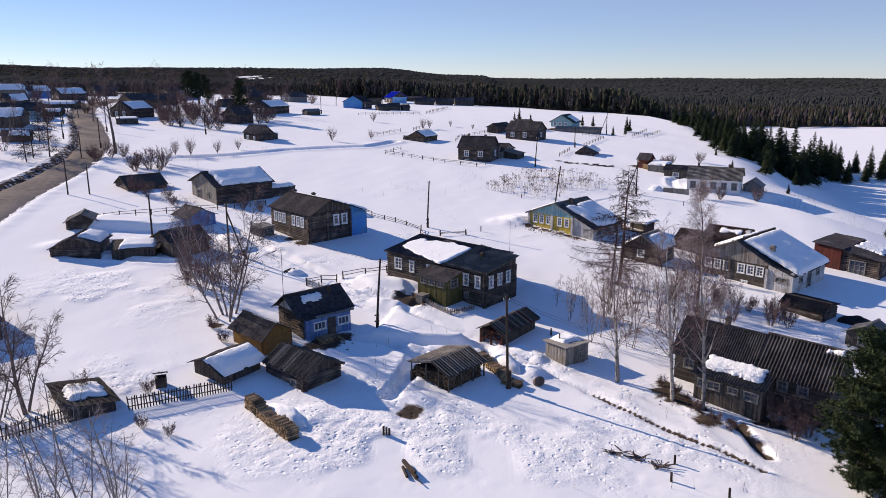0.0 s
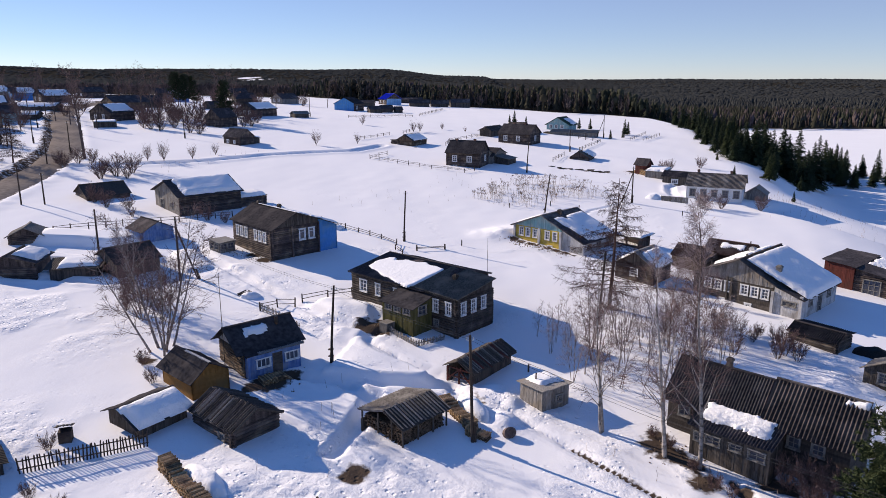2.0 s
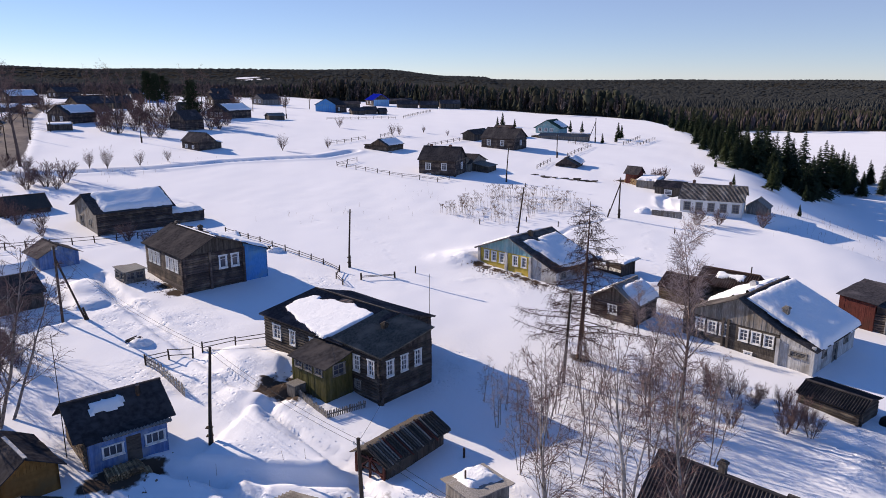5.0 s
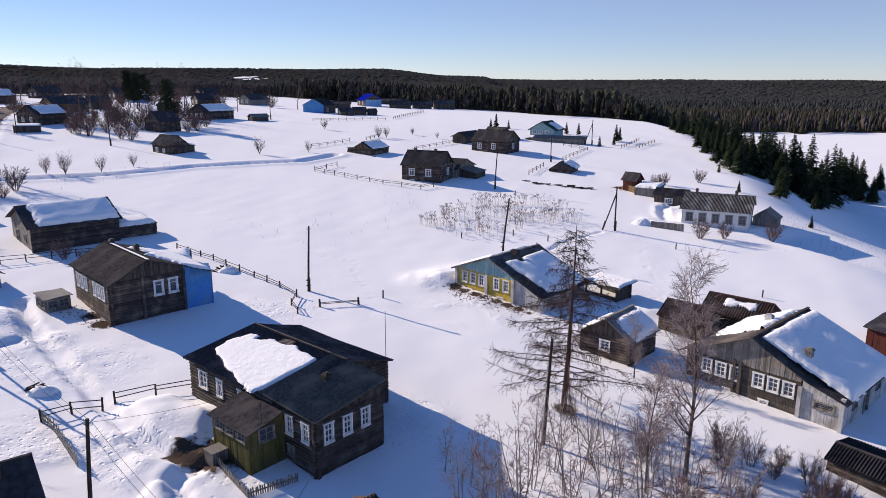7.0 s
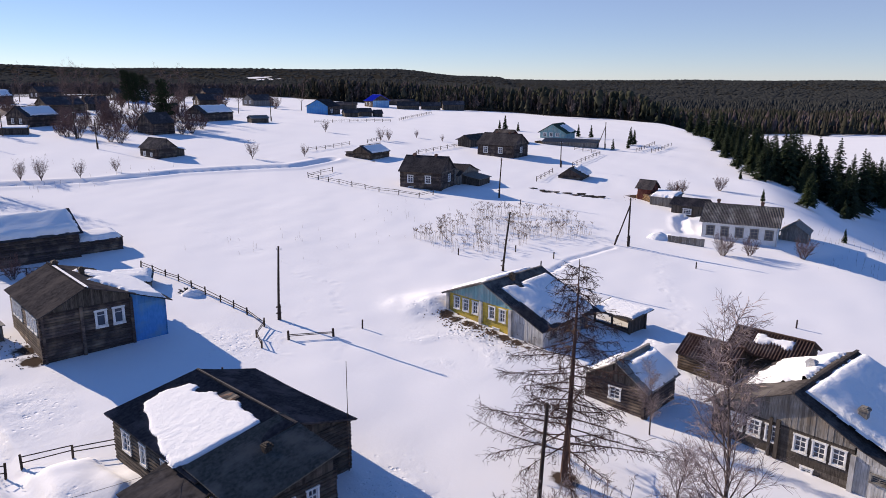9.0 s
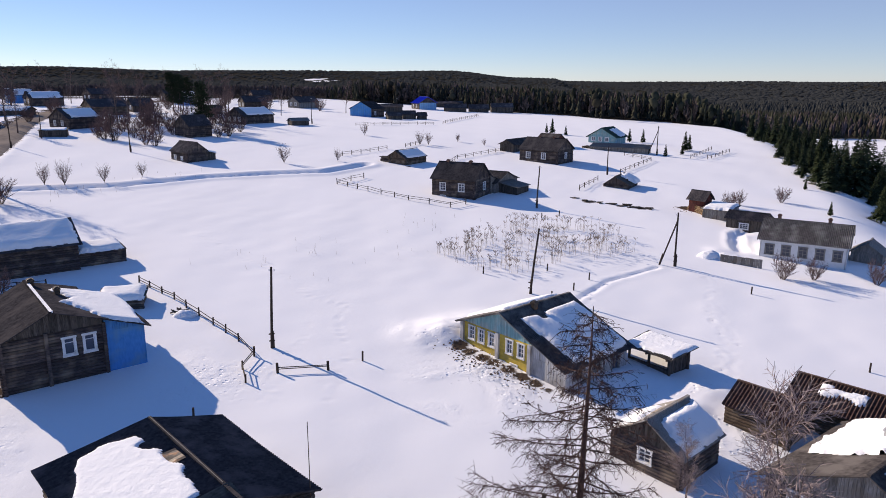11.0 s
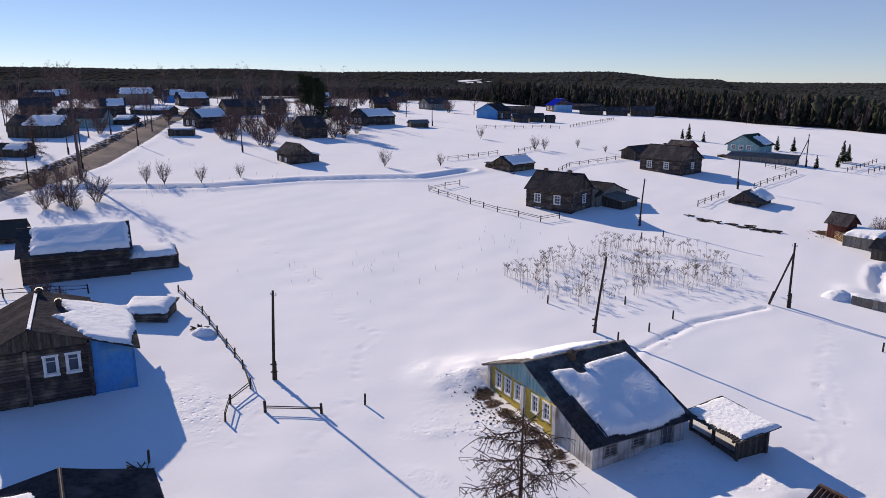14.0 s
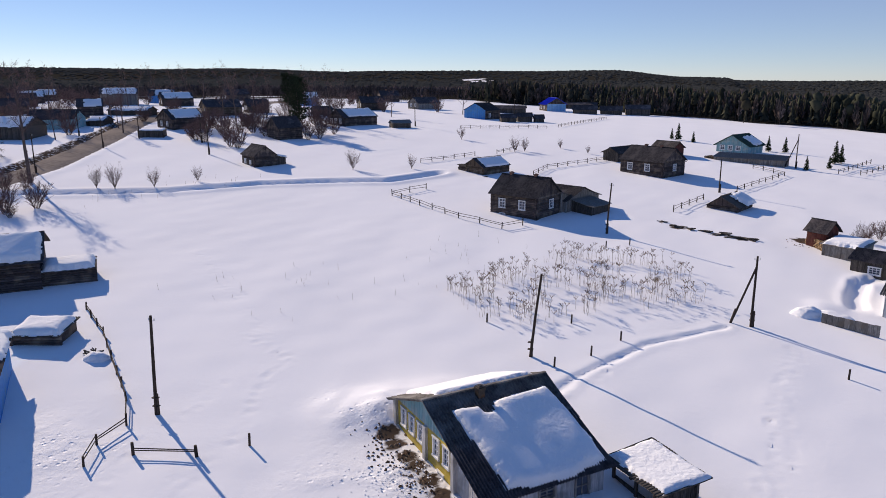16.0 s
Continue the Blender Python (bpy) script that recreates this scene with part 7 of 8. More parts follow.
    k4 = bush("small bare tree with a fan-shaped crown in the snowy field", 91, 4.8, 24, 0.9, 0.95, 0.56, "field_tree", "tree", "small bare trees in the field", 0.5)
    for i, (x, y, s) in enumerate(((-63.0, 161.6, 1.1), (-58.1, 165.1, 0.85), (-66.3, 161.0, 0.95), (-55.7, 173.1, 0.7), (-37.0, 195.7, 1.05), (-27.1, 201.6, 0.75), (-32.4, 247.6, 0.9), (-14.5, 233.5, 0.95), (-12.6, 235.2, 0.85), (-6.0, 244.0, 0.6), (1.5, 239.0, 0.5))):
        plant(k4, x, y, r.uniform(0, 360), s, i == 0)
    # tall village trees
    t1 = birch("tall bare poplar rising above the far houses", 31, 16.0, 1, BARK, 0.85, 0.05, thick=1.3)
    plant(t1, -107.0, 250.0, 0, 1.0, True)
    for x, y, s in ((-150, 262, 0.9), (-176, 285, 0.9), (-205, 255, 0.95), (-225, 285, 1.0), (-168, 318, 0.9), (-190, 335, 1.0), (-140, 300, 0.8), (-240, 310, 1.0), (-212, 340, 1.0), (-104.5, 252.0, 1.05), (-84.5, 263.0, 1.0), (-80.5, 266.0, 1.0), (-86.5, 268.0, 0.9), (-126.0, 280.0, 0.9), (-140.0, 240.0, 0.85), (-170.0, 245.0, 0.9), (-60.0, 330.0, 0.8), (-95.0, 300.0, 0.9), (-112, 300, 0.8), (-74, 296, 0.7), (-132, 330, 0.9), (-155, 345, 0.9), (-185, 320, 0.9), (-205, 270, 1.0), (-160, 212, 0.8)):
        plant(t1, x, y, r.uniform(0, 360), s)
    plant(dead, -79.4, 159.8, 30, 1.6, True)
    plant(b5, -100.0, 146.0, 150, 0.7)
    plant(b5, -95.0, 128.0, 250, 0.65)
    plant(b5, -104.0, 158.0, 50, 0.7)
    p1 = pine_tree(41, 9.0, "dense dark green pine beside the long house", low=0.05, spread=0.4, tufts=56, needles=22, fine=0.026)
    plant(p1, 26.2, 43.4, 0, 1.2, True)
    # second pine, added to fill in the first one's low limbs
    tagged(plant(p1, 26.9, 40.6, 140, 0.75), "smaller pine added to fill in the taller one's lower limbs")
    p2 = pine_tree(42, 13.5, "tall dark round-headed pine among the far houses", NEEDLE, 0.22, 0.3, tufts=15, fine=0.085)
    plant(p2, -74.5, 238.0, 0, 1.0, True)
    plant(p2, -76.8, 240.2, 100, 0.9)
    for x, y, s in ((-108, 290, 0.95), (-111.5, 292, 1.0), (-105.5, 293, 0.9), (-110, 296, 0.85), (-123, 315, 0.9), (-114, 300, 0.8)):
        plant(p2, x, y, r.uniform(0, 360), s)
    for x, y, s in ((-95.1, 226.3, 2.2), (-92.5, 228.5, 2.0), (-85.6, 233, 2.4), (-83, 235.5, 2.1), (-88.2, 231.5, 2.0), (-79.6, 257, 2.3), (-76.5, 255, 2.1), (-82.5, 259, 2.0), (-90, 238, 1.9), (-101, 236, 2.0), (-78.5, 228, 1.7), (-66.0, 228, 1.6), (-64.5, 231, 1.6), (-105, 268, 2.2), (-110, 272, 2.1), (-130, 255, 2.0), (-140, 268, 2.2), (-128, 240, 1.8), (-160, 262, 2.2), (-172, 250, 2.2), (-200, 300, 2.4), (-210, 290, 2.4), (-182, 275, 2.2), (-148, 232, 2.0), (-222, 300, 2.6), (-118, 300, 2.2), (-100, 305, 2.2), (-88, 320, 2.2), (-72, 335, 2.0), (-230, 270, 2.4)):
        plant(k3, x, y, r.uniform(0, 360), s)
    # scrub between the houses beyond the road
    n = 0
    while n < 34:
        a, d = math.radians(r.uniform(19, 50)), r.uniform(175, 330)
        x, y = -d * math.sin(a), 60 + d * math.cos(a)
        if near_line(np.array(x), np.array(y), ROAD_LINE)[0] < 9 or any(math.hypot(x - hx, y - hy) < 9 for hx, hy in HOMES):
            continue
        n += 1
        plant(k3, x, y, r.uniform(0, 360), r.uniform(1.3, 2.5))
    # spruces on the slope
    sp = [spruce(51 + i, 14.0, "dark green spruce on the snowy slope", NEEDLE, width=0.22 + 0.025 * i) for i in range(3)]
    pn = spruce(57, 12.0, "bushy dark green pine on the snowy slope", PINE, "pine_tree", 0.3, 0.05, 1.2)
    # x, y, height
    base = [(103.4, 219.6, 18.6), (99.5, 223.7, 19.0), (97.7, 230.9, 17.0), (73.6, 179.8, 7.5), (80.0, 205.5, 15.0), (77.4, 205.9, 10.6), (73.6, 202.9, 9.9), (72.7, 208.1, 8.0), (73.4, 219.0, 8.2), (75.7, 234.6, 8.0), (77.0, 246.6, 6.5), (116.8, 243.8, 15.3), (122.1, 247.2, 13.7), (123.3, 243.1, 12.0), (121.3, 232.8, 8.3), (104.3, 241.6, 15.4), (84.8, 212.0, 14.8), (102.2, 263.1, 13.6), (79.2, 214.5, 9.8), (76.6, 215.2, 7.9), (76.6, 223.5, 8.6), (78.0, 236.8, 7.9), (105.4, 230.3, 12.4), (113.0, 243.2, 8.5), (127.2, 254.1, 11.5), (126.2, 258.7, 10.3),
            (134.6, 237.1, 10.2), (127.7, 234.4, 8.3), (138.0, 243.0, 11.0), (99.8, 215.8, 11.9), (98.1, 220.5, 12.2), (77.3, 187.0, 7.8), (120.2, 230.4, 7.8), (97.9, 245.7, 17.0), (102.6, 241.2, 16.8), (86.0, 212.0, 12.0), (90.0, 219.0, 14.0), (83.0, 222.0, 12.0), (88.0, 228.0, 14.0), (82.0, 233.0, 10.0), (94.0, 238.0, 15.0), (86.0, 243.0, 12.0), (81.0, 249.0, 9.0), (90.0, 252.0, 13.0), (98.0, 250.0, 15.0), (86.0, 262.0, 11.0), (92.0, 268.0, 13.0), (88.0, 278.0, 11.0), (84.0, 290.0, 9.0), (90.0, 294.0, 12.0), (86.0, 306.0, 9.0)]
    for i, (x, y, h) in enumerate(base):
        k = i % 4 if x < 110 else (3 if i % 3 else 0)
        plant((sp + [pn])[k], x, y, r.uniform(0, 360), 0.86 * h / (12.0 if k == 3 else 14.0), i < 4)
    line = [(88, 322), (85, 290), (82, 262), (78, 240), (76, 215), (79, 206), (82, 203)]
    for i in range(70):
        t = r.random() ** 0.8 * 5.999
        k = int(t)
        x, y = [line[k][j] + (line[k + 1][j] - line[k][j]) * (t - k) for j in (0, 1)]
        plant((sp + [pn])[i % 4], x + abs(r.gauss(0, 6)) + 1.5, y + r.gauss(0, 4), r.uniform(0, 360), r.uniform(0.2, 0.75))
    for i in range(16):
        t = r.random()
        plant((sp + [pn])[(i * 3) % 4], 112 + 26 * t + r.gauss(0, 4), 244 + 10 * t + r.gauss(0, 6), r.uniform(0, 360), r.uniform(0.3, 0.85))
    # young trees about the far farm
    yg = spruce(61, 4.2, "young pine standing alone in the snow", PINE, "young_pine", 0.2, 0.03, 0.8)
    spots = [(19.5, 279.9, 1.1), (23.6, 276.3, 0.7), (41.5, 266.1, 0.9), (45.3, 266.0, 0.9), (47.2, 238.1, 0.7), (52.0, 242.3, 0.65), (54.2, 250.5, 1.2), (17.8, 281.0, 0.7), (55.6, 252.4, 1.0), (68.0, 200.0, 0.5), (72.0, 214.0, 0.6), (75.0, 232.0, 0.5), (79.0, 250.0, 0.6), (64.0, 176.0, 0.55), (66.5, 150.0, 0.5), (70.5, 120.0, 0.8), (84.0, 285.0, 0.7), (95.0, 330.0, 0.8), (90.0, 345.0, 0.7)]
    for i, (x, y, s) in enumerate(spots):
        plant(yg, x, y, r.uniform(0, 360), s, i == 0)


def forest():
    """All far woods as one mass of small ragged trees."""
    rng = np.random.RandomState(8)
    pts = []
    for r0, r1, gap in ((230, 460, 3.2), (460, 800, 4.6), (800, 1300, 8.5), (1300, 2200, 15), (2200, 4400, 27)):
        ring = np.pi * (r1 ** 2 - r0 ** 2) * (128 / 360)
        n = int(ring / gap ** 2)
        a = np.radians(rng.uniform(-58, 70, n))
        rr = np.sqrt(rng.uniform(r0 ** 2, r1 ** 2, n))
        x, y = -rr * np.sin(a), 60 + rr * np.cos(a)
        keep = rng.uniform(0, 1, n) < in_forest(x, y)
        pts.append(np.stack([x, y, np.full(n, gap)], 1)[keep])
    P = np.concatenate(pts)
    n = len(P)
    z = land(P[:, 0], P[:, 1])
    d = np.hypot(P[:, 0], P[:, 1] - 60)
    leafy = rng.uniform(0, 1, n) < 0.2 + 0.2 * (wave(P[:, 0], P[:, 1], 120, 31) > 0.6) + 0.2 * (d < 500) + 0.7 * (np.degrees(np.arctan2(-P[:, 0], P[:, 1] - 60)) > 15) * (d < 1150)
    h = rng.uniform(7.5, 13.5, n) * (0.85 + 0.15 * np.clip(wave(P[:, 0], P[:, 1], 70, 33), -1, 1))
    h = np.where(rng.uniform(0, 1, n) < 0.12, h * 0.6, h)
    west = (np.degrees(np.arctan2(-P[:, 0], P[:, 1] - 60)) > 13) & (d < 1300)
    h = np.where(west, h * 0.62, h)
    w = h * rng.uniform(0.1, 0.17, n) * np.clip(P[:, 2] / 4.2, 1, 4)
    h = np.where(leafy, h * 0.9, h)
    # template: two stacked ragged cones, five sides
    V, F = [], []
    for zb, zt, rb in ((0.06, 0.68, 1.0), (0.42, 1.0, 0.66)):
        o = len(V)
        for k in range(5):
            V.append((math.cos(k * 1.2566 + zb * 5) * rb, math.sin(k * 1.2566 + zb * 5) * rb, zb + 0.05 * (k % 2)))
        V.append((0, 0, zt))
        F += [(o + k, o + (k + 1) % 5, o + 5) for k in range(5)]
    V2, F2 = [], []
    for zb, zm, zt, rb in ((0.1, 0.55, 1.0, 0.85),):
        for k in range(5):
            V2.append((math.cos(k * 1.2566) * rb * 0.35, math.sin(k * 1.2566) * rb * 0.35, zb))
        for k in range(5):
            V2.append((math.cos(k * 1.2566 + 0.6) * rb, math.sin(k * 1.2566 + 0.6) * rb, zm + 0.08 * (k % 2)))
        V2.append((0, 0, zt))
        F2 += [(k, (k + 1) % 5, 5 + k) for k in range(5)] + [((k + 1) % 5, 5 + (k + 1) % 5, 5 + k) for k in range(5)] + [(5 + k, 5 + (k + 1) % 5, 10) for k in range(5)]

    def mass(name, sel, V, F, mat, label):
        V, F = np.array(V), np.array(F)
        m = int(sel.sum())
        a = rng.uniform(0, 6.283, m)
        jit = rng.uniform(0.6, 1.4, (m, len(V)))
        c, s = np.cos(a)[:, None], np.sin(a)[:, None]
        X = (V[None, :, 0] * c - V[None, :, 1] * s) * w[sel][:, None] * jit + P[sel][:, 0][:, None]
        Y = (V[None, :, 0] * s + V[None, :, 1] * c) * w[sel][:, None] * jit + P[sel][:, 1][:, None]
        Z = V[None, :, 2] * h[sel][:, None] + z[sel][:, None]
        v = np.stack([X, Y, Z], -1).reshape(-1, 3)
        f = (F[None] + (np.arange(m) * len(V))[:, None, None]).reshape(-1, 3)
        me = bpy.data.meshes.new(name)
        me.vertices.add(len(v))
        me.vertices.foreach_set("co", v.ravel())
        me.loops.add(f.size)
        me.loops.foreach_set("vertex_index", f.ravel())
        me.polygons.add(len(f))
        me.polygons.foreach_set("loop_start", np.arange(0, f.size, 3))
        me.polygons.foreach_set("loop_total", np.full(len(f), 3))
        me.update(calc_edges=True)
        me.materials.append(mat)
        tagged(new(name, me), label, "forest", kind="stuff")
    far = d > 1300
    h = np.where(far, h * 0.5, h)
    w = np.where(far, w * 2.0, w)
    # nearer trees: ragged tiers, and sprays of bare twigs
    V3, F3 = [], []
    for k in range(6):
        zb, rb = 0.08 + 0.14 * k, 1.0 - 0.15 * k
        o = len(V3)
        for i in range(8):
            a = i * 0.7854 + k * 0.9
            V3.append((math.cos(a) * rb * (1.15 if i % 2 else 0.45), math.sin(a) * rb * (1.15 if i % 2 else 0.45), zb - (0.03 if i % 2 else -0.05)))
        V3.append((0, 0, min(zb + 0.3, 1.0)))
        F3 += [(o + i, o + (i + 1) % 8, o + 8) for i in range(8)]
    V4, F4 = [(-0.06, 0, 0), (0.06, 0, 0), (0, 0, 0.9), (0, -0.06, 0), (0, 0.06, 0), (0, 0, 0.85)], [(0, 1, 2), (3, 4, 5)]
    for k in range(34):
        a, zb = rng.uniform(0, 6.283), rng.uniform(0.2, 0.72)
        rr, up = rng.uniform(0.5, 1.3) * (1.15 - zb), rng.uniform(0.12, 0.3)
        o = len(V4)
        V4 += [(0, 0, zb), (math.cos(a) * rr, math.sin(a) * rr, zb + up), (math.cos(a + 0.35) * rr * 0.8, math.sin(a + 0.35) * rr * 0.8, zb + up + 0.06)]
        F4.append((o, o + 1, o + 2))
    # round-headed pines: two ragged crowns on a bare stem
    V5, F5 = [(-0.05, 0, 0), (0.05, 0, 0), (0, 0, 0.6)], [(0, 1, 2)]
    for zc, rc, hc, ox in ((0.58, 0.95, 0.24, 0.2), (0.8, 0.72, 0.2, -0.15)):
        o = len(V5)
        V5.append((ox, 0, zc - hc * 0.8))
        for k, (zz, rr) in enumerate(((-0.35, 0.85), (0.4, 0.75))):
            V5 += [(ox + math.cos(i * 1.0472 + k * 0.5) * rr * rc * (1.15 if i % 2 else 0.8), math.sin(i * 1.0472 + k * 0.5) * rr * rc * (0.85 if i % 2 else 1.2), zc + hc * zz + 0.03 * (i % 3)) for i in range(6)]
        V5.append((ox, 0, zc + hc))
        for i in range(6):
            n1 = (i + 1) % 6
            F5 += [(o, o + 1 + n1, o + 1 + i), (o + 1 + i, o + 1 + n1, o + 7 + i), (o + 1 + n1, o + 7 + n1, o + 7 + i), (o + 7 + i, o + 7 + n1, o + 13)]
    close = d < 450
    pines = rng.uniform(0, 1, n) < 0.3
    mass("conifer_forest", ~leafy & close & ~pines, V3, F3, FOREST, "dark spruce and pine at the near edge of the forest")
    w = np.where(pines & close, w * 1.2, w)
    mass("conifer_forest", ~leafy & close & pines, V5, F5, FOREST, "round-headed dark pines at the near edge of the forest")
    mass("leafless_wood", leafy & close, V4, F4, surface("edge_leafless_wood", (0.06, 0.048, 0.046), (0.12, 0.098, 0.092), (1, 1, 1), 0.4, 0.95, 0.0, None, 1, 0.35, 0.0), "grey-brown bare birches at the near edge of the forest")
    leafy, conifer = leafy & ~close, ~leafy & ~close
    bare = surface("far_leafless_wood", (0.055, 0.044, 0.047), (0.095, 0.077, 0.08), (1, 1, 1), 0.4, 0.95, 0.0, None, 1, 0.35, 0.0)
    mass("leafless_wood", west & (d > 900), V2, F2, bare, "purple-brown leafless wood round snowy clearings on the hill")
    leafy, conifer = leafy & ~(west & (d > 900)), conifer & ~(west & (d > 900))
    mass("conifer_forest", (conifer | leafy) & (d > 900), V, F, FARWOOD, "dark forest on far hills and horizon, haze put into its colour")
    leafy, conifer = leafy & (d <= 900), conifer & (d <= 900)
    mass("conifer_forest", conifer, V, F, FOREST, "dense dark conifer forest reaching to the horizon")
    mass("leafless_wood", leafy, V2, F2, bare, "grey-brown leafless trees scattered through the forest")


# ---- poles, wires, fences ----
def power_pole(x, y, h, stub=True, strut=None, lean=(0, 0), label="dark wooden power pole with insulators"):
    e = thing("power_pole", label, "power pole", x, y, 0, None, "village power poles")
    b = Build()
    tube(b, [Vector((0, 0, -0.8)), Vector((lean[0] * 0.5, lean[1] * 0.5, h * 0.5)), Vector((lean[0], lean[1], h))], 0.13, 0.09, 8)
    b.add([(lean[0] + 0.09 * math.cos(k), lean[1] + 0.09 * math.sin(k), h) for k in (0, 1.57, 3.14, 4.71)], [(0, 1, 2, 3)])
    part("pole", b, POLEWOOD, e, smooth=True)
    for s in (-1, 1):
        q = Build()
        q.beam((lean[0], lean[1], h - 0.35), (lean[0] + 0.22 * s, lean[1] + 0.05, h - 0.35), 0.03)
        q.beam((lean[0] + 0.22 * s, lean[1] + 0.05, h - 0.35), (lean[0] + 0.22 * s, lean[1] + 0.05, h - 0.18), 0.08, n=6)
        part("insulator", q, CERAMIC, e)
    if stub:
        q = Build()
        q.beam((0.17, 0.05, -0.8), (0.15, 0.05, 1.5), 0.22, n=7)
        for zz in (0.6, 1.2):
            q.box(-0.16, -0.12, zz, 0.28, 0.18, zz + 0.06)
        part("stub_post", q, POLEWOOD, e)
    if strut:
        q = Build()
        q.beam((strut[0], strut[1], -0.8), (lean[0] * 0.85, lean[1] * 0.85, h * 0.85), 0.19, n=7)
        q.beam((strut[0] + 0.1, strut[1], -0.5), (strut[0] * 0.75 + 0.1, strut[1] * 0.75, 1.5), 0.22, n=6)
        part("strut", q, POLEWOOD, e)
    return Vector((x + lean[0], y + lean[1], ground(x, y) + h - 0.2))


def wire(a, b, sag=0.5):
    m = Build()
    pts = [a.lerp(b, i / 14) - Vector((0, 0, sag * 4 * (i / 14) * (1 - i / 14))) for i in range(15)]
    tube(m, pts, 0.012, 0.012, 3)
    solo("power_wire", m, WIRE, "sagging dark power wire between poles", "wire", group="power wires")


def poles():
    A = power_pole(-8.8, 66.1, 6.9, lean=(0.5, 0.1))
    B = power_pole(3.4, 54.5, 7.9, lean=(-0.25, 0))
    power_pole(-6.1, 106.2, 7.1, lean=(0.35, 0))
    power_pole(15.3, 125.2, 7.1, lean=(0.8, 0))
    power_pole(15.6, 167.7, 6.9, lean=(0.4, 0))
    power_pole(32.7, 139.5, 6.7, strut=(-2.0, 0.3), label="power pole braced by a slanting strut")
    power_pole(45.3, 239.6, 7.2, strut=(-2.4, 0.3), label="power pole braced by a slanting strut")
    power_pole(30.0, 204.5, 5.8)
    power_pole(16.2, 78.2, 7.6, False, lean=(0.35, 0))
    L = power_pole(-41.6, 91.2, 5.6, False)
    M = power_pole(-29.4, 85.2, 7.6, False, strut=(2.0, 1.0), label="tall dark pole with a long slanting stay")
    for x, y, h in ((-99.0, 195.4, 6.9), (-86.5, 167.0, 7.3), (-83.5, 152.6, 6.0), (-67.0, 116.9, 6.0), (-63.8, 117.8, 5.0), (-85.0, 211.4, 6.5), (-72.6, 198.0, 6.5), (-102.2, 210.0, 6.0), (-92.5, 150.0, 6.0), (-101.5, 178.0, 6.5), (-117.0, 206.0, 6.5), (-55.0, 271.0, 8.0), (-38.0, 322.0, 7.0), (2.0, 402.0, 8.0)):
        power_pole(x, y, h, h > 6.2)
    for s in (-0.2, 0.2):
        o = Vector((s, s * 0.3, 0))
        wire(A + o, B + o, 0.35)
        wire(A + o, M + o, 0.9)
        wire(B + o, Vector((30.0, 34.0, 6.0)) + o, 0.9)
    wire(A, Vector((-2.0, 78.0, 4.9)), 0.3)
    wire(B, Vector((3.5, 73.4, 4.9)), 0.4)


def rail_fence(pts, label, rails=(0.45, 0.8), gap=2.4, high=0.95, stout=0.15, seed=0):
    r = random.Random(seed)
    e = thing("rail_fence", label, "fence", *pts[0], 0, 0, "field rail fences")
    e.matrix_basis = pose(0, 0, 0)
    spots = []
    for (ax, ay), (bx, by) in zip(pts, pts[1:]):
        n = max(1, round(math.hypot(bx - ax, by - ay) / gap))
        spots += [(ax + (bx - ax) * i / n, ay + (by - ay) * i / n) for i in range(n)]
    spots.append(pts[-1])
    tops = []
    for x, y in spots:
        z = ground(x, y)
        b = Build()
        dx, dy = r.uniform(-0.08, 0.08), r.uniform(-0.08, 0.08)
        b.beam((x, y, z - 0.5), (x + dx, y + dy, z + high * r.uniform(0.9, 1.15)), stout, n=6, taper=0.85)
        part("post", b, POLEWOOD, e)
        tops.append(Vector((x, y, z)))
    for p, q in zip(tops, tops[1:]):
        for h in rails:
            b = Build()
            b.beam(p + Vector((0, 0, h + r.uniform(-0.1, 0.1))), q + Vector((0, 0, h + r.uniform(-0.1, 0.1))), 0.075, n=5)
            part("rail", b, POLEWOOD, e)


def picket_fence(pts, label, high=1.1, step=0.22, seed=0, mat=None):
    r = random.Random(seed)
    e = new("picket_fence")
    tagged(e, label, "fence")
    shape = Build()
    shape.add([(-0.045, -0.012, -0.4), (0.045, -0.012, -0.4), (0.045, -0.012, high - 0.09), (0, -0.012, high), (-0.045, -0.012, high - 0.09), (-0.045, 0.012, -0.4), (0.045, 0.012, -0.4), (0.045, 0.012, high - 0.09), (0, 0.012, high), (-0.045, 0.012, high - 0.09)],
              [(0, 1, 2, 3, 4), (9, 8, 7, 6, 5), (1, 6, 7, 2), (2, 7, 8, 3), (3, 8, 9, 4), (4, 9, 5, 0)])
    me = shape.mesh("picket", mat or POLEWOOD)
    for (ax, ay), (bx, by) in zip(pts, pts[1:]):
        L = math.hypot(bx - ax, by - ay)
        a = math.degrees(math.atan2(by - ay, bx - ax))
        n = int(L / step)
        for i in range(n):
            t = (i + 0.5) / n
            x, y = ax + (bx - ax) * t, ay + (by - ay) * t
            part("picket", me, None, e, m=pose(x, y, ground(x, y) + r.uniform(-0.05, 0.05), r.uniform(-4, 4), r.uniform(-5, 5), a))
        for h in (0.3, high - 0.3):
            b = Build()
            m = max(1, int(L / 2))
            for i in range(m):
                p, q = [(ax + (bx - ax) * k / m, ay + (by - ay) * k / m) for k in (i, i + 1)]
                b.beam((p[0], p[1], ground(*p) + h), (q[0], q[1], ground(*q) + h), 0.06)
            part("rail", b, mat or POLEWOOD, e)


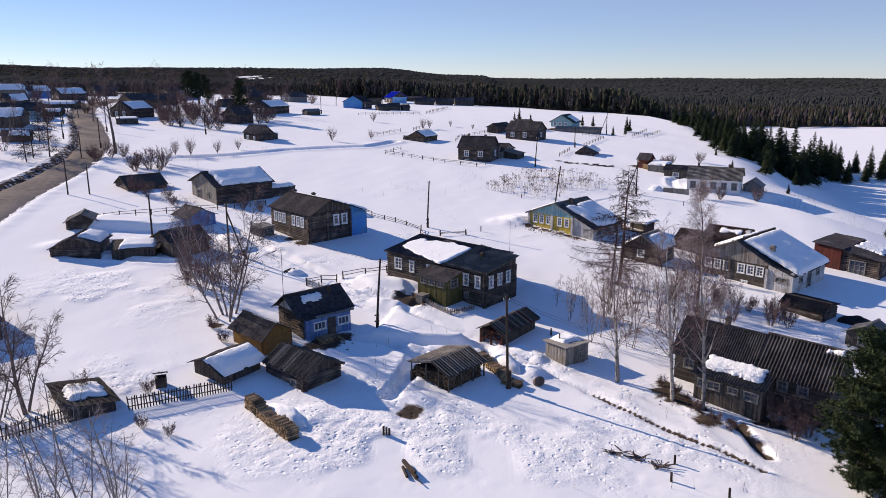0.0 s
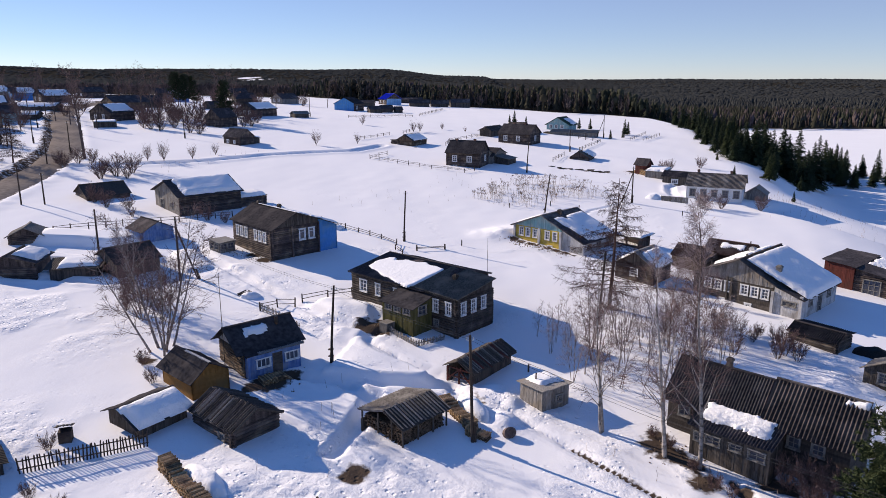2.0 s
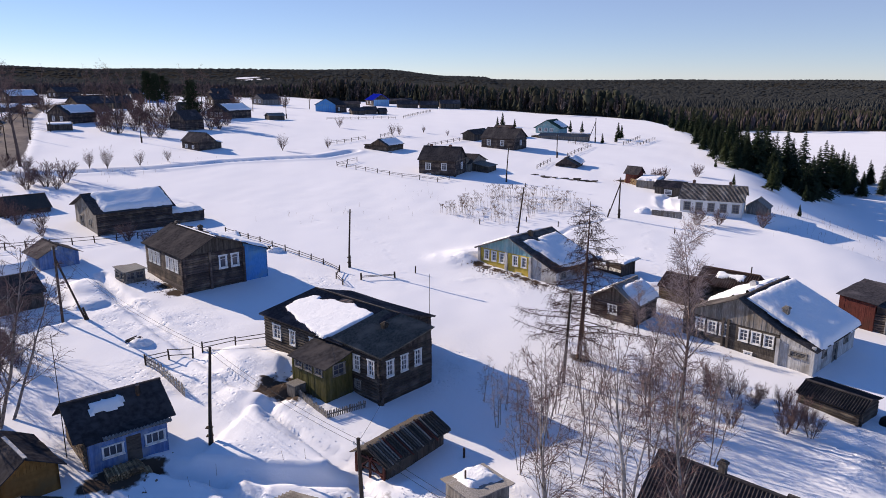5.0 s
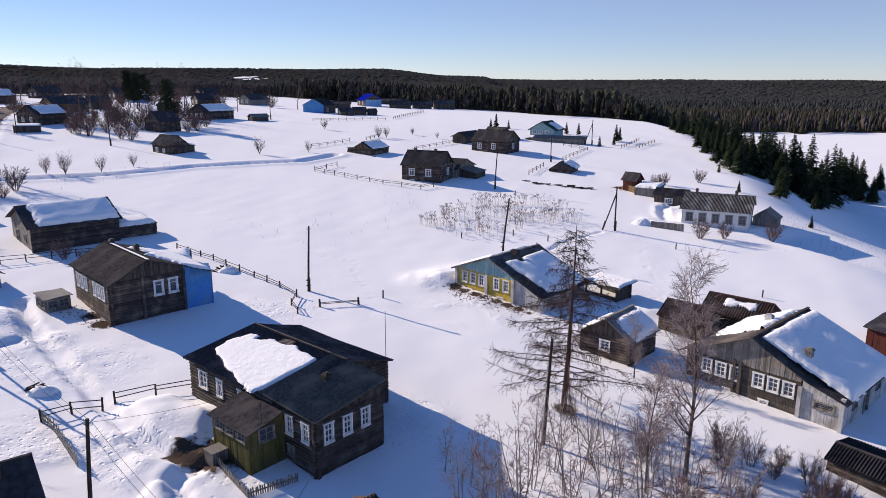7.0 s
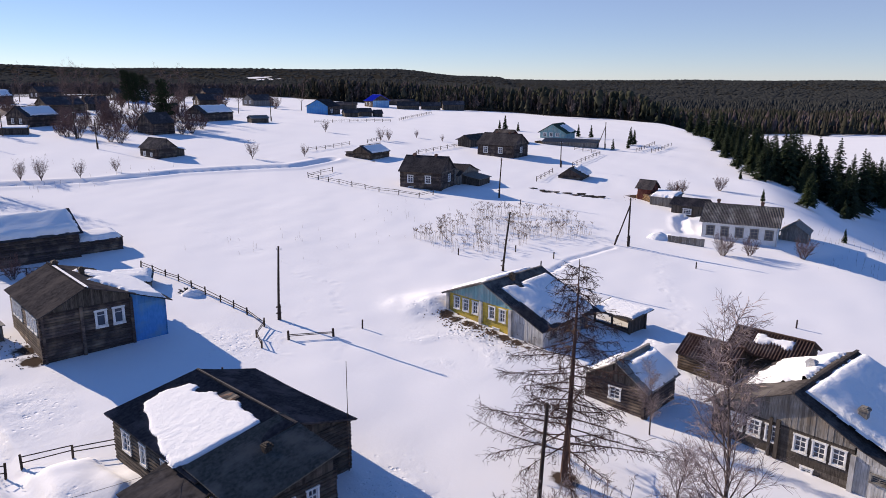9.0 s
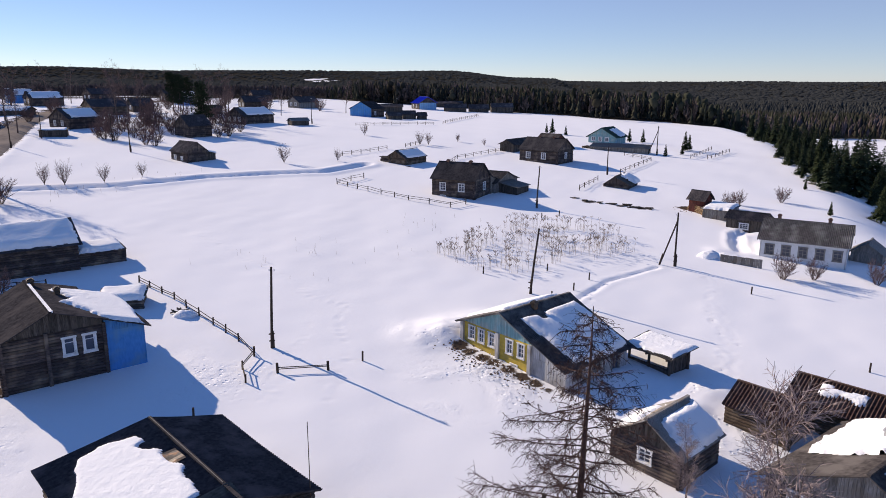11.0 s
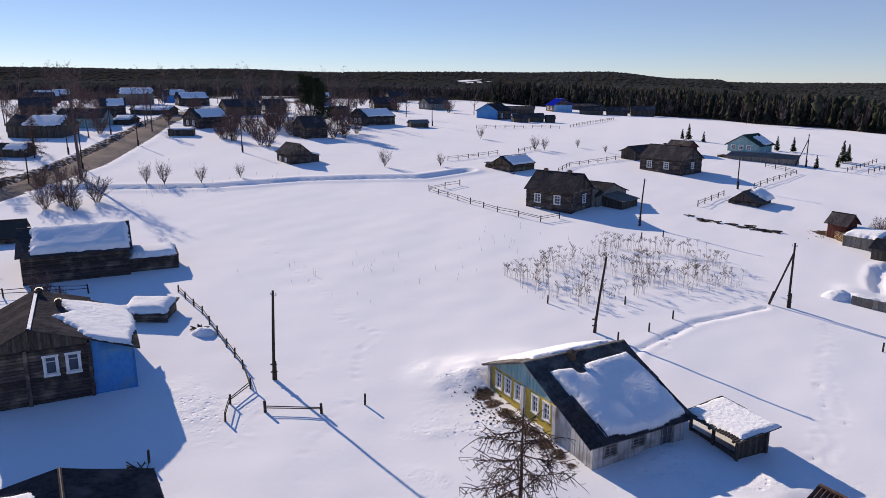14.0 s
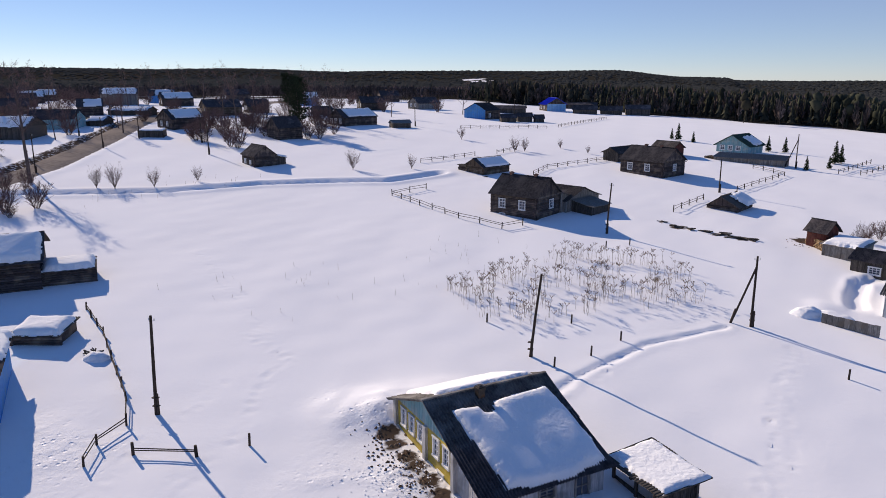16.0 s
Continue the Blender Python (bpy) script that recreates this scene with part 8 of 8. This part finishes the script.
def fences():
    F = "grey pole fence half sunk in the snow"
    for i, pts in enumerate(([(-25.4, 119.0), (-19.4, 115.0), (-13.0, 109.8), (-9.3, 106.9), (-6.9, 104.3), (-6.8, 101.7), (-5.7, 99.6)], [(-3.9, 101.7), (-0.2, 103.0)], [(-53.8, 102.5), (-46.3, 107.2), (-33.1, 115.2)],
                             [(-14.5, 80.5), (-9.6, 83.0)], [(-18.1, 77.4), (-15.2, 79.9)], [(-17.2, 184.3), (-20.4, 177.3), (-13.5, 172.3), (-5.4, 167.2), (1.9, 164.2), (4.1, 167.1)], [(-28.1, 208.8), (-20.9, 223.1)], [(-17.2, 228.0), (-14.9, 236.4)],
                             [(-3.5, 205.9), (-2.7, 214.3), (6.8, 230.8)], [(-41.2, 272.3), (-19.2, 289.5)], [(-17.0, 296.0), (-9.8, 351.5)], [(23.4, 185.3), (27.6, 196.7)], [(33.0, 207.0), (37.0, 216.0), (42.3, 228.0), (36.8, 235.0)], [(53.0, 236.0), (62.0, 255.0)], [(57.0, 236.0), (66.0, 252.0)])):
        rail_fence(pts, F, gap=4.5 if i == 1 else 2.4 if i < 5 else 3.2, high=0.75 if i < 2 else 0.95, rails=(0.3, 0.55) if i < 2 else (0.45, 0.8), stout=0.24 if i == 1 else 0.17, seed=i)
    for x, y in ((2.0, 105.3), (9.9, 130.9), (17.2, 133.5), (20.0, 127.2), (21.9, 131.3), (17.6, 124.0), (19.2, 163.0), (16.5, 161.0), (-7.0, 93.8), (-6.9, 92.0), (44.0, 112.0), (39.5, 131.0)):
        b = Build()
        b.beam((0, 0, -0.5), (0.03, 0.02, 0.85), 0.17, n=7, taper=0.9)
        solo("fence_post", b, POLEWOOD, "lone dark fence post in the snow", "post", m=pose(x, y, ground(x, y)), group="lone fence posts")
    picket_fence([(-33.5, 40.6), (-30.0, 43.9), (-27.9, 46.2)], "weathered picket fence casting striped shadows on snow", 1.15, 0.2, 1)
    picket_fence([(-24.9, 47.8), (-21.8, 49.6), (-18.3, 51.6)], "weathered picket fence casting striped shadows on snow", 1.15, 0.2, 2)
    picket_fence([(-18.1, 77.4), (-16.4, 76.1), (-12.9, 72.4)], "grey picket fence below the yard", 0.95, 0.2, 3, GREYWOOD)
    picket_fence([(-4.5, 73.3), (-1.7, 70.3), (0.8, 72.2)], "low grey garden fence round a small snowy bed", 0.62, 0.14, 4, GREYWOOD)


# ---- small things ----
def stack(name, label, a, b, width, high, seed, dark=False, cover=0.0):
    r = random.Random(seed)
    m = Build()
    A, B = Vector((*a, 0)), Vector((*b, 0))
    d = (B - A).normalized()
    s = Vector((-d.y, d.x, 0))
    L = (B - A).length
    row_h, z0 = 0.125, -0.25
    k = 0
    z = z0
    while z < high:
        t = 0.0
        while t < L:
            w = r.uniform(0.1, 0.17)
            if z < high * (0.75 + 0.3 * math.sin(t * 1.3 + seed)) + 0.1:
                c = A + d * (t + w / 2)
                g0 = ground(c.x, c.y)
                j = r.uniform(-0.07, 0.07)
                p = c + s * (width / 2 + j) + Vector((0, 0, g0 + z + r.uniform(-0.02, 0.02)))
                q = c - s * (width / 2 + r.uniform(-0.07, 0.07)) + Vector((0, 0, g0 + z + r.uniform(-0.02, 0.02)))
                m.beam(p, q, w * 0.95, n=5)
            t += w
        z += row_h
    solo(name, m, FIREWOOD, label, "firewood", kind="stuff")


def snow_cap(x, y, rx, ry, h, rz, label="rounded heap of snow", seed=0, z=None):
    b = Build()
    n, m = 30, 12
    z0 = ground(x, y) if z is None else z
    for j in range(m + 1):
        for i in range(n):
            a, t = 2 * math.pi * i / n, j / m
            k = 1 + 0.22 * noise.noise((math.cos(a) * 1.3 + seed, math.sin(a) * 1.3, t * 2))
            b.v.append((math.cos(a) * rx * t * k, math.sin(a) * ry * t * k, h * (1 - t ** 2.6) * (1 + 0.2 * noise.noise((math.cos(a) * t * 2, math.sin(a) * t * 2, seed + 3.0))) - 0.25 * (t > 0.95)))
    for j in range(m):
        for i in range(n):
            b.f.append((j * n + i, j * n + (i + 1) % n, (j + 1) * n + (i + 1) % n, (j + 1) * n + i))
            b.k.append(0)
    solo("snow_mound", b, SNOW_ROOF, label, "snow", m=pose(x, y, z0, 0, 0, rz), smooth=True)


def weeds():
    r = random.Random(9)
    b = Build()
    corners = [(3.5, 137.5), (11.2, 128.5), (30.0, 145.5), (25.0, 156.0), (12.0, 156.0)]

    def inside(x, y):
        c = False
        for (x1, y1), (x2, y2) in zip(corners, corners[1:] + corners[:1]):
            if (y1 > y) != (y2 > y) and x < (x2 - x1) * (y - y1) / (y2 - y1) + x1:
                c = not c
        return c
    n = 0
    while n < 620:
        x, y = r.uniform(2, 31), r.uniform(127, 157)
        if not inside(x, y) or noise.noise((x * 0.22, y * 0.22, 4)) < -0.12:
            continue
        n += 1
        z = float(land(x, y))
        h = r.uniform(0.5, 1.75)
        tip = Vector((x + r.uniform(-0.2, 0.2), y + r.uniform(-0.2, 0.2), z + h))
        tube(b, [Vector((x, y, z - 0.3)), tip], 0.015, 0.009, 3)
        if h > 1.0:
            for k in range(7):
                a = r.uniform(0, 6.283)
                q = tip + Vector((math.cos(a) * 0.24, math.sin(a) * 0.24, r.uniform(0.08, 0.22)))
                tube(b, [tip - Vector((0, 0, 0.12)), q], 0.012, 0.012, 3)
                for m in range(3):
                    e = Vector((r.uniform(-0.07, 0.07), r.uniform(-0.07, 0.07), r.uniform(0, 0.05)))
                    tube(b, [q, q + e], 0.018, 0.013, 3)
            if r.random() < 0.6:
                s = Vector((x, y, z)).lerp(tip, r.uniform(0.4, 0.7))
                tube(b, [s, s + Vector((r.uniform(-0.3, 0.3), r.uniform(-0.3, 0.3), 0.4))], 0.014, 0.01, 3)
    for k in range(330):
        x, y = r.choice(((66, 147), (68, 142), (70, 138), (66, 140), (72, 132), (63, 150), (2, 150), (-12, 132), (-60, 158), (-8, 58), (78, 128), (22, 92), (-52, 176), (12, 48)))
        x, y = x + r.gauss(0, 5), y + r.gauss(0, 5)
        z = ground(x, y)
        tube(b, [Vector((x, y, z - 0.2)), Vector((x + r.uniform(-0.2, 0.2), y + r.uniform(-0.2, 0.2), z + r.uniform(0.3, 0.9)))], 0.016, 0.008, 3)
    solo("dry_weeds", b, WEED, "tall dry hogweed stalks with brown seed heads above snow", "weeds", kind="stuff")


def footprints():
    """Trodden dents as small shadowed clods beside them."""
    r = random.Random(19)
    b = Build()

    def clod(x, y, s):
        z = ground(x, y)
        o = len(b.v)
        k = [(r.uniform(0.6, 1.2)) for _ in range(6)]
        for i in range(6):
            b.v.append((x + math.cos(i * 1.047) * s * k[i], y + math.sin(i * 1.047) * s * k[i], z - 0.03))
        b.v.append((x + r.uniform(-0.3, 0.3) * s, y + r.uniform(-0.3, 0.3) * s, z + s * r.uniform(0.45, 0.8)))
        for i in range(6):
            b.f.append((o + i, o + (i + 1) % 6, o + 6))
            b.k.append(0)
    for cx, cy, sx, sy, n, s in ((12.4, 105.4, 2.6, 2.6, 230, 0.17), (7.2, 79.0, 1.2, 2.8, 190, 0.18), (-8, 47, 7, 4, 200, 0.1), (24.5, 104.5, 1.5, 1.2, 120, 0.18), (-38, 72, 7, 6, 90, 0.1), (5.6, 61.6, 1.2, 1.2, 140, 0.15), (-9, 53, 2.5, 3, 200, 0.12), (22.5, 105.5, 1.5, 1.5, 90, 0.16), (28, 100, 1.5, 2.5, 110, 0.16), (-3, 68, 3, 2, 120, 0.11), (24.5, 60, 3, 4, 120, 0.12), (38.5, 69, 2.5, 2, 120, 0.16)):
        for k in range(n):
            clod(r.gauss(cx, sx * 0.6), r.gauss(cy, sy * 0.6), s * r.uniform(0.25, 0.8))
    snow = b
    b = Build()
    for cx, cy, sx, n, s in ((16.0, 103.6, 0.7, 60, 0.14), (13.6, 105.6, 0.8, 80, 0.15), (11.4, 107.4, 0.8, 80, 0.15), (9.6, 109.2, 0.8, 60, 0.15), (-23.4, 95.0, 0.9, 60, 0.13), (-25.4, 97.0, 0.9, 60, 0.13), (-5.4, 75.2, 0.9, 40, 0.12), (17.4, 54.2, 0.9, 60, 0.12), (-12.6, 62.4, 1.0, 60, 0.13), (40.6, 173.4, 1.2, 40, 0.16)):
        for k in range(n):
            clod(r.gauss(cx, sx), r.gauss(cy, sx), s * r.uniform(0.4, 1.2))
    solo("soil_clods", b, DIRT, "brown clods of soil and litter along house walls", "soil", kind="stuff")
    b = snow
    solo("snow_clods", b, SNOW_ROOF, "loose clods of snow thrown up along trodden tracks", "snow", kind="stuff", smooth=True)


def small_things():
    stack("firewood_stack", "long stack of split pale firewood lying in snow", (-16.3, 49.4), (-11.9, 44.8), 0.9, 0.9, 1)
    snow_cap(-13.2, 48.0, 2.4, 0.9, 0.65, -46, "snow bank piled against a firewood stack", 1)
    stack("firewood_stack", "stack of split firewood beside the yard path", (1.2, 60.1), (3.4, 56.2), 0.9, 0.7, 2)
    snow_cap(3.4, 59.2, 2.2, 0.8, 0.8, -60, "rounded snow bank on the firewood", 2)
    stack("firewood_stack", "heap of short logs round the foot of a pole", (3.0, 55.7), (4.5, 54.9), 0.8, 0.7, 3)
    stack("firewood_stack", "dark heap of split wood by the blue porch", (-13.6, 61.6), (-11.6, 63.2), 1.2, 0.5, 6)
    stack("firewood_stack", "split firewood heaped beside a red shed", (41.0, 174.0), (43.0, 170.0), 0.8, 1.2, 4)
    stack("firewood_stack", "low row of logs before the long sheds", (27.0, 245.6), (34.5, 242.6), 0.8, 0.7, 5)
    # cut slice of a thick trunk, half buried
    b = Build()
    b.beam((0, -0.16, 0), (0, 0.16, 0), 1.05, 0.8, n=13, taper=0.95)
    b.beam((0.1, -0.2, 0.05), (0.14, -0.12, 0.08), 0.5, 0.36, n=9)
    solo("trunk_slice", b, BARK, "grey-brown slice of a thick trunk leaning in a snow bank", "log", m=pose(6.0, 55.5, ground(6.0, 55.5) + 0.3, -28, 0, 35))
    r = random.Random(4)
    for i, (x, y) in enumerate(((-5.8, 46.1), (14.2, 44.5), (13.4, 42.4), (16.6, 40.8))):
        e = thing("post_stub", "cluster of short dark post stubs in the snow", "post", x, y, 20 * i, None, "post stubs")
        for k in range(3 if i == 0 else 1):
            b = Build()
            b.beam((0.2 * k, 0.05 * k, -0.3), (0.2 * k, 0.03, 0.65 - 0.08 * k), 0.16, n=7)
            part("stub", b, POLEWOOD, e)
    b = Build()
    b.beam((-0.5, 0.9, 0.25), (0.5, -0.9, 0.1), 0.3, n=7)
    b.beam((-0.4, 0.5, 0.4), (0.4, -0.6, 0.3), 0.22, n=6)
    b.beam((0.0, -0.4, 0.2), (0.9, -1.6, 0.1), 0.08, n=5)
    b.beam((-0.5, 0.4, 0.1), (-0.1, -0.9, 0.15), 0.2, n=6)
    solo("old_log", b, POLEWOOD, "rotten dark log with broken branches in snow", "log", m=pose(-3.6, 41.8, ground(-3.6, 41.8)))
    for i, (x, y) in enumerate(((11.9, 45.0), (10.6, 45.6), (13.0, 44.0), (-6.9, 93.0), (-7.3, 90.6))):
        b = Build()
        for k in range(16):
            a = r.gauss(2.4, 0.7) + (3.14 if k % 3 == 0 else 0)
            b.beam((r.uniform(-0.4, 0.4), r.uniform(-0.3, 0.3), 0.0), (math.cos(a) * r.uniform(0.4, 1.3), math.sin(a) * r.uniform(0.3, 0.8), r.uniform(0.03, 0.4)), r.uniform(0.025, 0.06), n=4)
        solo("brushwood", b, BARK, "small heap of dark brushwood in the snow", "brushwood", m=pose(x, y, ground(x, y)), group="brushwood heaps")
    # plank heaps in the field
    for i in range(13):
        t = min(max(i / 12 + r.uniform(-0.05, 0.05), 0), 1)
        x, y = 22.0 + 13.0 * t + r.uniform(-0.5, 0.5), 177.0 - 5.0 * t + r.uniform(-0.9, 0.9)
        e = thing("plank_heap", "low heap of dark old planks in the snow", "planks", x, y, r.uniform(-70, 30), ground(x, y) - 0.08, "plank heaps")
        for k in range(r.randint(2, 6)):
            a, ln = r.uniform(-0.6, 0.6), r.uniform(0.35, 0.95)
            b = Build()
            b.beam((-ln * math.cos(a), r.uniform(-0.5, 0.5), 0.04 + 0.05 * k), (ln * math.cos(a), r.uniform(-0.5, 0.5), 0.06 + 0.06 * k), r.uniform(0.14, 0.3), 0.1)
            part("plank", b, DARKBOARD, e)
    e = thing("bin_box", "grey plank box with a flat lid by the porch", "box", -4.7, 74.1, 50)
    for k in range(5):
        b = Build()
        b.box(-0.7 + 0.28 * k, -0.5, -0.3, -0.7 + 0.28 * k + 0.26, 0.5, 0.85 - 0.02 * (k % 2))
        part("board", b, GREYWOOD, e)
    b = Build()
    b.box(-0.75, -0.55, 0.855, 0.75, 0.55, 0.93)
    part("lid", b, GREYWOOD, e)
    # heap of sticks in the yard
    for x, y in ((-21.0, 81.6), (-17.1, 111.6)):
        e = thing("plank_heap", "small heap of boards poking from snow", "planks", x, y, 0, None, "plank heaps")
        for k in range(12):
            b = Build()
            b.beam((r.uniform(-0.9, 0.9), r.uniform(-0.5, 0.5), 0.1), (r.uniform(-0.9, 0.9), r.uniform(-0.5, 0.5), 0.45), 0.12, n=5)
            part("plank", b, DARKBOARD, e)
        snow_cap(x + 0.7, y - 0.3, 1.1, 0.8, 0.55, 20, "small cap of snow on boards", 7)
    # low pen by the white house
    e = thing("low_pen", "low pale plank pen with snow on its rim", "pen", 39.0, 143.4, -28)
    for k in range(10):
        b = Build()
        b.box(0.5 * k, -0.05, -0.3, 0.5 * k + 0.47, 0.05, 0.9 - 0.02 * (k % 3))
        part("board", b, GREYWOOD, e)
    snow_cap(40.2, 144.6, 2.4, 1.3, 0.7, -28, "drift of snow inside a pen", 9)
    snow_cap(38.0, 145.0, 1.6, 1.2, 0.8, 10, "heap of shovelled snow", 10)
    # covered heap beside the tarred shed
    b = Build()
    for j in range(9):
        for i in range(13):
            u, v = i / 12 * 2 - 1, j / 8 * 2 - 1
            hgt = max(0.0, (1 - abs(u) ** 3) * (1 - abs(v) ** 3)) * (0.85 + 0.25 * noise.noise((u * 2, v * 2, 3)))
            b.v.append((u * 1.9, v * 1.0, hgt - 0.1))
    for j in range(8):
        for i in range(12):
            o = j * 13 + i
            b.f.append((o, o + 1, o + 14, o + 13))
            b.k.append(0)
    solo("tarpaulin", b, RUBBER, "dark tarpaulin draped over a low heap", "tarpaulin", m=pose(41.2, 73.6, ground(41.2, 73.6), 0, 0, -35), smooth=True)
    snow_cap(42.6, 71.5, 2.2, 1.2, 0.7, 30, "shovelled snow bank beside sheds", 12)
    # young dry shrub stubs in the garden bed and steps
    b = Build()
    b.beam((0, 0, -0.3), (0, 0, 1.6), 0.16, n=7)
    solo("yard_post", b, POLEWOOD, "short dark post in the yard", "post", m=pose(8.2, 66.2, ground(8.2, 66.2) - 0.9))


trees()
forest()
poles()
fences()
weeds()
footprints()
small_things()
